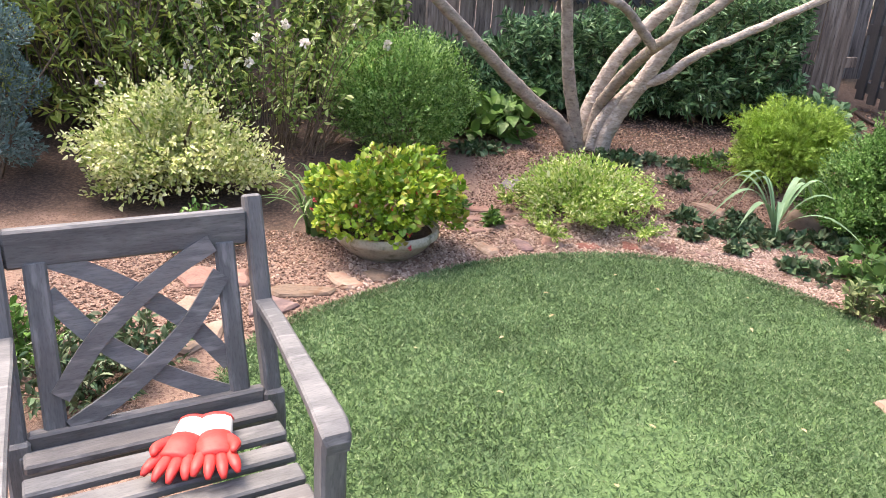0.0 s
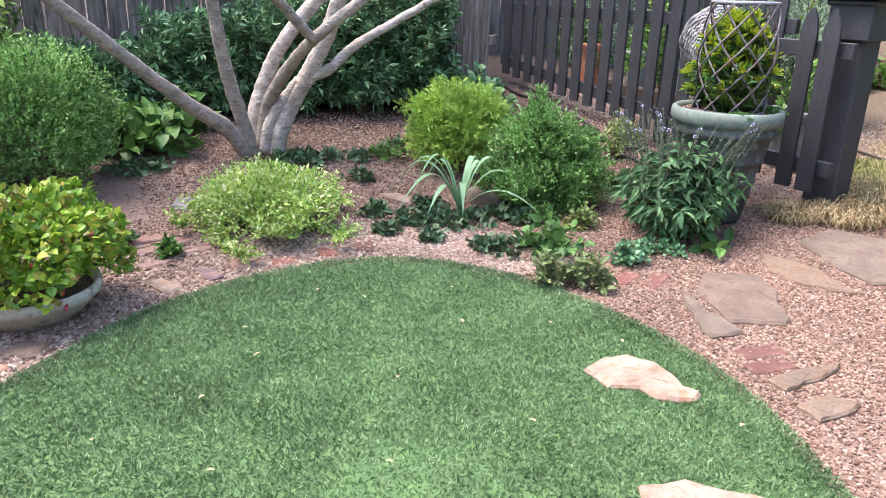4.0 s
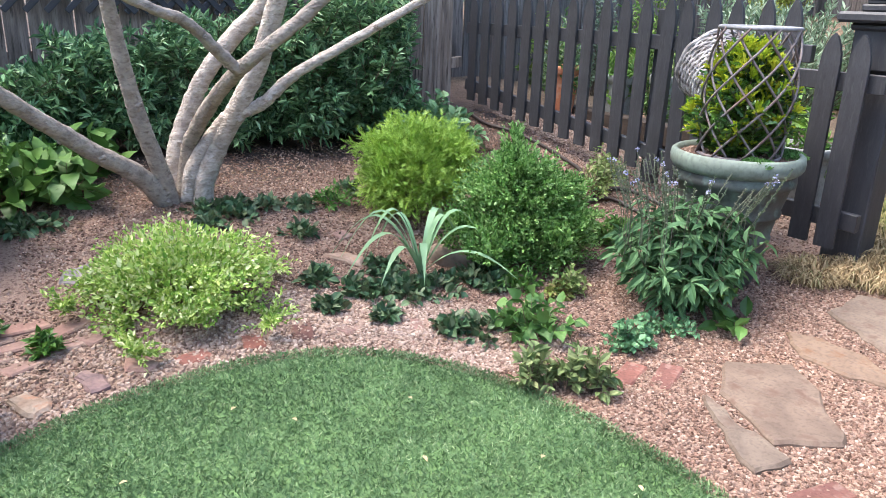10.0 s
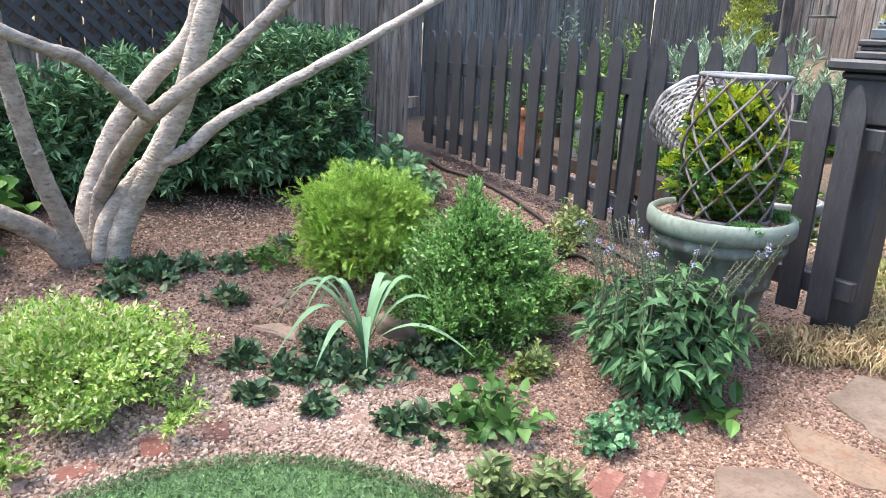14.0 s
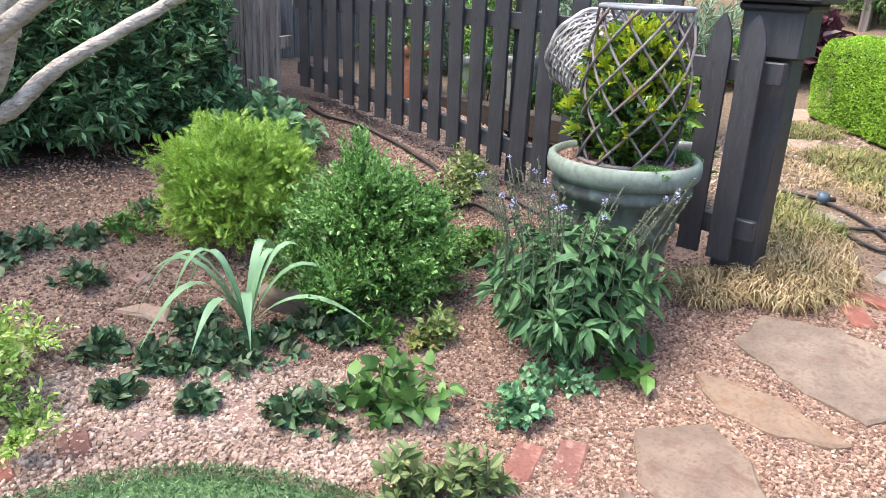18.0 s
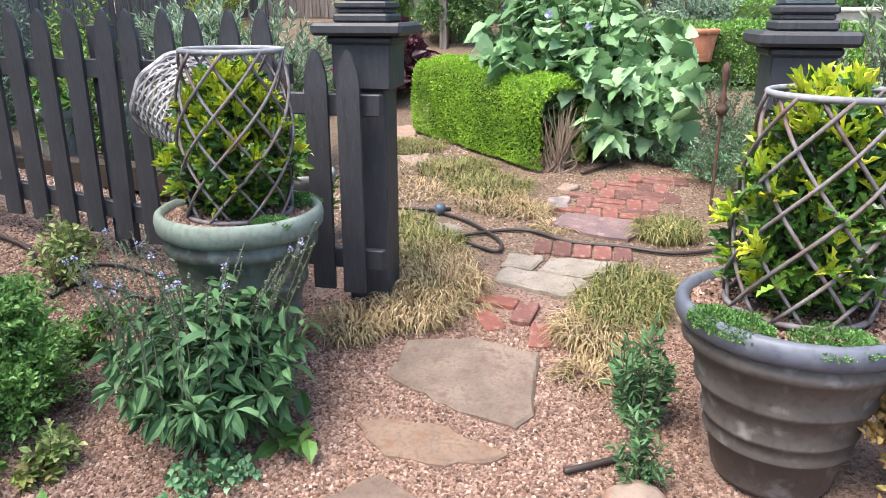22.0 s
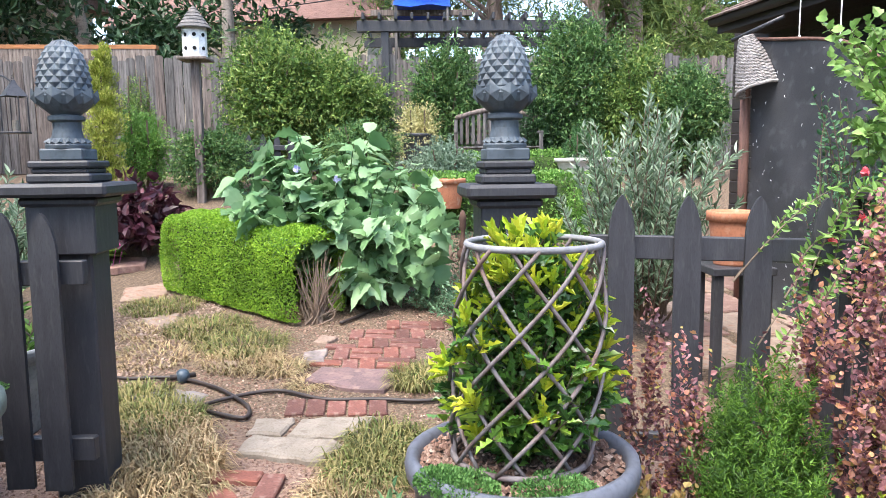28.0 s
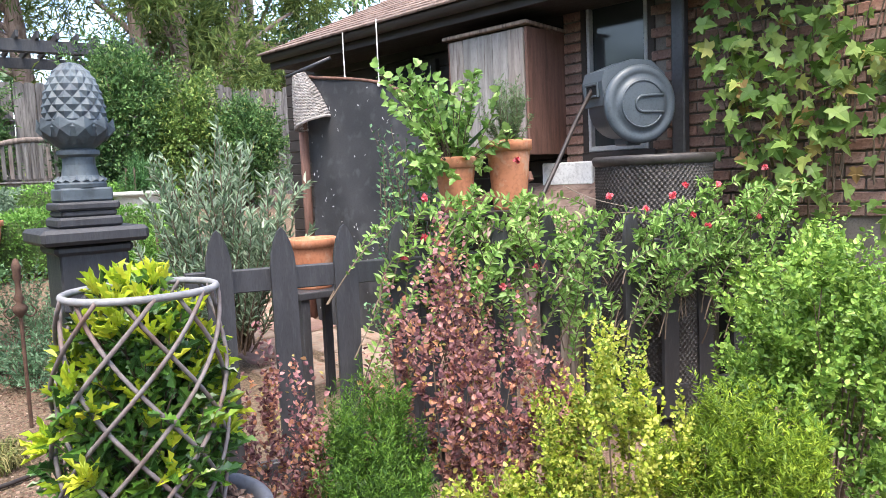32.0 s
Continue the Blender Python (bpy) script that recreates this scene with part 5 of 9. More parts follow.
rocks = ((2.95, 4.64, 0.21, 0.13, 0.115), (2.95, 5.62, 0.14, 0.1, 0.06), (0.2, 4.5, 0.06, 0.05, 0.03), (3.35, 2.2, 0.13, 0.1, 0.08))
for x, y, a, c, h in rocks:
    b = bmesh.new()
    bmesh.ops.create_icosphere(b, subdivisions=3, radius=1)
    for v in b.verts:
        w = 1 + 0.28 * noise.noise(v.co * 1.6 + Vector((x, y, 0))) + 0.08 * noise.noise(v.co * 5)
        v.co = Vector((v.co.x * a * w, v.co.y * c * w, v.co.z * h * w))
    me = bpy.data.meshes.new("rock")
    b.to_mesh(me)
    b.free()
    me.polygons.foreach_set("use_smooth", [True] * len(me.polygons))
    tagged(part("rock", me, PALE_STONE, m=pose(x, y, float(ground_z(x, y)) + h * 0.25)), "rounded tan sandstone rock on the gravel", "rock")


# ---- bench with gloves ----
def bench(at, rz):
    b = thing("garden_chair", "grey weathered wooden garden armchair with crossed back on the lawn", "chair", at, rz)
    W, D, S = 0.54, 0.44, 0.33

    def beam(name, a, c, w, t, lab=""):
        a, c = np.array(a, float), np.array(c, float)
        d = c - a
        L = np.linalg.norm(d)
        turn = Vector(d).to_track_quat("X", "Z").to_matrix().to_4x4()
        part(name, Build().box((0, 0, 0), (L, t, w), ch=0.006), BENCH_WOOD, b, lab, m=Matrix.Translation((a + c) / 2) @ turn)

    lead = -0.03
    for x in (-W / 2, W / 2):
        beam("back_post", (x, 0.0, -0.045), (x, 0.02, S), 0.06, 0.05)
        beam("back_post", (x, 0.02, S - 0.02), (x, 0.16, 0.775), 0.045, 0.04)
        beam("front_leg", (x + lead, -D, -0.045), (x + lead, -D, S + 0.17), 0.05, 0.05)
        arm, ring = Build(), []
        for y, w, z in ((0.075, 0.02, 0.212), (-0.05, 0.021, 0.21), (-0.2, 0.023, 0.205), (-0.33, 0.026, 0.2), (-0.41, 0.029, 0.197), (-0.45, 0.03, 0.192), (-0.478, 0.028, 0.18), (-0.486, 0.022, 0.164)):
            c = x + lead * max(0.0, -y) / D
            ring += [(c - w, y, S + z - 0.02), (c + w, y, S + z - 0.02), (c + w, y, S + z - 0.004), (c + w - 0.005, y, S + z), (c - w + 0.005, y, S + z), (c - w, y, S + z - 0.004)]
        arm.add(ring, [(6 * k + i, 6 * k + (i + 1) % 6, 6 * k + 6 + (i + 1) % 6, 6 * k + 6 + i) for k in range(7) for i in range(6)] + [tuple(range(5, -1, -1)), tuple(range(42, 48))])
        part("armrest", arm, BENCH_WOOD, b)
    part("seat_rail", Build().box((lead, -D, S - 0.06), (W, 0.03, 0.07)), BENCH_WOOD, b)
    part("seat_rail", Build().box((0, 0, S - 0.06), (W, 0.03, 0.07)), BENCH_WOOD, b)
    for k in range(6):
        y = -D - 0.02 + k * D / 5.6
        part("seat_slat", Build().box((-lead * y / D, y, S - 0.008 - 0.012 * math.sin(math.pi * k / 5)), (W - 0.03, 0.056, 0.022), ch=0.005), BENCH_WOOD, b)

    def back(x, u):
        """A point of the leaning back: u from seat to top."""
        return (x, 0.025 + 0.13 * u, S + 0.01 + 0.42 * u)

    beam("top_rail", back(-W / 2 + 0.02, 0.87), back(W / 2 - 0.02, 0.87), 0.085, 0.03)
    beam("lower_rail", back(-W / 2 + 0.02, -0.05), back(W / 2 - 0.02, -0.05), 0.04, 0.03)
    for x in (-W / 2 + 0.075, W / 2 - 0.075):
        beam("upright", back(x, -0.05), back(x, 0.8), 0.018, 0.046)
    lo, hi = -W / 2 + 0.09, W / 2 - 0.09
    span = hi - lo
    # four bowed braces: two almond shapes that cross
    bow = ((0.04, 0.0), (0.27, 0.12), (0.5, 0.27), (0.77, 0.5), (1.0, 0.8))
    for flip_x, flip_u, depth in ((0, 0, 0.006), (1, 1, 0.006), (1, 0, -0.007), (0, 1, -0.007)):
        spots = np.array([(1 - p if flip_x else p, 1 - q if flip_u else q) for p, q in bow])
        line = curve_points(np.column_stack([lo + span * spots[:, 0], np.zeros(5), 0.8 - 0.82 * spots[:, 1]]), 4)
        way = np.gradient(line, axis=0)
        edge = unit(np.column_stack([-way[:, 2] * 0.42, np.zeros(len(line)), way[:, 0] / 0.42]))
        brace, ring = Build(), []
        for p, e in zip(line, edge):
            for across, deep in ((-1, -1), (1, -1), (1, 1), (-1, 1)):
                q = np.array(back(p[0], p[2])) + np.array([e[0], e[2] * 0.13, e[2] * 0.42]) * 0.0205 * across / math.hypot(e[0], e[2] * 0.44)
                ring.append((q[0], q[1] + depth + 0.0065 * deep, q[2] - 0.002 * deep))
        n = len(line)
        brace.add(ring, [(4 * k + i, 4 * k + (i + 1) % 4, 4 * k + 4 + (i + 1) % 4, 4 * k + 4 + i) for k in range(n - 1) for i in range(4)] + [(3, 2, 1, 0), (4 * n - 4, 4 * n - 3, 4 * n - 2, 4 * n - 1)])
        part("cross_brace", brace, BENCH_WOOD, b)
    return b


BENCH_AT = (-0.308, 2.068, -0.02)
BENCH_TURN = 23.5
bench(BENCH_AT, BENCH_TURN)


def glove(at, rz, mirror):
    RED = RED_GLOVE
    g = thing("glove", "red rubber-coated garden glove with white knit cuff on the chair", "glove", at, rz, "pair of gloves")

    def blob(name, pts, radii, mat, flat=0.55):
        b = Build()
        line = curve_points(pts, 4)
        tube(b, line, np.interp(np.linspace(0, 1, len(line)), np.linspace(0, 1, len(radii)), radii), 12)
        for v in b.v:
            v[:, 2] = np.maximum(0.002, v[:, 2] * flat)
            v *= 0.84
        part(name, b, mat, g, smooth=True)

    s = -1 if mirror else 1
    blob("palm", [(0, 0.0, 0.03), (0, 0.05, 0.035), (0, 0.1, 0.03)], [0.036, 0.048, 0.042], RED)
    for k, x in enumerate((-0.034, -0.012, 0.011, 0.033)):
        L = (0.062, 0.078, 0.075, 0.058)[k]
        blob("finger", [(x, 0.09, 0.025), (x * 1.3, 0.1 + L * 0.6, 0.028), (x * 1.5, 0.1 + L, 0.016)], [0.015, 0.0145, 0.012, 0.006], RED, 0.8)
    blob("thumb", [(s * 0.03, 0.04, 0.03), (s * 0.046, 0.08, 0.045), (s * 0.04, 0.115, 0.05)], [0.018, 0.016, 0.013, 0.006], RED, 0.8)
    blob("cuff", [(0, -0.055, 0.03), (0, -0.03, 0.032), (0, 0.012, 0.032)], [0.044, 0.042, 0.04], WHITE_KNIT)
    blob("cuff_edge", [(0, -0.066, 0.03), (0, -0.06, 0.03), (0, -0.053, 0.03)], [0.044, 0.0465, 0.045], RED)


RED_GLOVE = surface("red_rubber", [(0.55, 0.035, 0.03), (0.68, 0.06, 0.05)], 14, 0.5, 90, 0.3, 0.002)
WHITE_KNIT = surface("white_knit", [(0.6, 0.58, 0.54), (0.78, 0.76, 0.72)], 30, 0.9, 200, 0.6, 0.002)


glove((-0.213, 1.957, 0.316), 172, False)
glove((-0.157, 1.957, 0.322), 190, True)


# ---- plants, hoses and the basket of the near garden ----
def ribbons(build, rng, n, centre, spread, reach, high, width, droop=1.0, points=5, lean=0.0):
    """Grass blades that rise from round a centre and arch over."""
    q, r = rng.random(n) * 6.283, spread * np.sqrt(rng.random(n))
    base = np.column_stack([centre[0] + r * np.cos(q), centre[1] + r * np.sin(q)])
    base = np.column_stack([base, ground_z(base[:, 0], base[:, 1]) - 0.005 + centre[2]])
    way = q + rng.normal(size=n) * 0.9
    out, up = reach * (0.4 + 0.8 * rng.random(n)), high * (0.6 + 0.6 * rng.random(n))
    u = np.linspace(0, 1, points)
    dx, dy = np.cos(way), np.sin(way)
    x = base[:, 0, None] + dx[:, None] * out[:, None] * u**1.4
    y = base[:, 1, None] + dy[:, None] * out[:, None] * u**1.4
    z = base[:, 2, None] + up[:, None] * (u * 1.9 - droop * u**2 * 1.3)
    z = np.maximum(z, base[:, 2, None] + 0.004)
    w = width * (1 - u * 0.85) / 2
    left = np.stack([x - dy[:, None] * w, y + dx[:, None] * w, z], -1)
    right = np.stack([x + dy[:, None] * w, y - dx[:, None] * w, z], -1)
    v = np.stack([left, right], 2).reshape(n, -1, 3)
    k = np.arange(points - 1) * 2
    quad = np.stack([k, k + 1, k + 3, k + 2], -1)
    f = quad[None] + (np.arange(n) * points * 2)[:, None, None]
    return build.grid(v.reshape(-1, 3), f.reshape(-1, 4))


def plant(name, label, at, category="plant", group=""):
    return thing(name, label, category, (at[0], at[1], float(ground_z(at[0], at[1]))), 0, group)


STRAW = leafy("dry_straw_blade", [(0.17, 0.11, 0.055), (0.34, 0.235, 0.125), (0.52, 0.4, 0.24), (0.17, 0.17, 0.065)], 0.75, 0.2, [0, 0.35, 0.8, 1])
DRY_GREEN = leafy("half_dry_grass", [(0.06, 0.075, 0.02), (0.17, 0.16, 0.055), (0.34, 0.28, 0.12), (0.12, 0.18, 0.04)], 0.7, 0.2)
VIOLET = leafy("violet_blue_flower", [(0.3, 0.3, 0.55), (0.46, 0.45, 0.7), (0.68, 0.66, 0.85)], 0.6, 0.3)
SPIKE = leafy("seed_spike", [(0.07, 0.095, 0.06), (0.15, 0.18, 0.11), (0.2, 0.19, 0.15)], 0.7, 0.2)
PINK = leafy("pink_red_flower", [(0.62, 0.05, 0.08), (0.75, 0.12, 0.16), (0.8, 0.25, 0.28)], 0.5, 0.3)
THYME = leafy("thyme_mat", [(0.05, 0.13, 0.03), (0.1, 0.23, 0.055), (0.19, 0.34, 0.1)], 0.6, 0.2)
WILTED = leafy("wilting_leaf", [(0.1, 0.15, 0.05), (0.18, 0.23, 0.09), (0.27, 0.29, 0.13)], 0.6, 0.2)
DUSKY = leafy("dusky_groundcover_leaf", [(0.03, 0.075, 0.035), (0.07, 0.135, 0.06), (0.095, 0.115, 0.06), (0.15, 0.22, 0.115)], 0.5, 0.1)
HYDRANGEA = leafy("young_hydrangea_leaf", [(0.05, 0.125, 0.03), (0.095, 0.2, 0.05), (0.17, 0.29, 0.08)], 0.5, 0.25)
MINT = leafy("pale_mint_leaf", [(0.06, 0.16, 0.075), (0.13, 0.28, 0.13), (0.22, 0.39, 0.21)], 0.5, 0.2)
PALE_WEED = leafy("pale_grassy_weed", [(0.14, 0.22, 0.06), (0.26, 0.34, 0.11), (0.4, 0.42, 0.2)], 0.6, 0.25)
BIG_GREEN = leafy("broad_green_leaf", [(0.045, 0.115, 0.025), (0.085, 0.185, 0.04), (0.15, 0.265, 0.065)], 0.5, 0.2)

# salvia clump with flower spikes
rng = np.random.default_rng(61)
sal = plant("salvia", "bushy green salvia with violet flower spikes before the planter", (3.46, 3.64), "flowering plant")
b, st, sp, fl = Build(), Build(), Build(), Build()
n = 120
q, u = rng.random(n) * 6.283, rng.random(n)
tip = np.column_stack([np.cos(q) * 0.35 * np.sqrt(u), np.sin(q) * 0.34 * np.sqrt(u), 0.5 - 0.22 * u + 0.05 * rng.normal(size=n)])
sprays(st, b, rng, tip * [0.3, 0.3, 0], tip, 17, 0.085, "oval", 0.35, 0.08, 0.22, 0.003, 0.75, 0.02, -2.2)
for k in range(58):
    q = rng.random() * 6.283
    r = 0.06 + 0.26 * rng.random()
    a = np.array([math.cos(q) * r, math.sin(q) * r, 0.44])
    c = a + [math.cos(q) * 0.1 + 0.03, math.sin(q) * 0.1, 0.16 + 0.1 * rng.random()]
    tube(sp, [a * [1, 1, 0.6], a, (a + c) / 2, c], 0.0022, 4)
    m = 44
    s = np.linspace(0.1, 1, m)[:, None]
    leaves(sp, a + (c - a) * s, rand_dirs(rng, m) + [0, 0, 0.5], rand_dirs(rng, m), 0.012, 0.007, "small")
    if k % 3 == 0:
        d = rand_dirs(rng, 14)
        leaves(fl, np.repeat([c], 14, 0) + d * 0.005, d + [0, 0, 0.3], rand_dirs(rng, 14), 0.008, 0.007, "oval")
part("branchwork", st, TWIG, sal)["kind"] = "stuff"
part("foliage", b, SALVIA, sal)
part("seed_head", sp, SPIKE, sal)["kind"] = "stuff"
part("blossom", fl, VIOLET, sal, "small violet-blue flowers")["kind"] = "stuff"


def leafy_clump(name, label, at, mat, n, per, reach, high, size, shape="oval", slim=0.7, seed=1, category="plant", low=0.2, group="", droop=0.0):
    rng = np.random.default_rng(seed)
    p = plant(name, label, at, category, group)
    b, st = Build(), Build()
    q, u = rng.random(n) * 6.283, np.sqrt(rng.random(n))
    tip = np.column_stack([np.cos(q) * reach * u, np.sin(q) * reach * u, high * (1 - 0.7 * u**2) * (0.7 + 0.4 * rng.random(n))])
    sprays(st, b, rng, tip * [0.25, 0.25, 0], tip, per, size, shape, slim, 0.12, low, 0.0025, 0.9, droop)
    part("branchwork", st, TWIG, p)["kind"] = "stuff"
    part("foliage", b, mat, p, smooth=shape == "broad")
    return p


leafy_clump("young_hydrangea", "young plant with broad bright green leaves by the lawn", (2.67, 3.76), HYDRANGEA, 30, 5, 0.19, 0.19, 0.058, "broad", 0.75, 2)
for k, (x, y) in enumerate(((2.37, 3.4), (2.46, 3.33), (2.53, 3.25))):
    leafy_clump("wilting_plant", "drooping yellow-green plant at the edge of the turf", (x, y), WILTED, 16, 10, 0.085, 0.24, 0.045, "oval", 0.5, 3 + 7 * k, droop=0.05, group="wilting plants")
leafy_clump("mint_plant", "small bright mint-green plant on gravel", (2.93, 3.45), MINT, 46, 8, 0.11, 0.12, 0.028, "oval", 0.85, 4)
leafy_clump("mint_plant", "low trailing mint-green plant beside the salvia", (3.18, 3.47), MINT, 40, 8, 0.14, 0.09, 0.026, "oval", 0.85, 5)
leafy_clump("young_hydrangea", "small broad-leaved seedling beside the salvia", (3.44, 3.34), BIG_GREEN, 9, 3, 0.12, 0.14, 0.09, "oval", 0.6, 6)
for k, (x, y, r) in enumerate((
    (2.1, 4.7, 0.1), (2.22, 4.55, 0.12), (2.3, 4.46, 0.13), (2.04, 4.41, 0.08), (2.48, 4.71, 0.12), (2.43, 4.5, 0.15), (2.58, 4.36, 0.15), (2.4, 4.36, 0.12), (2.75, 4.38, 0.14), (2.9, 4.42, 0.12), (2.86, 4.24, 0.1), (2.49, 3.87, 0.16), (2.4, 3.95, 0.1), (2.2, 4.2, 0.06),
    (2.21, 5.2, 0.11), (1.98, 5.5, 0.13), (1.82, 5.42, 0.1), (1.85, 5.62, 0.13), (2.03, 5.62, 0.12), (2.2, 5.58, 0.12), (2.39, 5.51, 0.1), (1.03, 5.71, 0.15), (0.9, 5.7, 0.14), (2.8, 5.66, 0.1),
)):
    leafy_clump("ground_cover", "dusky green creeping ground cover rosette on gravel", (x, y), DUSKY, 18, 6, r, 0.06, 0.05, "oval", 0.68, 20 + k, "ground cover", 0.2, "ground cover")
for k, (x, y, r, h, mat) in enumerate(((4.3, 4.98, 0.16, 0.26, PALE_WEED), (4.18, 4.9, 0.15, 0.24, PALE_WEED), (3.75, 4.42, 0.1, 0.14, GREEN), (4.42, 5.0, 0.12, 0.2, PALE_WEED), (3.05, 4.02, 0.07, 0.07, YELLOWED), (3.6, 5.9, 0.16, 0.14, YELLOWED), (2.6, 5.5, 0.14, 0.13, GREEN), (0.9, 4.55, 0.06, 0.09, GREEN), (0.7, 4.75, 0.09, 0.1, GREEN), (3.12, 4.02, 0.09, 0.16, PALE_WEED), (2.93, 4.15, 0.12, 0.12, GREEN), (4.0, 4.5, 0.1, 0.08, GREEN))):
    leafy_clump("weed", "scrappy green and yellow weed in the gravel", (x, y), mat, 22, 9, r, h, 0.04, "oval", 0.5, 60 + k, "weed", 0.2, "weeds")
leafy_clump("raspberry_plant", "low blue-green leafy bramble by the board fence", (3.68, 6.2), leafy("bramble_leaf", [(0.06, 0.14, 0.06), (0.13, 0.26, 0.12), (0.24, 0.38, 0.19)], 0.5, 0.2), 110, 12, 0.46, 0.44, 0.07, "oval", 0.75, 80)
for k, (x, y) in enumerate(((0.75, 6.15), (1.05, 6.2), (1.35, 6.3), (1.0, 5.95), (1.2, 6.0))):
    leafy_clump("hosta", "broad green leaves under the hedge", (x, y), BIG_GREEN, 18, 5, 0.24, 0.3, 0.11, "broad", 0.75, 90 + k, "plant", 0.4, "broad-leaved plants")
lily = plant("daylily", "clump of long arching green strap leaves beside the bowl", (-0.08, 4.36))
b = Build()
ribbons(b, np.random.default_rng(5), 60, (-0.08, 4.36, 0.0), 0.05, 0.3, 0.42, 0.02, 1.0, 7)
part("foliage", b, leafy("pale_strap_leaf", [(0.1, 0.2, 0.06), (0.2, 0.32, 0.12)], 0.5, 0.25), lily, m=Matrix.Translation((0.08, -4.36, -float(ground_z(-0.08, 4.36)))))

# low shrubs seen through the bench
for k, (x, y, m) in enumerate(((-0.75, 2.75, DUSKY), (-1.0, 3.0, GREEN), (-0.62, 2.95, DUSKY), (-1.1, 2.6, DUSKY), (-0.6, 4.1, GREEN))):
    leafy_clump("low_shrub", "low dark green shrublet behind the bench", (x, y), m, 60, 9, 0.22, 0.22, 0.04, "oval", 0.5, 110 + k, "shrub", 0.2, "low shrubs")

# climbing roses and taller greenery on the left
rose = plant("climbing_rose", "tall airy climbing rose with small white blooms", (-0.45, 5.6), "rose")
b, st, fl = Build(), Build(), Build()
rng = np.random.default_rng(7)
tip = np.column_stack([rng.uniform(-1.0, 1.0, 120), rng.uniform(-0.4, 0.4, 120), 0.15 + 1.15 * rng.random(120) ** 0.7])
sprays(st, b, rng, tip * [0.4, 0.4, 0.0], tip, 20, 0.055, "fold", 0.5, 0.15, 0.3, 0.004, 1.0, 0.05)
for k in range(16):
    d = rand_dirs(rng, 22)
    leaves(fl, np.repeat([tip[k]], 22, 0) + d * 0.008, d, rand_dirs(rng, 22), 0.03, 0.028, "oval")
part("branchwork", st, TWIG, rose)["kind"] = "stuff"
part("foliage", b, NANDINA_LIT, rose)
part("blossom", fl, leafy("white_rose_petal", [(0.75, 0.68, 0.66), (0.85, 0.8, 0.76)], 0.6, 0.3), rose, "pale pink-white blooms")["kind"] = "stuff"
bam = plant("bamboo", "tall yellow-green arching shrub in the corner", (-1.5, 5.85), "shrub")
b, st = Build(), Build()
tip = np.column_stack([rng.uniform(-1.2, 0.4, 230), rng.uniform(-0.5, 0.5, 230), rng.uniform(0.2, 2.0, 230)])
sprays(st, b, rng, tip * [0.6, 0.4, 0.25], tip, 22, 0.095, "small", 0.28, 0.2, 0.25, 0.006, 1.0, 0.15)
part("branchwork", st, TWIG, bam)["kind"] = "stuff"
part("foliage", b, leafy("olive_green_leaf", [(0.12, 0.19, 0.04), (0.29, 0.38, 0.08), (0.5, 0.56, 0.16), (0.52, 0.4, 0.13)], 0.45, 0.25, [0, 0.4, 0.9, 1]), bam)

# begonia flowers, thyme in the planters
b, g = Build(), np.random.default_rng(9)
for k in range(16):
    d = unit(g.normal(size=3) + [0, -0.6, 0.4])
    c = np.array([0, 0.02, 0.1]) + d * [0.36, 0.31, 0.3]
    e = rand_dirs(g, 9)
    leaves(b, np.repeat([c], 9, 0), e, rand_dirs(g, 9), 0.016, 0.014, "oval")
part("blossom", b, PINK, beg, "small pink-red flowers")["kind"] = "stuff"
for at, spots in ((PL, ((0.2, -0.14, 0.1), (-0.13, -0.2, 0.08))), (PR, ((-0.2, 0.16, 0.11), (-0.24, -0.06, 0.12), (-0.16, 0.23, 0.08)))):
    for x, y, r in spots:
        t = thing("creeping_thyme", "mat of creeping green thyme spilling over the planter gravel", "ground cover", (at[0] + x, at[1] + y, at[2] + (0.63 if at is PL else 0.55)), 0, "creeping thyme")
        b = Build()
        mound(b, g, 2400, (0, 0, 0), (r * 0.95, r * 0.95, 0.03), 0.009, "small", 0.7, 0.3, 30, 0.5, 0.5, -0.3)
        part("foliage", b, THYME, t)

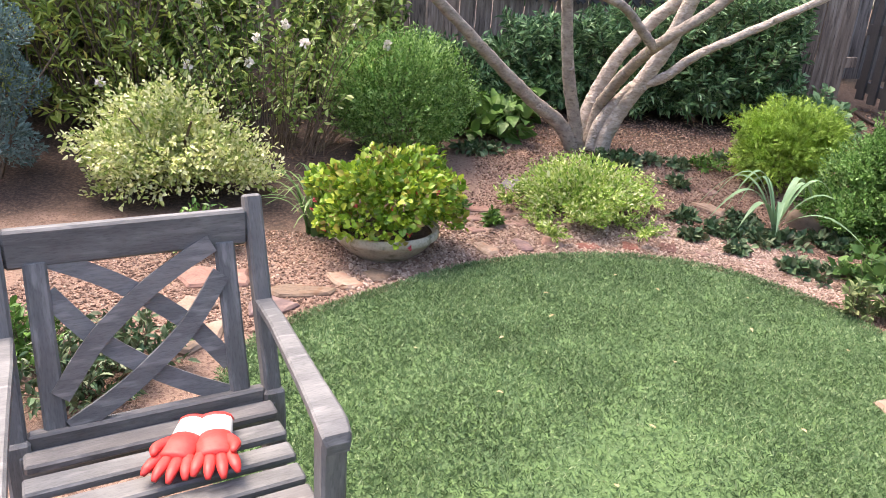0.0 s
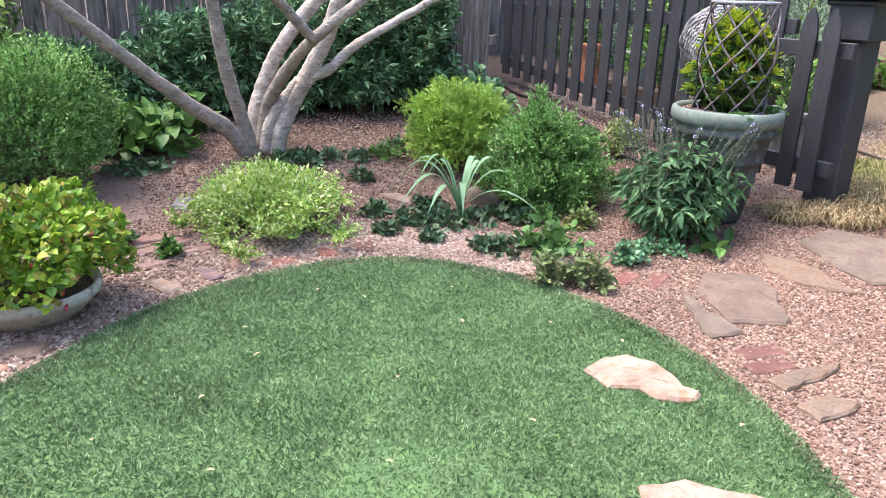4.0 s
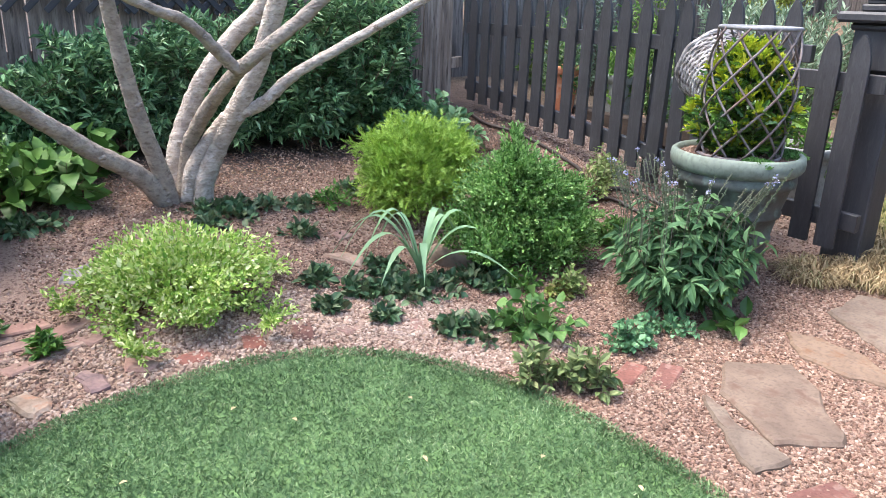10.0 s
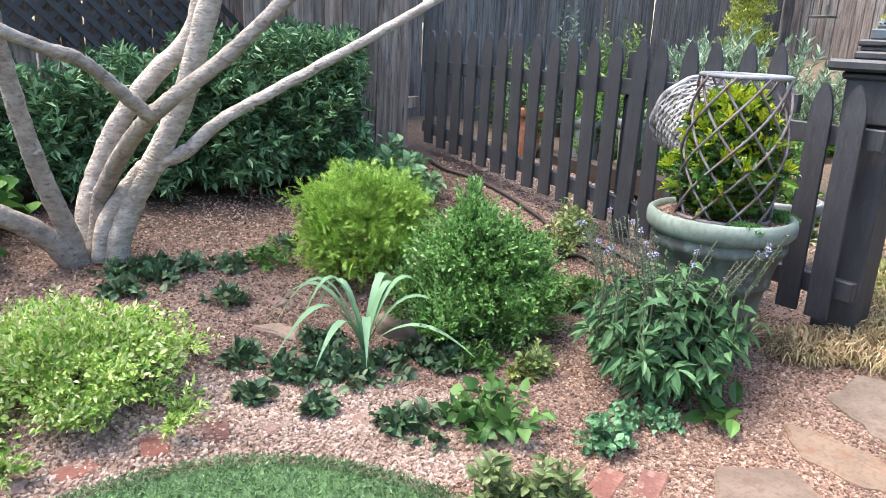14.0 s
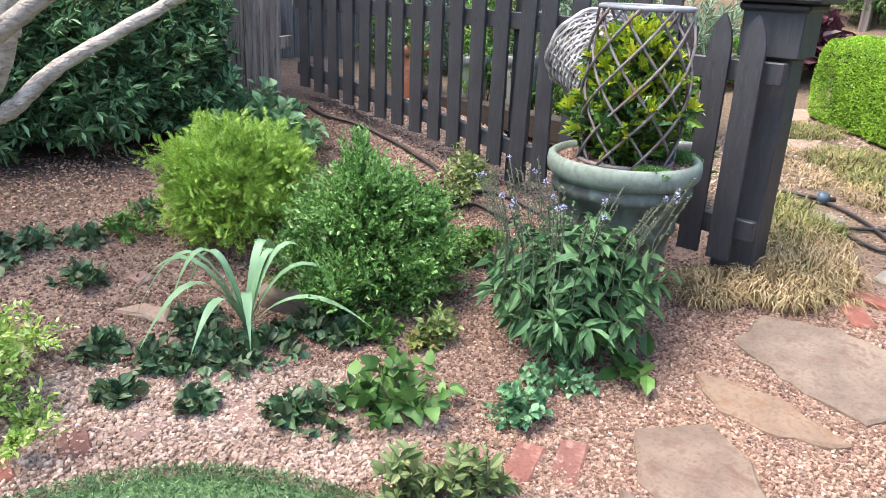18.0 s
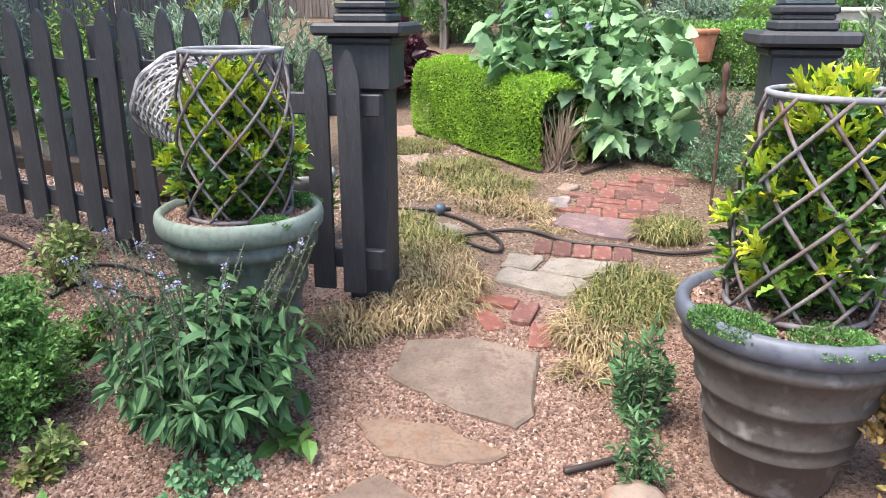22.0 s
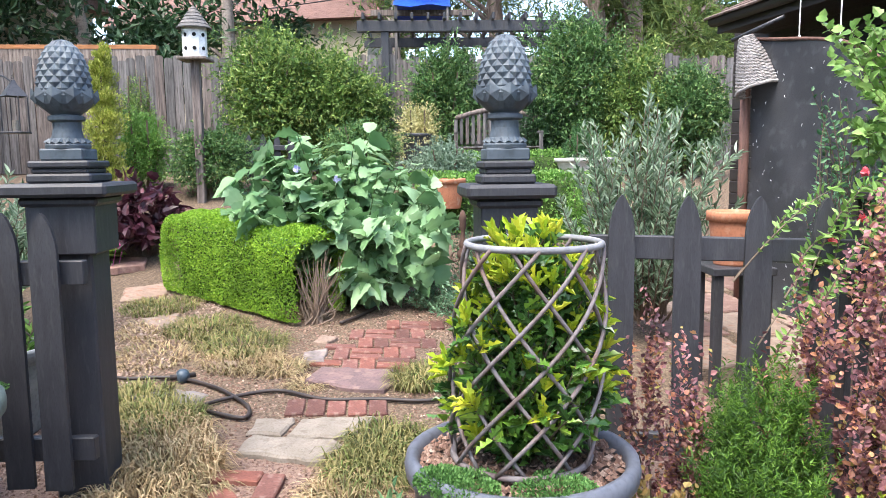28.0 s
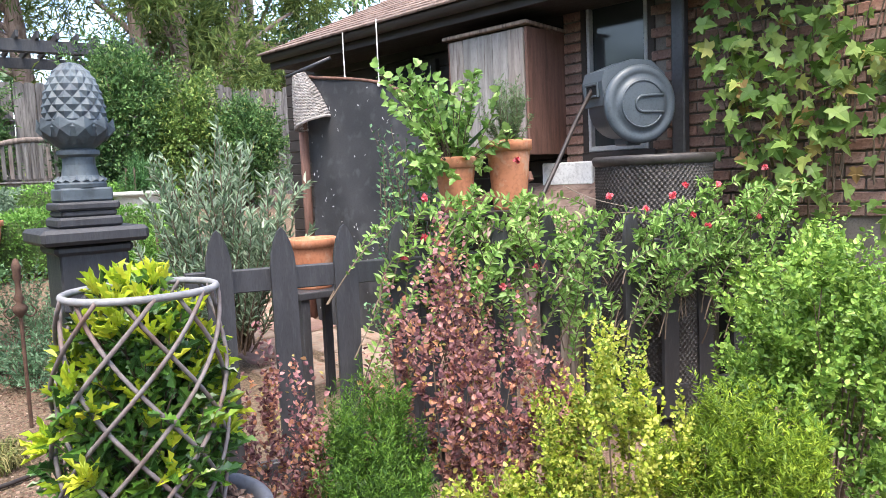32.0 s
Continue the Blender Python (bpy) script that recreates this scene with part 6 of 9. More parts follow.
# dry ornamental grass round the gate
for k, (x, y, r, hgt, n, mat) in enumerate((
    (4.45, 3.2, 0.2, 0.15, 900, STRAW), (4.7, 3.15, 0.2, 0.17, 900, STRAW), (4.95, 3.3, 0.22, 0.17, 900, STRAW), (5.2, 3.4, 0.22, 0.16, 800, DRY_GREEN), (4.25, 3.42, 0.16, 0.12, 600, STRAW), (5.5, 3.65, 0.22, 0.13, 600, DRY_GREEN),
    (4.4, 2.38, 0.17, 0.14, 900, STRAW), (4.65, 2.3, 0.2, 0.17, 900, DRY_GREEN), (4.9, 2.25, 0.18, 0.16, 700, DRY_GREEN), (5.75, 2.1, 0.18, 0.15, 700, DRY_GREEN), (6.15, 3.2, 0.25, 0.09, 600, STRAW), (6.5, 3.3, 0.3, 0.1, 700, DRY_GREEN), (6.0, 2.95, 0.15, 0.08, 350, STRAW), (6.9, 3.65, 0.3, 0.1, 700, DRY_GREEN), (7.5, 4.2, 0.3, 0.1, 600, DRY_GREEN), (5.75, 2.75, 0.1, 0.05, 250, STRAW), (6.9, 4.0, 0.3, 0.06, 400, STRAW), (6.3, 3.8, 0.3, 0.06, 400, STRAW), (4.62, 2.98, 0.08, 0.06, 160, STRAW), (4.1, 2.4, 0.1, 0.08, 200, STRAW),
)):
    p = plant("ornamental_grass", "tuft of dry straw-coloured grass beside the path" if mat is STRAW else "tuft of half-dry green and tan grass beside the path", (x, y), "grass", "grass tufts")
    b = Build()
    ribbons(b, np.random.default_rng(200 + k), int(n * 0.9), (x, y, 0), r, 0.11, hgt * 1.0, 0.0095, 1.25, 5)
    part("foliage", b, mat, p, m=Matrix.Translation((-x, -y, -float(ground_z(x, y)))))


# hoses
def hose(label, pts, r=0.011, lift=0.008):
    b = Build()
    line = curve_points([(x, y, float(ground_z(x, y)) + r + lift + (z[0] if z else 0)) for x, y, *z in pts], 8)
    tube(b, line, r, 8)
    o = line[0]
    for v in b.v:
        v -= o
    ob = part("garden_hose", b, HOSE, smooth=True, m=Matrix.Translation(o))
    return tagged(ob, label, "hose")


hose("dark brown garden hose looping across the path beyond the gate", [(5.95, 4.1), (5.85, 3.82), (5.86, 3.63), (5.83, 3.48), (5.69, 3.26), (5.5, 3.08), (5.36, 2.99), (5.25, 2.99), (5.29, 3.1), (5.39, 3.25), (5.51, 3.15), (5.62, 2.9), (5.48, 2.62), (5.47, 2.34), (5.44, 2.04), (5.6, 1.75)])
hose("black drip hose curving along the picket fence", [(4.4, 6.62), (4.36, 6.35), (4.42, 6.1), (4.43, 5.83), (4.41, 5.6), (4.38, 5.42), (4.34, 5.22), (4.25, 5.1)], 0.013)
hose("black drip hose looping behind the planter", [(4.15, 4.9), (4.27, 4.88), (4.35, 4.85), (4.41, 4.72), (4.41, 4.55), (4.4, 4.4)], 0.013)
hose("black drip hose end in the gravel behind the weeds", [(4.07, 4.87), (4.21, 4.8), (4.22, 4.62), (4.21, 4.42)], 0.013)
hose("short black drip hose end beside the grey planter", [(3.5, 2.42), (3.58, 2.3), (3.65, 2.2)], 0.011)
hose("dark hose behind the low hedge by the bare stems", [(6.95, 2.7), (7.2, 2.55), (7.5, 2.45), (7.9, 2.5)], 0.013)
v = thing("hose_connector", "round blue-grey plastic hose connector on the hose", "hose connector", (5.83, 3.48, float(ground_z(5.83, 3.48)) + 0.035))
BLUE_GREY = surface("blue_grey_plastic", [(0.035, 0.055, 0.075), (0.06, 0.085, 0.11)], 10, 0.4, 80, 0.1)
b = Build()
lathe(b, [(0, -0.035), (0.03, -0.033), (0.042, -0.015), (0.042, 0.015), (0.03, 0.033), (0, 0.035)], 18)
part("body", b, BLUE_GREY, v, smooth=True, m=pose(0, 0, 0, 90, 0, 25))
b = Build()
tube(b, [(-0.07, 0, 0), (0.07, 0, 0)], 0.015, 10)
part("sleeve", b, HOSE, v, smooth=True, m=pose(0, 0, 0, 0, 0, 115))


# wicker basket hung on the fence behind the planter
def basket(name, label, m, length, r0, r1, mat, ribs=18, strands=16, closed=True):
    t = thing(name, label, "basket")
    t.matrix_basis = m

    def spot(u, q, dr):
        r = r0 + (r1 - r0) * u**0.8 + dr
        return (r * math.cos(q), r * math.sin(q), u * length)

    for k in range(ribs):
        q = 2 * math.pi * k / ribs
        b = Build()
        tube(b, [spot(u, q, 0) for u in np.linspace(0, 1, 9)], 0.004, 5)
        part("stake", b, mat, t)
    for j in range(strands):
        b, u = Build(), (j + 0.5) / strands
        tube(b, [spot(u + 0.012 * math.sin(q * 3), q, 0.006 * math.cos(ribs * q / 2 + math.pi * j)) for q in np.linspace(0, 2 * math.pi, 73)], 0.0062, 5, False)
        part("weaver", b, mat, t)
    for u in (0.0, 1.0):
        b = Build()
        tube(b, [spot(u, q, 0.004 * math.sin(9 * q)) for q in np.linspace(0, 2 * math.pi, 61)], 0.012, 7, False)
        part("border", b, mat, t)
    if closed:
        for j in range(9):
            b, rr = Build(), r0 * (j + 0.5) / 9
            tube(b, [(rr * math.cos(q), rr * math.sin(q), 0.004 * math.cos(6 * q + math.pi * j)) for q in np.linspace(0, 2 * math.pi, 49)], 0.0075, 5, False)
            part("base_weaver", b, mat, t)
    return t


basket("wicker_basket", "bleached cone-shaped wicker basket hung on the picket fence", look((4.18, 4.14, 1.02), (3.9, 3.64, 0.76)) @ pose(0, 0, -0.02, 180), 0.34, 0.2, 0.13, WICKER, 22, 25)
utility = thing("utility_box", "dark green utility box half hidden under the hedge", "utility box", (2.62, 6.75, float(ground_z(2.62, 6.75))), 8)
GREEN_BOX = surface("dark_green_metal", [(0.03, 0.055, 0.045), (0.05, 0.08, 0.065)], 6, 0.6, 60, 0.15)
part("cabinet", Build().box((0, 0, 0.22), (0.3, 0.2, 0.26), ch=0.02), GREEN_BOX, utility)
part("lid", Build().box((0, 0, 0.36), (0.32, 0.22, 0.03), ch=0.01), GREEN_BOX, utility)
part("stand", Build().box((-0.1, 0, 0.05), (0.05, 0.05, 0.12)), GREEN_BOX, utility)
part("stand", Build().box((0.1, 0, 0.05), (0.05, 0.05, 0.12)), GREEN_BOX, utility)

# lattice trellis above the hedge
lat = thing("lattice_trellis", "black diamond lattice panel on the board fence", "trellis", (2.6, 7.53, 1.22))
b_me = Build().box((0, 0, 0), (0.042, 0.012, 1.2), ch=0.003).mesh("lath")
b_me.materials.append(FENCE_PAINT)
for k in range(-1, 12):
    for s in (1, -1):
        x = k * 0.13 - 1.0
        ob = part("lath", b_me, FENCE_PAINT, lat)
        ob.matrix_basis = pose(x, 0.007 * s, 0.35, 0, 45 * s, 0)

# leaf litter and twigs on the gravel
rng = np.random.default_rng(43)
b = Build()
n = 5200
x, y = rng.uniform(-1.4, 4.6, n), rng.uniform(3.2, 6.8, n)
ok = (rng.random(n) < np.clip((y - 4.7) / 1.8, 0.02, 1)) & ~inside_lawn(x, y, 0.03)
x, y = x[ok], y[ok]
n = len(x)
leaves(b, np.column_stack([x, y, ground_z(x, y) + 0.012]), rand_dirs(rng, n) * [1, 1, 0.25], rand_dirs(rng, n) * 0.5 + [0, 0, 1.0], 0.02 + 0.03 * rng.random(n), 0.008 + 0.012 * rng.random(n), "small")
tagged(part("leaf_litter", b, leafy("brown_litter", [(0.025, 0.014, 0.01), (0.08, 0.042, 0.026), (0.17, 0.1, 0.06), (0.32, 0.24, 0.15)], 0.9, 0.05)), "scattered small brown dead leaves on the gravel", "leaf litter", kind="stuff")

# fallen leaves
rng = np.random.default_rng(41)
LITTER = leafy("fallen_leaf", [(0.36, 0.27, 0.14), (0.3, 0.16, 0.08), (0.45, 0.37, 0.22), (0.24, 0.23, 0.09)], 0.8, 0.1)
for x, y in ((0.98, 3.53), (1.5, 3.6), (1.75, 3.2), (0.7, 3.1), (1.05, 2.5), (2.05, 3.0), (2.2, 2.75), (0.6, 2.7), (1.3, 2.9), (1.9, 3.5), (0.35, 3.0), (1.55, 2.45), (0.95, 3.3), (2.12, 2.12), (0.85, 2.2), (1.35, 3.75)):
    b = Build()
    leaves(b, np.zeros((1, 3)), rand_dirs(rng, 1) * [1, 1, 0.15], np.array([[0.1, 0.1, 1.0]]), 0.026, 0.016, "oval")
    tagged(part("fallen_leaf", b, LITTER, m=pose(x, y, float(ground_z(x, y)) + 0.045)), "small dry tan leaf lying on the turf", "leaf", "fallen leaves")


# ---- the garden beyond the gate ----
FAR_OLIVE = leafy("olive_green_far_leaf", [(0.045, 0.1, 0.02), (0.14, 0.24, 0.055), (0.3, 0.4, 0.1), (0.48, 0.5, 0.16)], 0.5, 0.25, [0, 0.45, 0.9, 1])
FAR_GREEN = leafy("mid_green_far_leaf", [(0.035, 0.09, 0.028), (0.09, 0.19, 0.055), (0.19, 0.31, 0.1), (0.38, 0.42, 0.14)], 0.5, 0.22, [0, 0.45, 0.93, 1])
FAR_DARK = leafy("dark_far_leaf", [(0.015, 0.04, 0.015), (0.035, 0.085, 0.03), (0.07, 0.14, 0.05)], 0.45, 0.15)
FAR_CREAM = leafy("cream_yellow_leaf", [(0.3, 0.3, 0.1), (0.62, 0.55, 0.25), (0.75, 0.68, 0.4)], 0.55, 0.25)
FAR_FRESH = leafy("fresh_far_leaf", [(0.08, 0.2, 0.03), (0.16, 0.32, 0.06), (0.26, 0.42, 0.1)], 0.5, 0.28)
FAR_SAGE = leafy("sage_far_leaf", [(0.1, 0.16, 0.1), (0.2, 0.28, 0.19), (0.32, 0.4, 0.3)], 0.55, 0.2)
BOX_HEDGE = leafy("bright_box_hedge_leaf", [(0.13, 0.26, 0.025), (0.24, 0.42, 0.035), (0.36, 0.55, 0.06)], 0.45, 0.25)
BROAD = leafy("pale_broad_leaf", [(0.12, 0.24, 0.095), (0.235, 0.395, 0.18), (0.36, 0.52, 0.3)], 0.55, 0.28)
OLIVE = leafy("silver_olive_leaf", [(0.11, 0.18, 0.1), (0.25, 0.34, 0.22), (0.42, 0.5, 0.37)], 0.5, 0.2)
COLEUS = leafy("dark_purple_leaf", [(0.03, 0.01, 0.018), (0.08, 0.02, 0.035), (0.13, 0.05, 0.06)], 0.4, 0.15)
FERNY = leafy("feathery_blue_green_leaf", [(0.06, 0.13, 0.06), (0.12, 0.22, 0.12), (0.2, 0.31, 0.19)], 0.6, 0.2)
GOLD_CON = leafy("golden_conifer_leaf", [(0.2, 0.25, 0.03), (0.38, 0.42, 0.07), (0.55, 0.54, 0.14)], 0.55, 0.2)
# dark green of the solid hedge filler: shade between the leaves, put into colour
CORE = surface("shaded_hedge_core", [(0.03, 0.055, 0.012), (0.07, 0.12, 0.025)], 10, 0.95, 60, 0.8, 0.02)


def clipped_hedge(label, line, w, h, n, mat, size=0.024, seed=1, bare=0):
    """A clipped hedge along a line: dense small leaves over a solid core, coloured dark for the shaded inside, which
    stops short of a bare end.
    """
    rng = np.random.default_rng(seed)
    p = curve_points([(*q, 0) for q in line], 8)[:, :2]
    o = np.array([*p[0], float(ground_z(*p[0]))])
    t = thing("clipped_hedge", label, "hedge", tuple(o))
    seg = np.linalg.norm(np.diff(p, axis=0), axis=1)
    cum = np.concatenate([[0], np.cumsum(seg)])
    s = rng.random(n) * (cum[-1] + w * 0.8) - w * 0.4
    sc = np.clip(s, 0, cum[-1])
    x, y = np.interp(sc, cum, p[:, 0]), np.interp(sc, cum, p[:, 1])
    i = np.clip(np.searchsorted(cum, sc) - 1, 0, len(seg) - 1)
    way = (p[i + 1] - p[i]) / seg[i][:, None]
    over = (s - sc) / (w * 0.5)
    nor = np.column_stack([way[:, 1], -way[:, 0]])
    q = rng.random(n) * np.pi * 1.5 - np.pi * 0.25
    c, sn = np.cos(q), np.sin(q)
    k = 1 / (np.abs(c) ** 5 + np.abs(sn) ** 5) ** 0.2
    lump = 1 + 0.03 * np.sin(s * 9) + 0.03 * np.sin(s * 23 + q * 5)
    depth = (1 - 0.16 * rng.random(n) ** 2) * lump * np.sqrt(np.clip(1 - (over * 0.9) ** 2 * 0.55, 0.1, 1))
    off = c * k * w / 2 * depth
    z = h * 0.42 + sn * k * h * 0.56 * depth
    z = np.where(sn < 0, np.maximum(0.04, h * 0.42 + sn * h * 0.6), z)
    P = np.column_stack([x + nor[:, 0] * off + way[:, 0] * over * w * 0.5, y + nor[:, 1] * off + way[:, 1] * over * w * 0.5, z])
    P[:, 2] += ground_z(P[:, 0], P[:, 1])
    out = unit(np.column_stack([nor * c[:, None] + way * over[:, None], sn]))
    b = Build()
    leaves(b, P - o, out * 0.8 + rng.normal(size=(n, 3)) * 0.6, out + rng.normal(size=(n, 3)) * 0.6, size * (0.7 + 0.6 * rng.random(n)), size * 0.75, "small")
    part("foliage", b, mat, t)
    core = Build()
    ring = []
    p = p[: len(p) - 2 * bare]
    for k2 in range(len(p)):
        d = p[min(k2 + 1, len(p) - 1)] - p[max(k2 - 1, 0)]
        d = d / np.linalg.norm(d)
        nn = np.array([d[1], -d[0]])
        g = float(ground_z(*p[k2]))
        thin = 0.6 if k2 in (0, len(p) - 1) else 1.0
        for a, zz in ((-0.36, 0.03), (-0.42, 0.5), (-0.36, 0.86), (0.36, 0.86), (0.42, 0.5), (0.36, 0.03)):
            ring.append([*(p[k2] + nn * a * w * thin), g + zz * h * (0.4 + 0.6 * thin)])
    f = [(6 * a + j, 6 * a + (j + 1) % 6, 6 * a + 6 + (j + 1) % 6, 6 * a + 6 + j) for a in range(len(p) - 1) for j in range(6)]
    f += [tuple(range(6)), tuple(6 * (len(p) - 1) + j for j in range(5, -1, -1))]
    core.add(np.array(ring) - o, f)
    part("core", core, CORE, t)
    return t


clipped_hedge("clipped bright green box hedge curving along the path", [(8.2, 4.1), (7.85, 3.7), (7.5, 3.3), (7.24, 3.02)], 0.54, 0.7, 64000, BOX_HEDGE, 0.017, 1, 3)
clipped_hedge("low bright green clipped hedge of the far beds", [(9.9, 2.2), (9.95, 1.2), (9.9, 0.2)], 0.5, 0.6, 7000, FAR_FRESH, 0.035, 2)
clipped_hedge("low bright green clipped hedge in the far garden", [(11.2, 1.9), (11.3, 0.9), (11.2, -0.2)], 0.5, 0.5, 6000, FAR_FRESH, 0.035, 3)

# bare lower stems at the end of the hedge
t = plant("bare_stems", "fan of bare brown stems at the open end of the hedge", (7.0, 2.93), "shrub")
rng = np.random.default_rng(71)
for k in range(60):
    b = Build()
    tip = np.array([rng.uniform(-0.04, 0.3), rng.uniform(-0.26, 0.12), 0.12 + 0.42 * rng.random()])
    foot = np.array([rng.uniform(-0.02, 0.12), rng.uniform(-0.09, 0.04), 0.0])
    tube(b, curve_points([foot, foot * 0.55 + tip * [0.45, 0.45, 0.4] + rng.normal(size=3) * 0.025, foot * 0.2 + tip * [0.8, 0.8, 0.75] + rng.normal(size=3) * 0.02, tip], 4), np.linspace(0.007, 0.0025, 13), 5)
    part("stem", b, surface("pale_bare_stem", [(0.15, 0.105, 0.075), (0.26, 0.19, 0.14)], 9, 0.85) if k == 0 else bpy.data.materials["pale_bare_stem"], t)

# large-leaved bush
rng = np.random.default_rng(73)
bush = plant("angels_trumpet", "big bush with large pale green drooping leaves behind the hedge", (7.9, 2.75), "shrub")
b, st = Build(), Build()
n = 120
q, u = rng.random(n) * 6.283, np.sqrt(rng.random(n))
tip = np.column_stack([np.cos(q) * 0.75 * u, np.sin(q) * 1.05 * u, 0.6 + 0.9 * (1 - u**2) * (0.6 + 0.4 * rng.random(n)) + 0.1 * rng.normal(size=n)])
tip[:, 1] += 0.1
tip = np.vstack([tip, np.column_stack([rng.uniform(-0.75, -0.4, 34), rng.uniform(-0.8, 0.1, 34), rng.uniform(0.25, 0.8, 34)])])
sprays(st, b, rng, tip * [0.3, 0.3, 0.0], tip, 12, 0.17, "wavy", 0.8, 0.1, 0.35, 0.01, 1.0, 0.04, -1.0, 0.4)
part("branchwork", st, surface("green_stem", [(0.06, 0.1, 0.03), (0.1, 0.15, 0.05)], 8, 0.7), bush)
part("foliage", b, BROAD, bush, smooth=True)
b = Build()
for c in ((-0.55, 0.3, 1.08), (-0.5, 0.0, 1.0)):
    d = rand_dirs(rng, 12)
    leaves(b, np.repeat([c], 12, 0), d, rand_dirs(rng, 12), 0.035, 0.03, "oval")
part("blossom", b, VIOLET, bush, "pale violet flowers")["kind"] = "stuff"

for k, (x, y, r, h) in enumerate(((7.0, 1.75, 0.3, 0.35), (7.35, 2.02, 0.22, 0.28), (6.6, 1.55, 0.3, 0.45), (7.6, 1.5, 0.4, 0.6), (6.2, 1.35, 0.3, 0.5), (8.3, 1.6, 0.4, 0.7), (5.6, 1.55, 0.25, 0.5))):
    leafy_clump("feathery_plant", "feathery blue-green herb beside the brick path", (x, y), FERNY, 60, 26, r, h, 0.035, "small", 0.4, 300 + k, "herb", 0.15, "feathery herbs")


def olive_bush(label, at, r, h, seed, n=70):
    rng = np.random.default_rng(seed)
    t = plant("olive", label, at, "shrub", "olive bushes")
    b, st = Build(), Build()
    q, u = rng.random(n) * 6.283, np.sqrt(rng.random(n))
    tip = np.column_stack([np.cos(q) * r * u, np.sin(q) * r * u, h * (0.45 + 0.6 * rng.random(n) * (1 - 0.4 * u))])
    sprays(st, b, rng, tip * [0.25, 0.25, 0.15], tip, 60, 0.062, "fold", 0.26, 0.12, 0.15, 0.006, 0.75, 0.0, 0.6)
    part("branchwork", st, TWIG, t)["kind"] = "stuff"
    part("foliage", b, OLIVE, t)


olive_bush("silvery grey-green olive bush behind the picket fence", (6.5, 0.6), 0.62, 1.65, 5, 120)
olive_bush("silvery olive bush behind the planter and fence", (6.4, 5.15), 0.8, 1.3, 6, 150)
olive_bush("silvery olive bush further along the fence", (7.3, 5.9), 0.7, 1.35, 8, 70)

# ironwork stake
t = thing("garden_stake", "rusty iron garden stake with a finial by the path", "garden stake", (6.2, 1.84, float(ground_z(6.2, 1.84))))
RUST = surface("rusty_iron", [(0.05, 0.028, 0.02), (0.11, 0.06, 0.04)], 20, 0.8, 90, 0.5)
b = Build()
tube(b, [(0, 0, -0.05), (0, 0, 0.7)], 0.01, 8)
part("rod", b, RUST, t)
b = Build()
lathe(b, [(0.0, 0.6), (0.012, 0.61), (0.035, 0.64), (0.04, 0.665), (0.015, 0.69), (0.028, 0.71), (0.016, 0.74), (0.013, 0.8), (0.022, 0.82), (0.02, 0.86), (0.026, 0.88), (0.012, 0.92), (0, 0.93)], 14)
part("finial", b, RUST, t, smooth=True)
for s in (1, -1):
    b = Build()
    tube(b, curve_points([(0, 0, 0.64), (0, s * 0.05, 0.61), (0, s * 0.075, 0.64), (0, s * 0.055, 0.67)], 5), 0.005, 6)
    part("scroll", b, RUST, t)

# coleus, flowers and the bed by the left path
leafy_clump("coleus", "dark purple coleus with drooping leaves", (9.2, 4.95), COLEUS, 90, 9, 0.48, 0.85, 0.13, "lobed", 0.6, 321, "plant", 0.3)
for k, (x, y, r, h) in enumerate(((8.9, 5.35, 0.3, 0.35), (8.6, 5.6, 0.3, 0.3), (9.3, 5.5, 0.3, 0.45))):
    leafy_clump("flower_bed_plant", "leafy green bedding plant with pink flowers", (x, y), FAR_FRESH, 40, 8, r, h, 0.1, "fold", 0.7, 330 + k, "flowering plant", 0.2, "bedding plants")
t = plant("petunia", "pink flowers among green leaves by the path", (8.75, 5.2), "flowering plant")
b = Build()
for k in range(14):
    c = np.array([rng.uniform(-0.25, 0.25), rng.uniform(-0.3, 0.4), rng.uniform(0.25, 0.45)])
    d = rand_dirs(rng, 10)
    leaves(b, np.repeat([c], 10, 0), d + [-0.6, 0, 0.3], rand_dirs(rng, 10), 0.04, 0.04, "oval")
    tube(b, [(c[0] * 0.6, c[1] * 0.6, 0), c], 0.003, 4)
part("blossom", b, leafy("magenta_petal", [(0.5, 0.05, 0.28), (0.68, 0.14, 0.42)], 0.6, 0.3), t)

FAR_SHRUBS_FIRST = (
    ('laurel', 'large rounded olive-green evergreen against the far fence', FAR_OLIVE, (12.93, 4.3, 2.71), (0.7, 0.95, 0.76), 5200, 0.09),
    ('laurel', 'broad light green evergreen beside the birdhouse', FAR_OLIVE, (13.09, 3.47, 2.47), (0.7, 0.94, 0.73), 5000, 0.09),
    ('climber', 'dark green climber on the far fence', FAR_GREEN, (13.46, 1.75, 2.49), (0.4, 0.67, 0.84), 3800, 0.08),
    ('climber', 'dark green climber beside the pergola', FAR_GREEN, (13.35, 3.16, 2.14), (0.4, 0.79, 0.53), 2500, 0.08),
    ('nandina', 'tall leafy green shrub behind the pine cone post', FAR_GREEN, (12.43, -0.09, 2.65), (0.6, 0.8, 0.9), 5500, 0.08),
    ('nandina', 'leafy green shrub with yellow-tipped leaves at the far fence', FAR_OLIVE, (12.19, -0.92, 2.42), (0.6, 0.64, 0.6), 3800, 0.08),
    ('nandina', 'dense green shrub beside the shade cloth', FAR_GREEN, (11.93, -1.56, 2.08), (0.6, 0.62, 0.66), 4200, 0.08),
    ('nandina', 'dark low evergreen under the tall shrubs', FAR_DARK, (12.35, 0.41, 1.89), (0.4, 0.49, 0.49), 2200, 0.07),
)
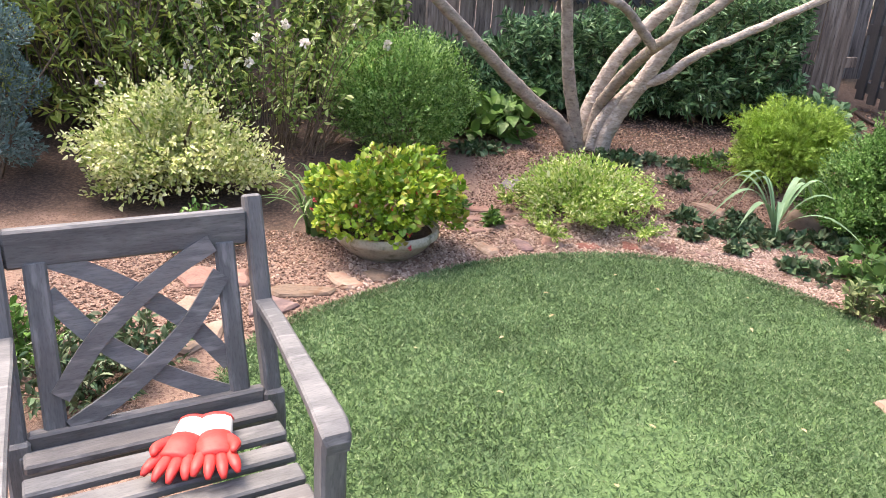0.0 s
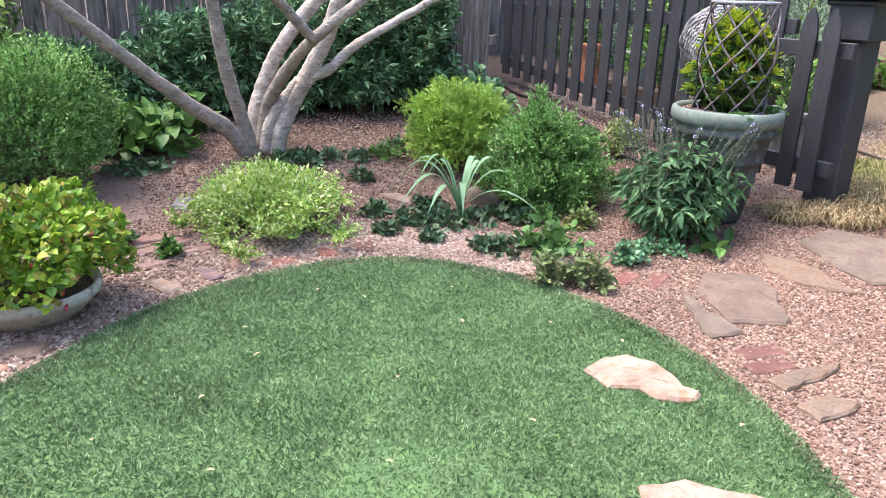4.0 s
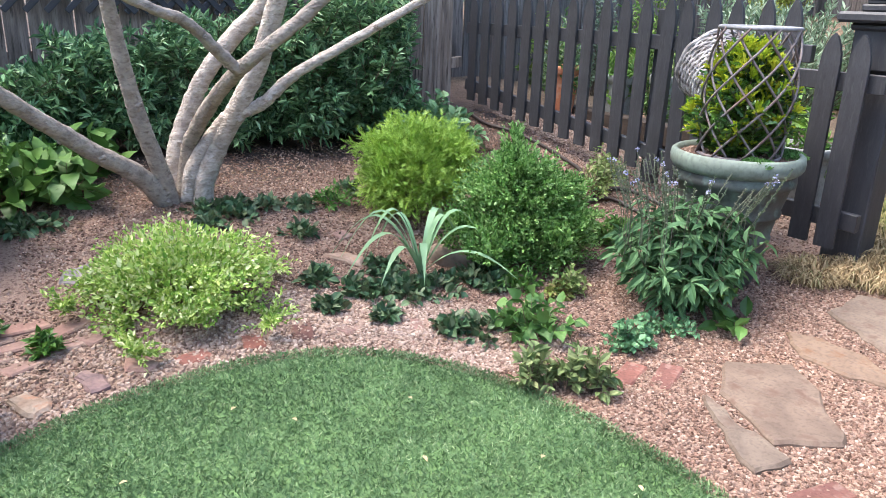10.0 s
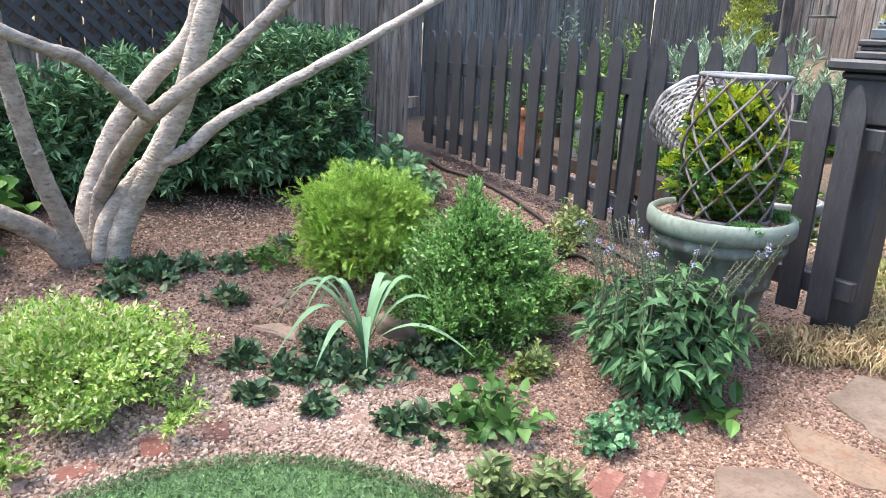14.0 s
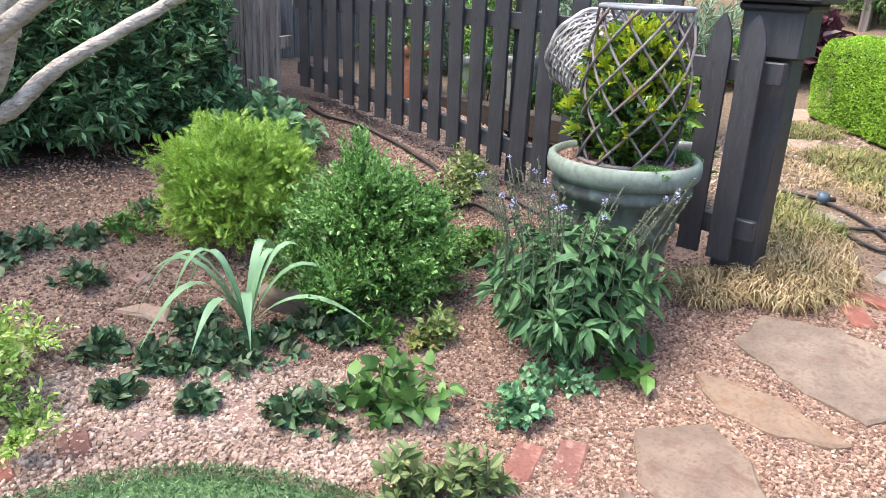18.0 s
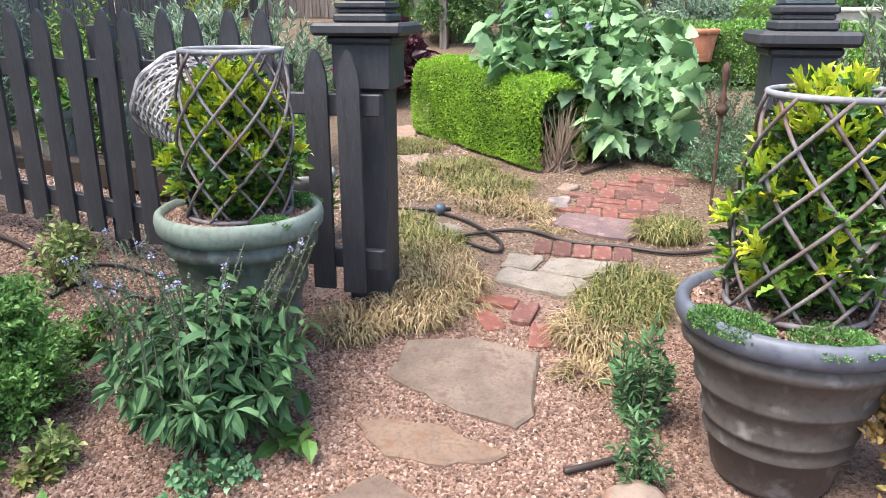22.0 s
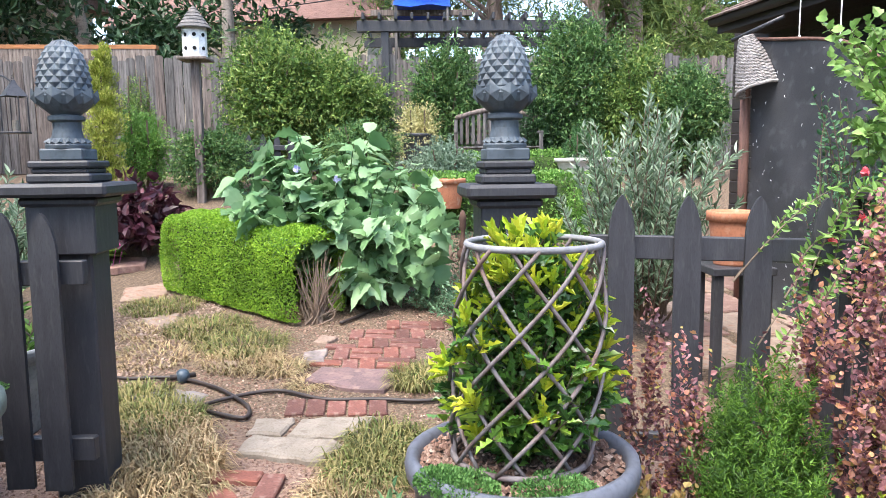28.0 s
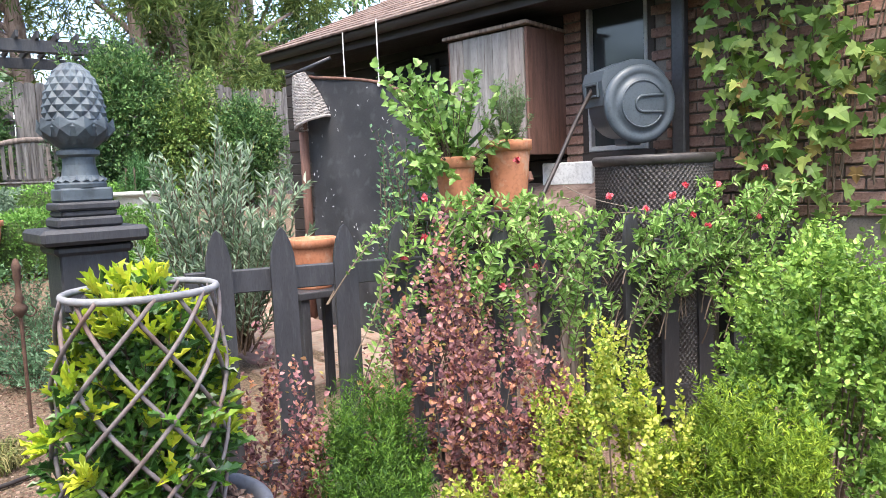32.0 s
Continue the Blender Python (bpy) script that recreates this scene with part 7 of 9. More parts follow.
FAR_SHRUBS_REST = (
    ('boxwood', 'clipped round boxwood in a white bowl', YEW, (11.1, 0.07, 1.61), (0.3, 0.3, 0.24), 2600, 0.035),
    ('flowering_shrub', 'cream-yellow variegated shrub in a dark pot', FAR_CREAM, (12.2, 2.17, 2.0), (0.3, 0.33, 0.27), 2200, 0.05),
    ('ivy', 'green ivy over the far fence corner', FAR_DARK, (14.49, 6.5, 2.72), (0.25, 0.29, 0.53), 1500, 0.08),
    ('topiary', 'small round yellow-green topiary by the far fence', FAR_OLIVE, (12.96, 6.35, 2.61), (0.25, 0.29, 0.2), 1500, 0.05),
    ('leafy_plant', 'fresh green leafy shrub by the far fence', FAR_FRESH, (11.45, 5.72, 1.86), (0.4, 0.35, 0.26), 2400, 0.05),
    ('border_plants', 'grey-green border plants behind the low hedge', FAR_SAGE, (10.72, 1.83, 1.45), (0.5, 0.48, 0.18), 2400, 0.06),
    ('border_plants', 'mixed green border plants by the far picket fence', FAR_GREEN, (11.21, 4.77, 1.67), (0.5, 0.65, 0.22), 2600, 0.06),
    ('border_plants', 'mixed green border plants behind the large-leaved bush', FAR_GREEN, (11.59, 2.93, 1.77), (0.5, 0.6, 0.21), 2200, 0.06),
    ('border_plants', 'low leafy border under the olive', FAR_FRESH, (8.53, 0.47, 1.05), (0.4, 0.42, 0.16), 1800, 0.05),
)
for name, label, mat, c, radii, n, size in FAR_SHRUBS_FIRST + FAR_SHRUBS_REST:
    g = float(ground_z(c[0], c[1]))
    t = thing(name, label, "shrub", (c[0], c[1], g))
    rng = np.random.default_rng(int(c[0] * 100 + c[1] * 10) % 9999)
    b, st = Build(), Build()
    top = c[2] - g + radii[2]
    n, size = n * 2, size * 0.66
    half = max(radii[2], top * 0.54)
    bushy(None, b, rng, n // 11, (0, 0, top - half), (radii[0], radii[1], half), 11, size, "fold", 0.4, 0.55, 34, 0.5, 0.0, -0.95, 0.9)
    if n > 3000:
        bushy(None, b, rng, n // 36, (0, 0, top - half * 0.9), (radii[0] * 1.15, radii[1] * 1.3, half * 1.12), 24, size, "fold", 0.4, 0.7, 20, 0.5, 0.0, -0.6, 0.8)
    mound(b, rng, n // 2, (0, 0, top - half), (radii[0] * 0.85, radii[1] * 0.85, half * 0.9), size * 1.2, "fold", 0.5, 0.3, 34, 0.5, 0.2, -0.95, 0.9)
    for k in range(5):
        q = 1.257 * k
        tube(st, curve_points([(0.04 * math.cos(q), 0.04 * math.sin(q), -0.02), (0.15 * math.cos(q), 0.15 * math.sin(q), (c[2] - g) * 0.5), (radii[0] * 0.5 * math.cos(q), radii[1] * 0.5 * math.sin(q), c[2] - g + radii[2] * 0.3)], 4), np.linspace(0.03, 0.01, 9), 6)
    part("branchwork", st, TWIG, t)["kind"] = "stuff"
    part("foliage", b, mat, t)

# column conifer
def column_conifer(label, at, high, seed):
    t = plant("golden_conifer", label, at, "conifer")
    b, st, rng = Build(), Build(), np.random.default_rng(seed)
    for k in range(14):
        z = (0.1 + 0.13 * k) * high / 1.9
        r = 0.33 * (1 - (k / 15) ** 2) + 0.03
        mound(b, rng, 1100, (rng.normal() * 0.05, rng.normal() * 0.05, z), (r, r, 0.17), 0.038, "small", 0.4, 0.5, 12, 0.5, 0.8, -1)
    tube(st, [(0, 0, -0.02), (0, 0, high * 0.9)], [0.03, 0.01], 6)
    part("trunk", st, TWIG, t)
    part("foliage", b, GOLD_CON, t)


column_conifer("narrow golden-green column conifer by the far fence", (10.9, 6.0), 1.9, 81)
column_conifer("loose golden conifer behind the olive bushes", (9.3, 7.05), 2.5, 82)


def pot(name, label, at, r, h, mat, rim=0.03, group="", band=True):
    """A flared flower pot with a thick rim and soil."""
    t = thing(name, label, "flower pot", at, 0, group)
    b = Build()
    lathe(b, [(0, 0), (r * 0.68, 0), (r * 0.7, 0.01), (r * 0.9, h - rim * 1.6)], 28)
    part("pot_body", b, mat, t, smooth=True)
    b = Build()
    lathe(b, [(r * 0.9, h - rim * 1.8), (r * 0.99, h - rim * 1.7), (r, h - rim * 0.3), (r * 0.98, h), (r * 0.9, h), (r * 0.87, h - rim), (r * 0.86, h - rim * 1.6)], 28)
    part("rim", b, mat, t, smooth=True)
    b = Build()
    lathe(b, [(r * 0.88, h - rim), (0, h - rim * 0.8)], 20)
    part("soil", b, SOIL, t)
    return t


def on_ground(x, y, dz=0.0):
    return (x, y, float(ground_z(x, y)) + dz)


WHITE_POT = surface("chalky_white_bowl", [(0.55, 0.53, 0.48), (0.7, 0.68, 0.63)], 8, 0.8, 60, 0.3)
DARK_POT = surface("dark_glazed_pot", [(0.03, 0.03, 0.035), (0.06, 0.06, 0.065)], 8, 0.4, 60, 0.2)
GREY_POT = surface("weathered_grey_pot", [(0.16, 0.17, 0.17), (0.27, 0.28, 0.27)], 8, 0.7, 60, 0.3)
pot("bowl_planter", "chalky white bowl holding the clipped boxwood", (11.13, 0.05, 1.1), 0.4, 0.3, WHITE_POT)
pot("flower_pot", "dark pot holding the cream variegated shrub", on_ground(12.16, 2.18), 0.24, 0.62, DARK_POT)
pot("flower_pot", "terracotta pot among the far beds", on_ground(9.67, 1.83, 0.3), 0.2, 0.32, TERRACOTTA)
pot("flower_pot", "ribbed terracotta pot standing behind the picket fence", (5.6, 0.4, 0.8), 0.145, 0.29, TERRACOTTA)
ps = thing("plant_stand", "dark timber stand under the terracotta pot", "plant stand", on_ground(5.6, 0.4))
zt = 0.8 - float(ground_z(5.6, 0.4))
part("top", Build().box((0, 0, zt - 0.02), (0.34, 0.34, 0.04)), FENCE_PAINT, ps)
for x in (-0.13, 0.13):
    for y in (-0.13, 0.13):
        part("leg", Build().box((x, y, zt / 2 - 0.03), (0.05, 0.05, zt - 0.02)), FENCE_PAINT, ps)
for k, (x, y, r, h, mat, lab) in enumerate(((5.3, 6.46, 0.14, 0.4, TERRACOTTA, "square-shouldered terracotta pot behind the fence"), (5.5, 6.0, 0.14, 0.42, GREY_POT, "weathered grey pot behind the fence"), (5.6, 5.6, 0.13, 0.5, GREY_POT, "tall grey tub behind the fence"), (5.15, 4.1, 0.2, 0.42, GREY_POT, "grey pot in a wire stand behind the gate post"))):
    pot("flower_pot", lab, on_ground(x, y), r, h, mat, 0.04, "pots behind the fence")
    leafy_clump("potted_plant", "leafy green plant growing in a pot behind the fence", (x, y), FAR_FRESH if k % 2 else FAR_GREEN, 36, 12, 0.2, 0.8, 0.06, "fold", 0.45, 350 + k, "plant", 0.5, "potted plants")
b = Build().box((0, 0, 0.07), (1.9, 0.14, 0.16), ch=0.01)
tagged(part("timber_edging", b, surface("dark_sleeper", [(0.02, 0.014, 0.01), (0.05, 0.035, 0.028)], 5, 0.8, 40, 0.5, stretch=(1, 8, 8)), m=pose(5.35, 5.5, float(ground_z(5.35, 5.5)) + 0.02, 0, 0, 86)), "dark timber sleeper edging the raised bed", "timber edging")
for k, (x, y, h) in enumerate(((5.75, 5.25, 0.85), (5.9, 6.2, 1.0), (5.6, 6.8, 0.8), (7.1, 7.3, 1.2), (6.0, 7.5, 0.9), (6.9, 7.6, 1.35), (7.4, 6.3, 0.9), (7.6, 7.4, 1.3), (8.0, 6.6, 1.1))):
    leafy_clump("upright_shrub", "upright fresh green shrub behind the picket fence", (x, y), (FAR_FRESH, FAR_OLIVE, FAR_SAGE)[k % 3], 70, 16, 0.28, h, 0.06, "fold", 0.4, 360 + k, "shrub", 0.2, "shrubs behind the fence")


# ---- far fences, pergola, birdhouse, bench and neighbours ----
board_fence("board_fence", "grey weathered board fence along the far side of the garden", (13.9, 10.0), (14.2, -6.0), 1.8, GREY_WOOD, seed=5)
board_fence("board_fence", "grey weathered board fence along one side of the far garden", (4.6, 7.75), (13.9, 9.3), 1.9, GREY_WOOD, seed=6)
ORANGE_TRIM = surface("orange_brown_fascia", [(0.3, 0.12, 0.04), (0.42, 0.19, 0.08)], 6, 0.7, 50, 0.3, stretch=(1, 8, 8))
nb = thing("neighbour_deck", "neighbour's dark boarded deck edge with an orange-brown rail", "deck", (14.42, 9.40, 0.18), 93.2)
part("fascia", Build().box((0, 0.0, 2.98), (5.59, 0.1, 0.3)), OLD_WOOD, nb)
part("rail", Build().box((0, -0.02, 3.16), (5.64, 0.16, 0.07)), ORANGE_TRIM, nb)
part("skirt", Build().box((0, 0.1, 1.75), (5.59, 0.05, 2.2)), OLD_WOOD, nb)
t = thing("picket_fence", "low black picket fence at the back of the far bed", "fence", on_ground(12.05, 4.5), 97)
me = picket_mesh(0.62, 0.09)
me.materials.append(FENCE_PAINT)
for k in range(9):
    ob = part("picket", me, FENCE_PAINT, t)
    ob.matrix_basis = pose(-0.75 + 0.19 * k, 0, 0.02, 0, 0, 90)
for z in (0.15, 0.45):
    part("rail", Build().box((0, 0.03, z), (1.8, 0.03, 0.07)), FENCE_PAINT, t)

# birdhouse
t = thing("birdhouse", "white round birdhouse with a shingled cone roof on a wooden pole", "birdhouse", on_ground(10.95, 4.86))
z0 = 2.63 - float(ground_z(10.95, 4.86))
part("pole", Build().box((0, 0, z0 / 2 - 0.1), (0.1, 0.1, z0 + 0.2), ch=0.008), GREY_WOOD, t)
part("platform", Build().box((0, 0, z0 + 0.01), (0.36, 0.36, 0.03)), OLD_WOOD, t)
WHITE_PAINT = surface("white_paint", [(0.68, 0.68, 0.66), (0.82, 0.82, 0.8)], 8, 0.6, 60, 0.2, stain=(0.5, 0.5, 0.48))
b = Build()
lathe(b, [(0, z0 + 0.02), (0.145, z0 + 0.02), (0.145, z0 + 0.4), (0, z0 + 0.4)], 10)
part("body", b, WHITE_PAINT, t)
SHINGLE = surface("grey_shingle", [(0.09, 0.085, 0.08), (0.18, 0.17, 0.165)], 12, 0.9, 60, 0.5, each=0.2)
for k in range(6):
    r, z = 0.205 - 0.032 * k, z0 + 0.37 + 0.045 * k
    b = Build()
    lathe(b, [(r, z), (r + 0.004, z + 0.012), (r - 0.05, z + 0.07), (max(0.004, r - 0.08), z + 0.07)], 20)
    part("shingle_course", b, SHINGLE, t)
b = Build()
tube(b, [(0, 0, z0 + 0.62), (0, 0, z0 + 0.72)], [0.015, 0.004], 8)
part("spire", b, RUST, t)
# near-black colour for solid discs that stand in for the shade inside holes
HOLE_SHADE = surface("painted_hole_shade", [(0.004, 0.004, 0.004), (0.008, 0.008, 0.008)], 5, 0.9)
for z in (0.13, 0.29):
    for q in (2.6, 3.4, 4.2):
        b = Build()
        lathe(b, [(0, 0), (0.022, 0), (0.024, 0.006), (0, 0.006)], 12)
        part("entrance", b, HOLE_SHADE, t, m=Matrix.Translation((0.14 * math.cos(q), 0.14 * math.sin(q), z0 + z)) @ Euler((0, math.pi / 2, q)).to_matrix().to_4x4())

# pergola with a blue tarpaulin behind
pg = thing("pergola", "dark timber pergola with notched rafters", "pergola", (14.0, 1.2, float(ground_z(14.0, 1.2))), 90.5)
zb = 3.55 - float(ground_z(14.0, 1.2))
for x in (1.5, -1.6):
    for y in (0, -1.6):
        part("post", Build().box((x, y, zb / 2 - 0.1), (0.12, 0.12, zb + 0.2)), FENCE_PAINT, pg)
for y in (-0.07, 0.07):
    part("beam", Build().box((0, y, zb), (3.9, 0.04, 0.17)), FENCE_PAINT, pg)
part("beam", Build().box((0, -1.6, zb), (3.9, 0.05, 0.17)), FENCE_PAINT, pg)
for k in range(15):
    part("rafter", Build().box((-1.8 + 0.26 * k, -0.8, zb + 0.13), (0.04, 2.1, 0.1)), FENCE_PAINT, pg)
part("upper_rail", Build().box((0.9, -1.2, zb + 0.45), (1.8, 0.05, 0.1)), OLD_WOOD, pg)
BLUE_TARP = surface("blue_tarpaulin", [(0.01, 0.05, 0.4), (0.02, 0.1, 0.6)], 3, 0.45, 20, 0.4, 0.02)
b = Build()
sheet(b, np.linspace(-0.7, 0.7, 15), np.linspace(-0.5, 0.5, 11), lambda x, y: 0.25 * (1 - np.abs(x) / 0.7) + 0.02 * np.sin(9 * y + 5 * x))
ob = tagged(part("tarpaulin", b, BLUE_TARP, smooth=True, m=pose(15.5, 2.1, 4.05)), "bright blue tarpaulin canopy beyond the pergola", "tarpaulin")
for x, y in ((-0.65, -0.45), (-0.65, 0.45), (0.65, -0.45), (0.65, 0.45)):
    part("pole", Build().box((x, y, -1.45), (0.05, 0.05, 2.9)), GREY_WOOD, ob)


def slat_bench(at, rz):
    t = thing("garden_bench", "grey weathered slatted bench with an arched back", "bench", at, rz)
    for x in (-0.58, 0.58):
        part("back_leg", Build().box((x, 0.0, 0.4), (0.05, 0.05, 0.82)), GREY_WOOD, t)
        part("front_leg", Build().box((x, -0.48, 0.3), (0.05, 0.05, 0.6)), GREY_WOOD, t)
        part("armrest", Build().box((x, -0.24, 0.61), (0.06, 0.54, 0.03)), GREY_WOOD, t)
    for k in range(5):
        part("seat_slat", Build().box((0, -0.44 + 0.1 * k, 0.41), (1.16, 0.08, 0.02)), GREY_WOOD, t)
    b = Build()
    xs = np.linspace(-0.58, 0.58, 13)
    tube(b, [(x, 0.0, 0.82 + 0.13 * math.cos(x / 0.58 * 1.5)) for x in xs], 0.035, 8)
    part("top_rail", b, GREY_WOOD, t, smooth=True)
    for k in range(13):
        x = -0.5 + k / 12
        top = 0.8 + 0.13 * math.cos(x / 0.58 * 1.5)
        part("back_slat", Build().box((x, 0.0, (0.46 + top) / 2), (0.045, 0.016, top - 0.46)), GREY_WOOD, t)
    return t


slat_bench(on_ground(12.3, 1.05), 268)


# lanterns
def lantern(label, at, s=1.0):
    t = thing("lantern", label, "lantern", at)
    part("base", Build().box((0, 0, 0.01), (0.14 * s, 0.14 * s, 0.02)), DARK_POT, t)
    for x in (-1, 1):
        for y in (-1, 1):
            part("bar", Build().box((0.06 * s * x, 0.06 * s * y, 0.13 * s), (0.012, 0.012, 0.24 * s)), DARK_POT, t)
    b = Build()
    lathe(b, [(0.1 * s, 0.25 * s), (0.09 * s, 0.26 * s), (0.03 * s, 0.33 * s), (0.015 * s, 0.36 * s), (0, 0.36 * s)], 4)
    part("roof", b, DARK_POT, t)
    b = Build()
    lathe(b, [(0, 0.02), (0.022 * s, 0.02), (0.022 * s, 0.09 * s), (0, 0.09 * s)], 12)
    part("candle", b, CONCRETE, t)
    b = Build()
    tube(b, [(0.02 * math.cos(q), 0, 0.38 * s + 0.02 * math.sin(q)) for q in np.linspace(0, 6.283, 13)], 0.004, 5)
    part("ring", b, DARK_POT, t)
    return t


lantern("small black lantern hung on the far fence with a pale candle", (14.0, 1.15, 2.2), 1.1)
hook = thing("shepherd_hook", "black iron shepherd's hook with scrolls by the far fence", "garden hook", on_ground(9.4, 6.5))
b = Build()
tube(b, curve_points([(0, 0, -0.02), (0, 0, 1.0), (0, 0.0, 1.6), (0.0, -0.12, 1.78), (0.0, -0.25, 1.7), (0.0, -0.25, 1.6)], 6), 0.009, 6)
part("pole", b, DARK_POT, hook)
b = Build()
tube(b, curve_points([(0, 0, 1.5), (0, 0.12, 1.6), (0, 0.16, 1.7), (0, 0.08, 1.74), (0, 0.05, 1.66)], 5), 0.007, 6)
part("scroll", b, DARK_POT, hook)
lantern("black candle lantern hanging from the shepherd's hook", (9.4, 6.25, 1.42 + float(ground_z(9.4, 6.5)) - 0.22), 1.5)

# neighbouring house and tall trees
CREAM_WALL = surface("cream_render", [(0.52, 0.45, 0.33), (0.62, 0.54, 0.41)], 2, 0.9, 40, 0.2)
ROOF_TILE = surface("red_brown_tile", [(0.13, 0.07, 0.055), (0.24, 0.14, 0.115)], 5, 0.9, 30, 0.7, 0.02, (1, 6, 6))
GLASS, gnt, gb = material("dark_window_glass", 0.08, 0.0, 0.6)
gn = tex(gnt, "ShaderNodeTexNoise", 2.0)
gnt.links.new(ramp(gnt, gn.outputs[0], [(0.012, 0.016, 0.018), (0.04, 0.05, 0.055)]), gb.inputs["Base Color"])


def far_house(label, at, rz, w, d, h, rise):
    t = thing("house", label, "house", at, rz)
    part("wall", Build().box((0, 0, h / 2), (w, d, h)), CREAM_WALL, t)
    b = Build()
    e = 0.4
    b.add([(-w / 2 - e, -d / 2 - e, h - 0.15), (w / 2 + e, -d / 2 - e, h - 0.15), (w / 2 + e, d / 2 + e, h - 0.15), (-w / 2 - e, d / 2 + e, h - 0.15), (-w / 2 - e, 0, h + rise), (w / 2 + e, 0, h + rise)], [(0, 1, 5, 4), (2, 3, 4, 5), (1, 2, 5), (3, 0, 4), (3, 2, 1, 0)])
    part("roof", b, ROOF_TILE, t)
    for k in range(3):
        x = -w / 3 + k * w / 3
        win = part("window", Build().box((x, -d / 2 - 0.01, h * 0.6), (0.9, 0.06, 1.1)), WHITE_PAINT, t)
        part("pane", Build().box((x, -d / 2 - 0.045, h * 0.6), (0.78, 0.02, 0.98)), GLASS, win)
    return t


far_house("cream rendered neighbouring house with a red-brown tiled roof", (25.0, 6.6, 0.5), -100, 7.0, 5.0, 4.8, 2.4)
far_house("neighbouring house with a grey-brown shingle roof behind the trees", (20.5, -5.5, 0.5), -85, 6.0, 5.0, 3.4, 1.3)
far_house("white and grey neighbouring house behind the deck", (19.0, 14.0, 0.5), -120, 7.0, 5.0, 4.5, 2.2)


def tall_tree(label, at, h, r, mat, bark, seed, n=5200, lean=(0, 0), size=0.16, shape="small", slim=0.4, bare=0.35):
    rng = np.random.default_rng(seed)
    t = thing("tree", label, "tree", at)
    b = Build()
    line = curve_points([(0, 0, -0.1), (lean[0] * 0.3, lean[1] * 0.3, h * 0.3), (lean[0], lean[1], h * 0.6), (lean[0] * 1.1, lean[1] * 1.1, h * 0.95)], 6)
    tube(b, line, np.linspace(0.05 * h**0.7, 0.02, len(line)), 10)
    part("trunk", b, bark, t, smooth=True)
    crown = Build()
    for k in range(11):
        q, u = rng.random() * 6.283, rng.random()
        z = h * (bare + (1 - bare) * u)
        rr = r * (0.35 + 0.5 * rng.random())
        c = np.array([math.cos(q) * r * 0.6 + lean[0], math.sin(q) * r * 0.6 + lean[1], z])
        lb = Build()
        tube(lb, curve_points([np.array([lean[0] * 0.8, lean[1] * 0.8, z * 0.75]), (c + [lean[0], lean[1], z * 0.8]) / 2, c], 4), np.linspace(0.06, 0.015, 9), 6)
        part("limb", lb, bark, t)
        mound(crown, rng, n // 11, c, (rr, rr, rr * 0.7), size, shape, slim, 0.5, 16, 0.8, 0.0, -1, 1.0)
    part("crown", crown, mat, t)
    return t


PINE = leafy("soft_pine_needle", [(0.07, 0.12, 0.03), (0.16, 0.23, 0.06), (0.28, 0.33, 0.1)], 0.6, 0.25)
DARK_TREE = leafy("dark_magnolia_leaf", [(0.018, 0.045, 0.018), (0.045, 0.095, 0.038), (0.09, 0.16, 0.07)], 0.4, 0.12)
RED_BARK = surface("pinkish_conifer_bark", [(0.2, 0.14, 0.11), (0.38, 0.29, 0.24)], 3, 0.9, 14, 0.9, 0.03, (6, 6, 0.8), (0.1, 0.07, 0.055))
TALL_TREES_FIRST = (
    ((15.9, -1.3, 1.2), 9, 2.0, PINE, RED_BARK, 1, (0.1, 0.3)),
    ((16.0, -1.95, 1.2), 9.5, 2.0, PINE, RED_BARK, 2, (0.0, 0.1)),
    ((16.3, -2.6, 1.2), 8.5, 2.2, PINE, RED_BARK, 3, (0.1, -0.9)),
    ((17.0, 0.5, 1.2), 9, 2.6, PINE, RED_BARK, 4, (0.1, 0.3)),
    ((17.0, 6.0, 1.2), 7.5, 2.4, DARK_TREE, BROWN_BARK, 5, (0, 0)),
    ((16.5, 8.5, 1.2), 7.5, 2.4, DARK_TREE, BROWN_BARK, 6, (0.2, 0.5)),
    ((18.0, 11.2, 1.2), 8, 2.6, DARK_TREE, BROWN_BARK, 7, (0, 0.8)),
)
TALL_TREES_REST = (
    ((19.0, -4.5, 1.2), 8, 2.5, FAR_GREEN, BROWN_BARK, 8, (0, 0)),
    ((22.0, -9.0, 1.2), 9, 3.2, FAR_GREEN, BROWN_BARK, 9, (0, 0)),
    ((21.0, 2.8, 1.2), 8, 2.6, FAR_GREEN, BROWN_BARK, 10, (0, 0)),
    ((12.0, 12.5, 0.9), 7, 2.5, FAR_GREEN, BROWN_BARK, 11, (0, 0)),
    ((6.0, 11.0, 0.6), 7, 2.6, DARK_TREE, BROWN_BARK, 12, (0, 0)),
    ((1.0, 10.0, 0.6), 6.5, 2.4, DARK_TREE, BROWN_BARK, 13, (0, 0)),
    ((-4.5, 9.5, 0.6), 6.5, 2.6, FAR_GREEN, BROWN_BARK, 14, (0, 0)),
)
for at, h, r, mat, bark, seed, lean in TALL_TREES_FIRST + TALL_TREES_REST:
    tall_tree("tall soft-needled conifer with pinkish bark behind the fence" if mat is PINE else "tall broad green tree beyond the garden fence", at, h, r, mat, bark, seed, 16000 if mat is PINE else 8000 if mat is not FAR_GREEN else 3600, lean, 0.2 if mat is PINE else 0.2, "small", 0.12 if mat is PINE else 0.45, 0.24 if mat is PINE else 0.22)
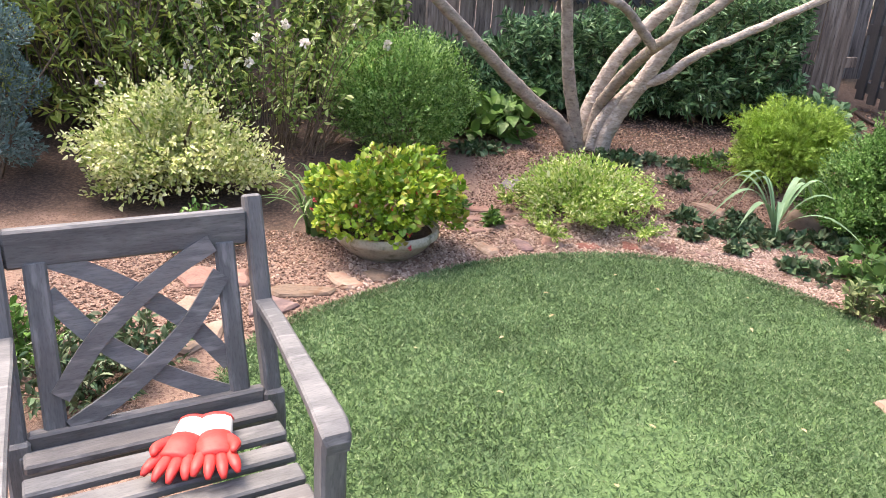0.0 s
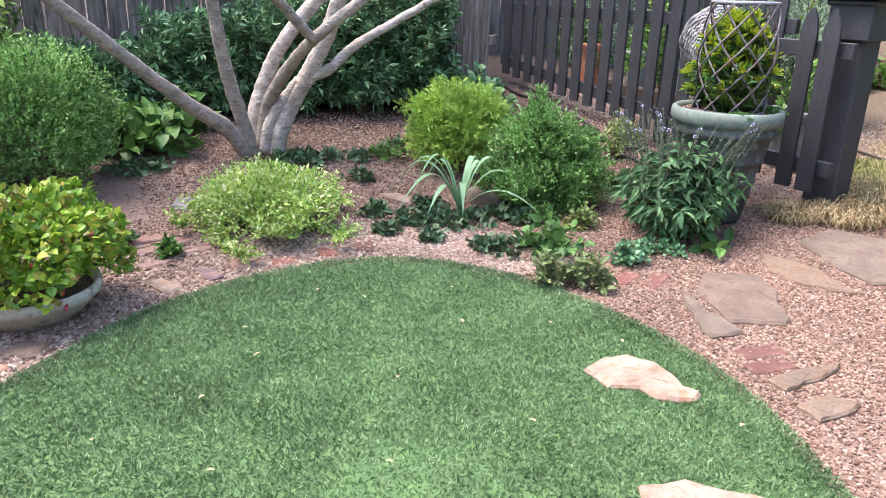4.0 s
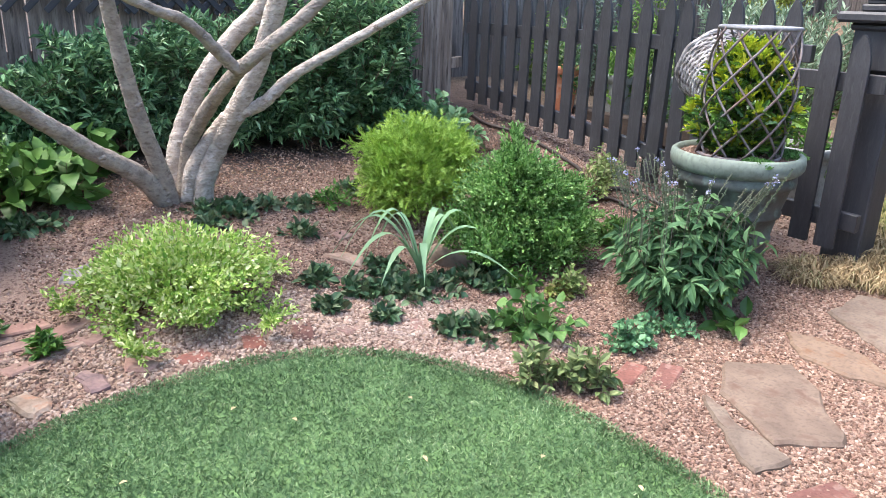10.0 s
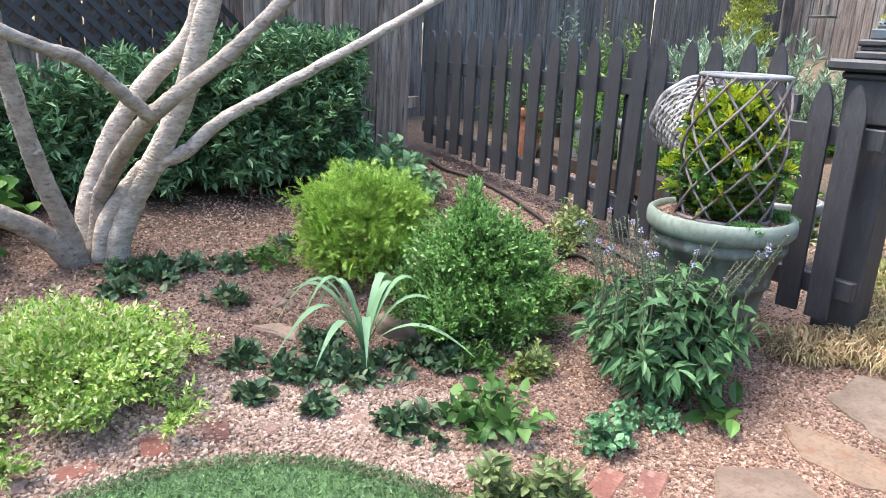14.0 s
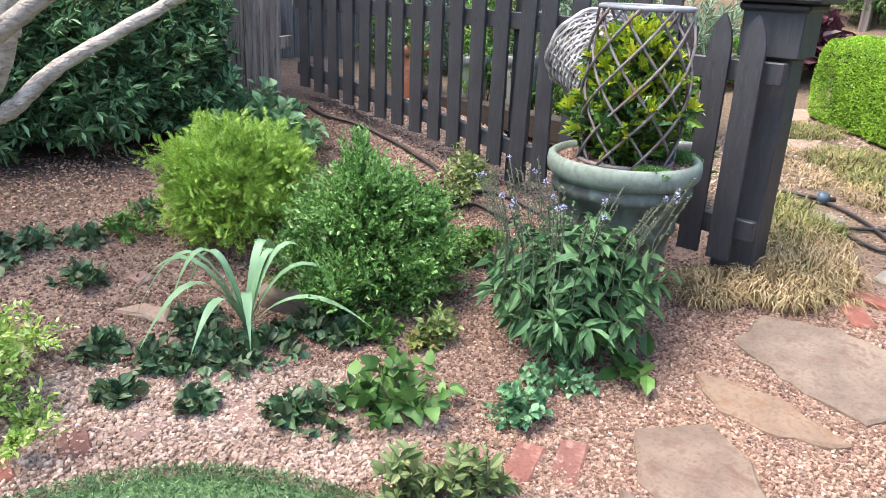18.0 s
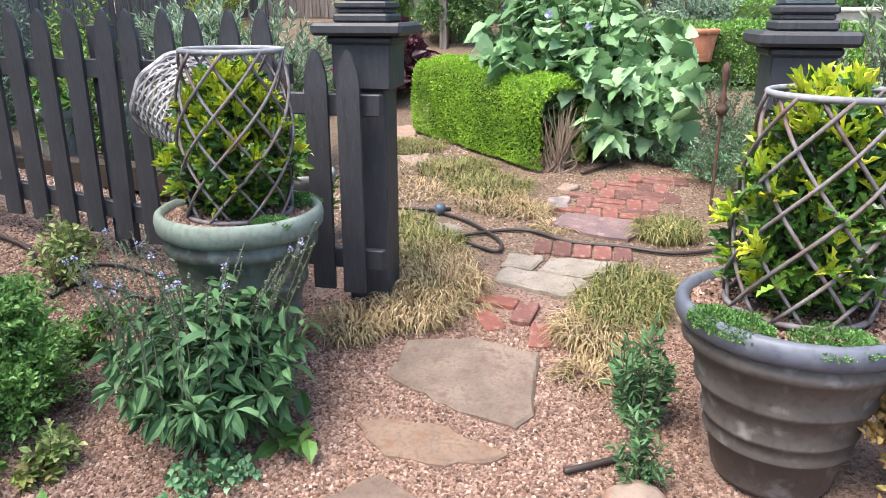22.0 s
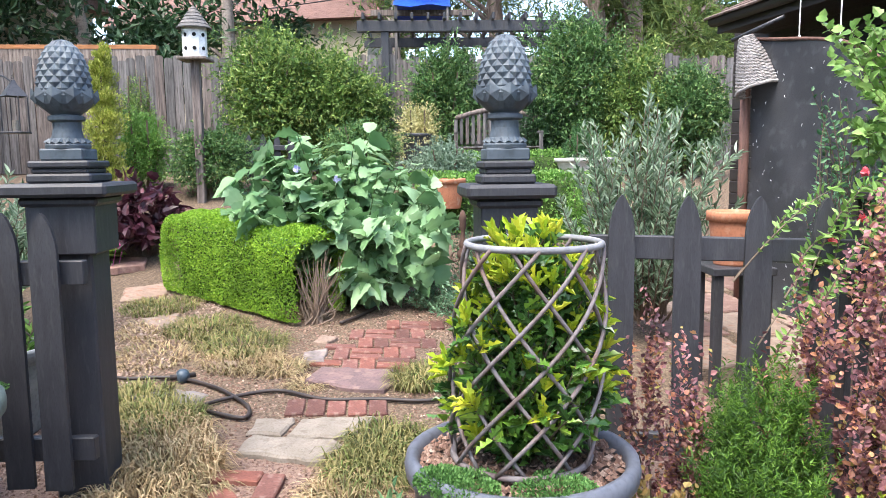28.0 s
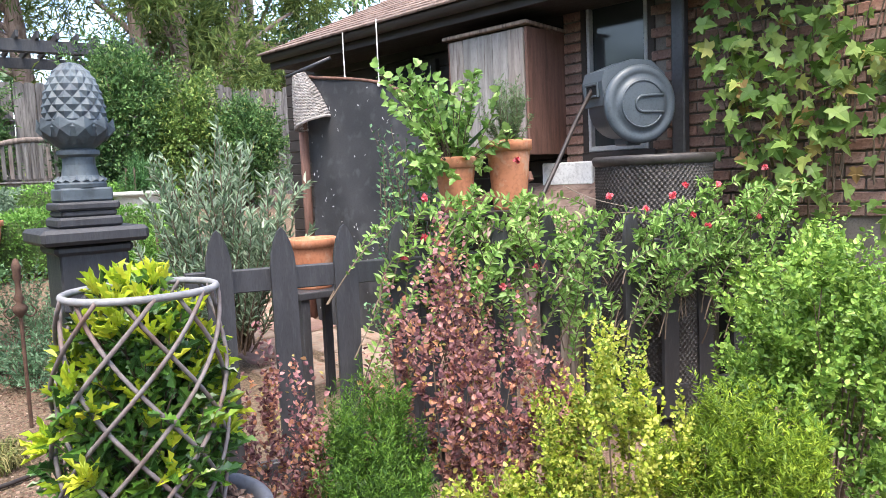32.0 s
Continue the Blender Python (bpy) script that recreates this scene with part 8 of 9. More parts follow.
# woods that close the view
woods, rng = Build(), np.random.default_rng(91)
for k in range(46):
    q = 6.283 * k / 46
    mound(woods, rng, 420, (6 + 34 * math.cos(q), 2 + 34 * math.sin(q), 3.0 + rng.random()), (4.0, 4.0, 4.2), 0.75, "small", 0.75, 0.4, 18, 0.5, 0.2, -0.9)
tagged(part("distant_woods", woods, FAR_DARK), "belt of distant dark green trees", "trees", kind="stuff")
for k in range(2):
    b = Build()
    tube(b, [(30, 12, 6.2 + 0.3 * k), (20, 6.2, 5.0 + 0.25 * k), (14.5, 1.5, 4.35 + 0.2 * k)], 0.012, 5)
    tagged(part("overhead_cable", b, HOSE), "thin black overhead cable", "cable", "overhead cables")


# ---- house ----
DARK_TRIM = surface("dark_brown_trim", [(0.026, 0.021, 0.019), (0.046, 0.037, 0.034)], 6, 0.6, 60, 0.3, stretch=(1, 6, 6))
MORTAR = surface("grey_mortar", [(0.12, 0.105, 0.095), (0.2, 0.18, 0.16)], 8, 0.95, 90, 0.5)
WALL_BRICK = surface("dark_red_wall_brick", [(0.17, 0.095, 0.075), (0.26, 0.16, 0.13), (0.38, 0.27, 0.225)], 14, 0.9, 80, 0.7, 0.004, None, (0.1, 0.065, 0.055), each=0.35)
HOUSE_AT, HOUSE_TURN = (5.84, -1.48), 9.79


def at_house(s, out, z):
    """A point s metres along the house wall, out metres in front of it."""
    q = radians(HOUSE_TURN)
    return (HOUSE_AT[0] + s * math.cos(q) - out * math.sin(q), HOUSE_AT[1] + s * math.sin(q) + out * math.cos(q), z)


house = thing("house", "single storey house with dark eaves, brick wall and shingle roof", "house", (*HOUSE_AT, 0), HOUSE_TURN)
b = Build()
b.box((-2.45, -0.12, 1.3), (2.86, 0.2, 2.7), ch=0.01)
b.box((-0.42, -0.12, 1.3), (0.16, 0.2, 2.7), ch=0.01)
b.box((-0.76, -0.12, 0.7), (0.52, 0.2, 1.55), ch=0.01)
b.box((-2.1, -2.2, 1.3), (3.5, 0.2, 2.7), ch=0.01)
wall = part("wall", b, MORTAR, house)
b = Build()
for k in range(24):
    b.box((1.42, 0.0 - 0.1, 0.06 + 0.115 * k), (3.5, 0.18, 0.112), ch=0.008)
part("siding", b, DARK_TRIM, house, "black-stained horizontal boarding")
meb = Build().box((0, 0, 0), (0.195, 0.022, 0.058), ch=0.004).mesh("brick")
meb.materials.append(WALL_BRICK)
rng = np.random.default_rng(19)
for row in range(20):
    z = 1.13 + 0.07 * row
    for k in range(9):
        x = -1.12 - 0.207 * k - (0.1 if row % 2 else 0)
        ob = part("brick", meb, WALL_BRICK, wall)
        ob.matrix_basis = pose(x, -0.012 + rng.normal() * 0.0015, z, 0, rng.normal() * 0.4, 0)
    ob = part("brick", meb, WALL_BRICK, wall)
    ob.matrix_basis = pose(-0.42, -0.012, z, 0, 0, 0) @ Matrix.Diagonal((0.72, 1, 1, 1))
# eave, gutter and roof
part("fascia", Build().box((0.2, 0.47, 2.56), (4.9, 0.03, 0.17)), DARK_TRIM, house)
part("soffit", Build().box((0.2, 0.2, 2.5), (4.9, 0.5, 0.02)), DARK_TRIM, house)
b = Build()
tube(b, [(-2.2, 0.53, 2.58), (2.65, 0.53, 2.58)], 0.05, 10)
part("gutter", b, DARK_TRIM, house, smooth=True)
ROOF_SHINGLE = surface("brown_roof_shingle", [(0.11, 0.07, 0.055), (0.2, 0.14, 0.115), (0.28, 0.21, 0.18)], 7, 0.92, 30, 0.7, 0.01, None, (0.07, 0.045, 0.035), each=0.2)
roof = thing("roof", "brown shingled roof of the house", "roof", (*HOUSE_AT, 2.62), HOUSE_TURN)
for k in range(15):
    y = 0.5 - 0.17 * k
    b = Build().box((0.2, y, 0.075 * k + 0.02), (4.95, 0.23, 0.02), rx=math.radians(-21))
    part("shingle_course", b, ROOF_SHINGLE, roof)
b = Build().box((0.2, -2.2, 0.5), (4.7, 0.1, 1.1))
part("roof_back", b, DARK_TRIM, roof)
# window
win = part("window", Build().box((-0.505, -0.05, 2.05), (0.05, 0.09, 1.14)).box((-1.02, -0.05, 2.05), (0.05, 0.09, 1.14)).box((-0.76, -0.05, 1.5), (0.56, 0.1, 0.06)).box((-0.76, -0.05, 2.62), (0.56, 0.09, 0.06)), DARK_TRIM, house, "dark framed sash window")
GREY_FRAME = surface("grey_vinyl_frame", [(0.32, 0.33, 0.34), (0.42, 0.43, 0.44)], 8, 0.5, 60, 0.1)
part("sash", Build().box((-0.545, -0.03, 2.06), (0.025, 0.05, 1.06)).box((-0.98, -0.03, 2.06), (0.025, 0.05, 1.06)).box((-0.76, -0.03, 1.55), (0.42, 0.05, 0.035)).box((-0.76, -0.03, 2.02), (0.42, 0.05, 0.03)), GREY_FRAME, win)
part("pane", Build().box((-0.76, -0.06, 2.06), (0.44, 0.008, 1.08)), GLASS, win)
part("sill", Build().box((-0.42, 0.05, 1.39), (0.42, 0.12, 0.16), ch=0.01), WHITE_PAINT, win, "white painted sill block")
w2 = part("window", Build().box((1.2, 0.01, 2.02), (0.6, 0.05, 0.7)), DARK_TRIM, house, "dark framed window under the eave")
part("pane", Build().box((1.2, 0.038, 2.02), (0.5, 0.01, 0.6)), GLASS, w2)

# wall cabinet of boards
cab = thing("wall_cabinet", "weathered grey board cabinet with red-brown side on the house wall", "cabinet", at_house(0, 0, 0), HOUSE_TURN)
RED_WOOD = surface("red_brown_stained_wood", [(0.1, 0.05, 0.036), (0.2, 0.105, 0.08)], 4, 0.75, 40, 0.5, 0.004, (8, 8, 0.8))
PALE_WOOD = surface("silvered_board", [(0.2, 0.185, 0.17), (0.36, 0.34, 0.32)], 3, 0.85, 30, 0.6, 0.004, (9, 9, 0.7), (0.13, 0.11, 0.095), each=0.2)
for k in range(5):
    part("board", Build().box((0.3 - 0.138 * k, 0.4, 1.97), (0.134, 0.022, 0.8)), PALE_WOOD, cab)
part("side_panel", Build().box((-0.34, 0.2, 1.95), (0.022, 0.42, 0.84)), RED_WOOD, cab)
part("side_panel", Build().box((0.37, 0.2, 1.95), (0.022, 0.42, 0.84)), RED_WOOD, cab)
part("lid", Build().box((0.02, 0.21, 2.385), (0.78, 0.46, 0.025), rx=0.05), OLD_WOOD, cab)
part("floor_panel", Build().box((0.02, 0.2, 1.55), (0.7, 0.4, 0.025)), RED_WOOD, cab)
lean = thing("lean_to_roof", "small lean-to roof of brown wood shingles against the wall", "roof", at_house(-0.5, 0.02, 0), HOUSE_TURN)
for k in range(7):
    b = Build().box((0.05, 0.1 + 0.09 * k, 1.3 - 0.05 * k), (0.8, 0.12, 0.015), rx=math.radians(-28))
    part("shingle_course", b, ROOF_SHINGLE, lean)
part("support", Build().box((0.05, 0.3, 0.5), (0.7, 0.5, 1.0)), OLD_WOOD, lean)
part("brace", Build().box((0.35, 0.55, 1.27), (0.7, 0.04, 0.06), ry=0.35), RED_WOOD, lean)

sp = thing("downpipe", "dark square metal downpipe on the house wall", "downpipe", at_house(-1.27, 0.1, 0), HOUSE_TURN)
part("pipe", Build().box((0, 0, 1.28), (0.085, 0.07, 2.6), ch=0.01), surface("dark_grey_metal", [(0.05, 0.05, 0.055), (0.085, 0.085, 0.09)], 6, 0.45, 50, 0.1, metal=0.3), sp)
part("bracket", Build().box((0, -0.03, 2.2), (0.11, 0.03, 0.03)), DARK_TRIM, sp)

# resin wicker tub
tub = thing("storage_tub", "dark brown round resin-wicker storage tub against the wall", "storage tub", (4.42, -1.15, 0.0))
RESIN = surface("dark_resin_wicker", [(0.028, 0.024, 0.023), (0.055, 0.048, 0.046)], 20, 0.5, 80, 0.2)
b = Build()
n, rows = 288, 170
q = np.linspace(0, 2 * np.pi, n, endpoint=False)
v = []
for k in range(rows + 1):
    r = 0.315 + 0.005 * np.cos(q * 72 + math.pi * (k // 2 % 2)) * (1 if k % 2 else 0.2)
    v.append(np.column_stack([r * np.cos(q), r * np.sin(q), np.full(n, 0.02 + 1.42 * k / rows)]))
f = [(k * n + s, k * n + (s + 1) % n, (k + 1) * n + (s + 1) % n, (k + 1) * n + s) for k in range(rows) for s in range(n)]
b.add(np.concatenate(v), f)
part("woven_body", b, RESIN, tub)
b = Build()
lathe(b, [(0.315, 1.42), (0.33, 1.43), (0.335, 1.46), (0.325, 1.475), (0.3, 1.47), (0.1, 1.46), (0, 1.46)], 48)
part("lid", b, RESIN, tub, smooth=True)
part("base", Build().box((0, 0, 0.02), (0.5, 0.5, 0.05), ch=0.01), RESIN, tub)

# hose reel
reel = thing("hose_reel", "slate-blue plastic hose reel with a hooded drum by the window", "hose reel", (4.57, -1.235, 1.774))
REEL = surface("slate_blue_plastic", [(0.06, 0.076, 0.092), (0.085, 0.103, 0.12)], 6, 0.42, 90, 0.12, 0.001)
reel.matrix_basis = Matrix.Translation((4.57, -1.235, 1.774)) @ (Vector((-0.93, 0.36, -0.03))).to_track_quat("Z", "Y").to_matrix().to_4x4()
b = Build()
lathe(b, [(0, -0.3), (0.17, -0.3), (0.195, -0.28), (0.2, -0.03), (0.222, -0.028), (0.226, -0.005), (0.215, 0.012), (0.185, 0.02), (0.178, 0.014), (0.15, 0.016), (0.146, 0.026), (0.12, 0.03), (0, 0.03)], 56)
part("drum", b, REEL, reel, smooth=True)
b = Build()
hood = ((-0.205, 0.0), (-0.222, 0.14), (-0.205, 0.2), (-0.03, 0.262), (0.09, 0.255), (0.18, 0.18), (0.2, 0.06), (0.2, 0.0))
b.add([(x, y, z) for z in (-0.31, -0.045) for x, y in hood], [tuple(range(7, -1, -1)), tuple(range(8, 16))] + [(k, (k + 1) % 8, (k + 1) % 8 + 8, k + 8) for k in range(8)])
part("cover", b, REEL, reel)
frame_bars = (((-0.218, 0.128, -0.18), (0.02, 0.014, 0.17)), ((-0.218, 0.058, -0.18), (0.02, 0.014, 0.17)), ((-0.218, 0.093, -0.1), (0.02, 0.084, 0.014)), ((-0.218, 0.093, -0.26), (0.02, 0.084, 0.014)))
for c, d in frame_bars:
    part("outlet_frame", Build().box(c, d, ch=0.003), REEL, reel)
# solid near-black slab painted as the shaded slot
part("outlet", Build().box((-0.214, 0.093, -0.18), (0.012, 0.06, 0.15)), HOLE_SHADE, reel)
part("bracket", Build().box((0.0, -0.21, -0.16), (0.1, 0.05, 0.16), ch=0.01), REEL, reel)
b = Build()
tube(b, [(0.132 * math.cos(a), 0.132 * math.sin(a), 0.03) for a in np.linspace(0.5, 5.75, 40)], 0.006, 6)
part("ring", b, REEL, reel, smooth=True)
b = Build()
tube(b, [(0.13, 0.05, 0.03), (0.06, 0.048, 0.032)] + [(0.045 * math.cos(a) - 0.0, 0.045 * math.sin(a), 0.032) for a in np.linspace(1.4, 4.9, 10)] + [(0.06, -0.045, 0.032), (0.13, -0.05, 0.03)], 0.009, 6)
part("emblem", b, REEL, reel, smooth=True)
b = Build()
tube(b, curve_points([(4.84, -1.14, 1.91), (4.75, -0.9, 1.70), (4.65, -0.64, 1.45), (4.60, -0.44, 1.22), (4.61, -0.40, 1.07)], 5), 0.012, 8)
o = Vector((4.84, -1.14, 1.91))
for v in b.v:
    v -= np.array(o)
tagged(part("reel_hose", b, HOSE, smooth=True, m=Matrix.Translation(o)), "dark hose hanging from the hose reel", "hose")
b = Build()
tube(b, curve_points([(4.57, -0.60, 1.33), (4.37, -0.61, 1.26), (4.16, -0.72, 1.20), (4.02, -0.75, 1.18)], 5), 0.0022, 6)
tagged(part("cord", b, CONCRETE), "pale cord stretched from the shade cloth to the fence", "cord")

# shade cloth, pole, cords and net basket
CLOTH = surface("black_shade_cloth", [(0.022, 0.023, 0.026), (0.045, 0.046, 0.05)], 4, 0.75, 120, 0.4, 0.002, None, (0.06, 0.062, 0.066))
cloth = thing("shade_cloth", "black shade cloth hung from the eave between pole and wall", "shade cloth", (7.5, -0.55, 0))
corner = [np.array(p) - [7.5, -0.55, 0] for p in ((7.59, -0.55, 2.30), (6.59, -0.72, 2.12), (6.01, -0.80, 1.80))]
b = Build()
top = curve_points(corner, 10)
rows = 26
v, f = [], []
for k in range(rows + 1):
    for j, p in enumerate(top):
        u = k / rows
        v.append([p[0] - 0.25 * u * (1 - j / len(top)) * 0.3, p[1] + 0.05 * u + 0.022 * math.sin(7 * p[0] + 9 * u) * (0.3 + u), p[2] * (1 - u) + 0.15 * u + 0.012 * math.sin(40 * u) * math.sin(3 * p[0])])
m = len(top)
f = [(k * m + j, k * m + j + 1, (k + 1) * m + j + 1, (k + 1) * m + j) for k in range(rows) for j in range(m - 1)]
b.add(v, f)
part("sheet", b, CLOTH, cloth, smooth=True)
b = Build()
tube(b, top + [0, 0, 0.008], 0.014, 6)
part("hem", b, RED_WOOD, cloth, smooth=True)
rng = np.random.default_rng(23)
b = Build()
for k in range(110):
    j, kk = rng.integers(1, m - 2), rng.integers(1, rows)
    p = np.array(v[kk * m + j]) + [rng.normal() * 0.03, 0.018, rng.normal() * 0.03]
    leaves(b, p[None], np.array([[rng.normal(), 0.0, rng.normal()]]), np.array([[0, 1.0, 0.1]]), 0.03, 0.006, "small")
part("lint", b, WHITE_PAINT, cloth, "pale flecks stuck to the cloth")["kind"] = "stuff"
pole = thing("cloth_pole", "red-brown wooden pole with a pipe on top holding the cloth", "pole", (7.6, -0.5, float(ground_z(7.6, -0.5))))
b = Build()
tube(b, [(0, 0, -0.05), (0, 0, 1.0), (0.01, 0, 2.12)], 0.04, 10)
part("post", b, RED_WOOD, pole, smooth=True)
b = Build()
tube(b, [(0.06, 0.1, 2.08), (-0.34, -0.12, 2.19)], 0.016, 12)
part("pipe", b, DARK_POT, pole, smooth=True)
for p, qz in (((7.08, -0.65, 2.23), (7.10, -0.67, 2.54)), ((6.61, -0.69, 2.13), (6.63, -0.73, 2.56))):
    c = thing("rope", "white rope holding the shade cloth to the eave", "rope", p, 0, "white cords")
    b = Build()
    tube(b, [(0, 0, -0.02), (0, 0, qz[2] - p[2] + 0.05)], 0.005, 6)
    part("strand", b, WHITE_PAINT, c)
    b = Build()
    tube(b, [(0.018 * math.cos(a), 0, 0.018 * math.sin(a)) for a in np.linspace(0, 6.283, 13)], 0.006, 6)
    part("knot", b, WHITE_PAINT, c)
basket("hanging_basket", "small grey woven basket hung upside down on the pole", Matrix.Translation((7.53, -0.46, 2.30)) @ pose(0, 0, 0, 180, 18, 30), 0.42, 0.05, 0.17, NET, 26, 30, False)

ROSE_LEAF = leafy("light_rose_leaf", [(0.11, 0.22, 0.045), (0.25, 0.42, 0.1), (0.42, 0.58, 0.2)], 0.45, 0.3)
# pots on a stand behind the fence
stand = thing("plant_stand", "dark wooden plant stand behind the rose", "plant stand", (4.5, 0.02, 0.04))
part("shelf", Build().box((0, 0, 1.18), (0.34, 0.6, 0.03)), DARK_TRIM, stand)
for x in (-0.14, 0.14):
    for y in (-0.27, 0.27):
        part("leg", Build().box((x, y, 0.58), (0.035, 0.035, 1.18)), DARK_TRIM, stand)
pot("flower_pot", "tall terracotta pot with rosemary on the stand", (4.44, -0.12, 1.235), 0.115, 0.33, TERRACOTTA)
pot("flower_pot", "terracotta pot with leafy geranium on the stand", (4.55, 0.12, 1.235), 0.105, 0.26, TERRACOTTA)
ROSEMARY = leafy("rosemary_needle", [(0.08, 0.14, 0.06), (0.15, 0.23, 0.1), (0.25, 0.33, 0.17)], 0.6, 0.15)
rng = np.random.default_rng(29)
t = thing("rosemary", "upright grey-green rosemary in a terracotta pot", "herb", (4.44, -0.12, 1.53))
b, st = Build(), Build()
tip = np.column_stack([rng.uniform(-0.1, 0.1, 46), rng.uniform(-0.1, 0.1, 46), rng.uniform(0.1, 0.34, 46)])
sprays(st, b, rng, tip * [0.35, 0.35, 0], tip, 60, 0.024, "small", 0.2, 0.05, 0.1, 0.0025, 0.9)
part("branchwork", st, TWIG, t)["kind"] = "stuff"
part("foliage", b, ROSEMARY, t)
t = thing("geranium", "scented geranium with round green leaves in a terracotta pot", "plant", (4.55, 0.12, 1.46))
b, st = Build(), Build()
tip = np.column_stack([rng.uniform(-0.28, 0.28, 66), rng.uniform(-0.15, 0.36, 66), rng.uniform(-0.15, 0.46, 66)])
sprays(st, b, rng, tip * [0.2, 0.2, 0], tip, 14, 0.042, "lobed", 0.95, 0.12, 0.25, 0.003, 0.9)
part("branchwork", st, TWIG, t)["kind"] = "stuff"
part("foliage", b, ROSE_LEAF, t)
t = thing("spiky_plant", "dark green spiky rosette plant among the pots", "plant", (4.62, 0.06, 1.5))
b = Build()
d = unit(np.column_stack([rng.normal(size=26) * 0.4, rng.normal(size=26) * 0.4, np.ones(26)]))
leaves(b, np.zeros((26, 3)), d, rand_dirs(rng, 26), 0.24 + 0.1 * rng.random(26), 0.035, "blade")
part("foliage", b, SALVIA, t)
t = plant("potted_honeysuckle", "lax grey-green shrub with pale twigs behind the fence", (4.76, 0.22), "shrub")
b, st = Build(), Build()
tip = np.column_stack([rng.uniform(-0.22, 0.22, 90), rng.uniform(-0.2, 0.2, 90), rng.uniform(0.7, 1.62, 90)])
sprays(st, b, rng, tip * [0.3, 0.3, 0.35], tip, 22, 0.028, "fold", 0.6, 0.1, 0.25, 0.004, 0.9)
part("branchwork", st, TWIG, t)["kind"] = "stuff"
part("foliage", b, MINT, t)

# ---- shrubs before the right-hand fence ----
BARBERRY = leafy("red_barberry_leaf", [(0.1, 0.04, 0.05), (0.27, 0.11, 0.125), (0.45, 0.22, 0.215), (0.62, 0.27, 0.15), (0.34, 0.3, 0.08)], 0.5, 0.32, [0, 0.3, 0.65, 0.88, 1])
BARB_PALE = leafy("coppery_barberry_leaf", [(0.3, 0.18, 0.07), (0.42, 0.26, 0.09), (0.5, 0.35, 0.14), (0.24, 0.26, 0.08)], 0.5, 0.25)
EUON = leafy("gold_euonymus_leaf", [(0.11, 0.2, 0.02), (0.29, 0.37, 0.035), (0.49, 0.52, 0.07), (0.66, 0.64, 0.17)], 0.42, 0.28)
HEATH = leafy("deep_green_heath_needle", [(0.03, 0.078, 0.012), (0.08, 0.175, 0.02), (0.17, 0.3, 0.04)], 0.55, 0.22)
HEATH_L = leafy("yellow_green_heath_needle", [(0.08, 0.15, 0.012), (0.19, 0.29, 0.022), (0.34, 0.44, 0.045)], 0.55, 0.25)
PRIVET = leafy("bright_privet_leaf", [(0.085, 0.18, 0.03), (0.2, 0.34, 0.055), (0.34, 0.48, 0.1)], 0.42, 0.28)


def upright(name, label, at, mat, clumps, sprigs, per, reach, high, size, seed, shape="fold", slim=0.85, puff=0.075, rise=0.14, low=0.3, category="shrub"):
    """A shrub of branching stems that carry loose clumps of leafy sprigs."""
    rng = np.random.default_rng(seed)
    t = plant(name, label, at, category)
    b, st = Build(), Build()
    q, u = rng.random(clumps) * 6.283, np.sqrt(rng.random(clumps))
    top = high * (1 - 0.3 * u**2) * (low + (1 - low) * rng.random(clumps) ** 0.6)
    heart = np.column_stack([np.cos(q) * reach[0] * u, np.sin(q) * reach[1] * u, top])
    root = heart * [0.3, 0.3, 0.0]
    for a, c in zip(root[::4], heart[::4]):
        tube(st, curve_points([a, a * 0.4 + c * 0.6 + [0, 0, high * 0.06] + rng.normal(size=3) * 0.02, c], 4), np.linspace(0.005, 0.0018, 9), 4, False)
    k = np.repeat(np.arange(clumps), sprigs)
    n = len(k)
    away = unit(rng.normal(size=(n, 3)) * [1, 1, 0.6] + [0, 0, 0.35] + heart[k] * [1, 1, 0] * 1.2)
    tip = heart[k] + away * (puff * (0.6 + 0.8 * rng.random(n)))[:, None] + np.column_stack([np.zeros(n), np.zeros(n), rise * (rng.random(n) - 0.25)])
    tip[:, 2] = np.maximum(tip[:, 2], 0.03)
    base = heart[k] - away * puff * 0.3 - [0, 0, 0.05]
    base[:, 2] = np.maximum(base[:, 2], 0.0)
    sprays(None, b, rng, base, tip, per, size, shape, slim, 0.12, 0.1, 0.0015, 0.85, 0.0, 0.3, 0.4)
    part("branchwork", st, TWIG, t)["kind"] = "stuff"
    part("foliage", b, mat, t)
    return t


upright("barberry", "upright red-leaved barberry before the picket fence", (3.86, 0.7), BARBERRY, 40, 8, 17, (0.22, 0.32), 1.02, 0.019, 401, rise=0.42, low=0.2, puff=0.04)
upright("barberry", "red and copper barberry leaning over the gold shrub", (3.58, 0.62), BARBERRY, 26, 8, 16, (0.18, 0.26), 0.88, 0.02, 402, rise=0.36, low=0.25, puff=0.045)
upright("barberry", "small red barberry beside the grey planter", (3.86, 1.33), BARBERRY, 30, 7, 13, (0.1, 0.13), 0.84, 0.017, 403, puff=0.03, rise=0.36, low=0.15)
upright("barberry", "coppery low barberry at the planter's foot", (3.6, 1.42), BARB_PALE, 26, 7, 10, (0.15, 0.16), 0.42, 0.026, 404, puff=0.06)
upright("heath", "feathery deep green heath before the barberry", (3.62, 1.14), HEATH, 60, 9, 30, (0.17, 0.16), 0.62, 0.02, 405, "small", 0.25, 0.05, 0.2, 0.2)
upright("heath", "bushy deep green heath below the fence", (3.84, 1.04), HEATH, 60, 9, 30, (0.17, 0.17), 0.72, 0.02, 406, "small", 0.25, 0.05, 0.2, 0.2)
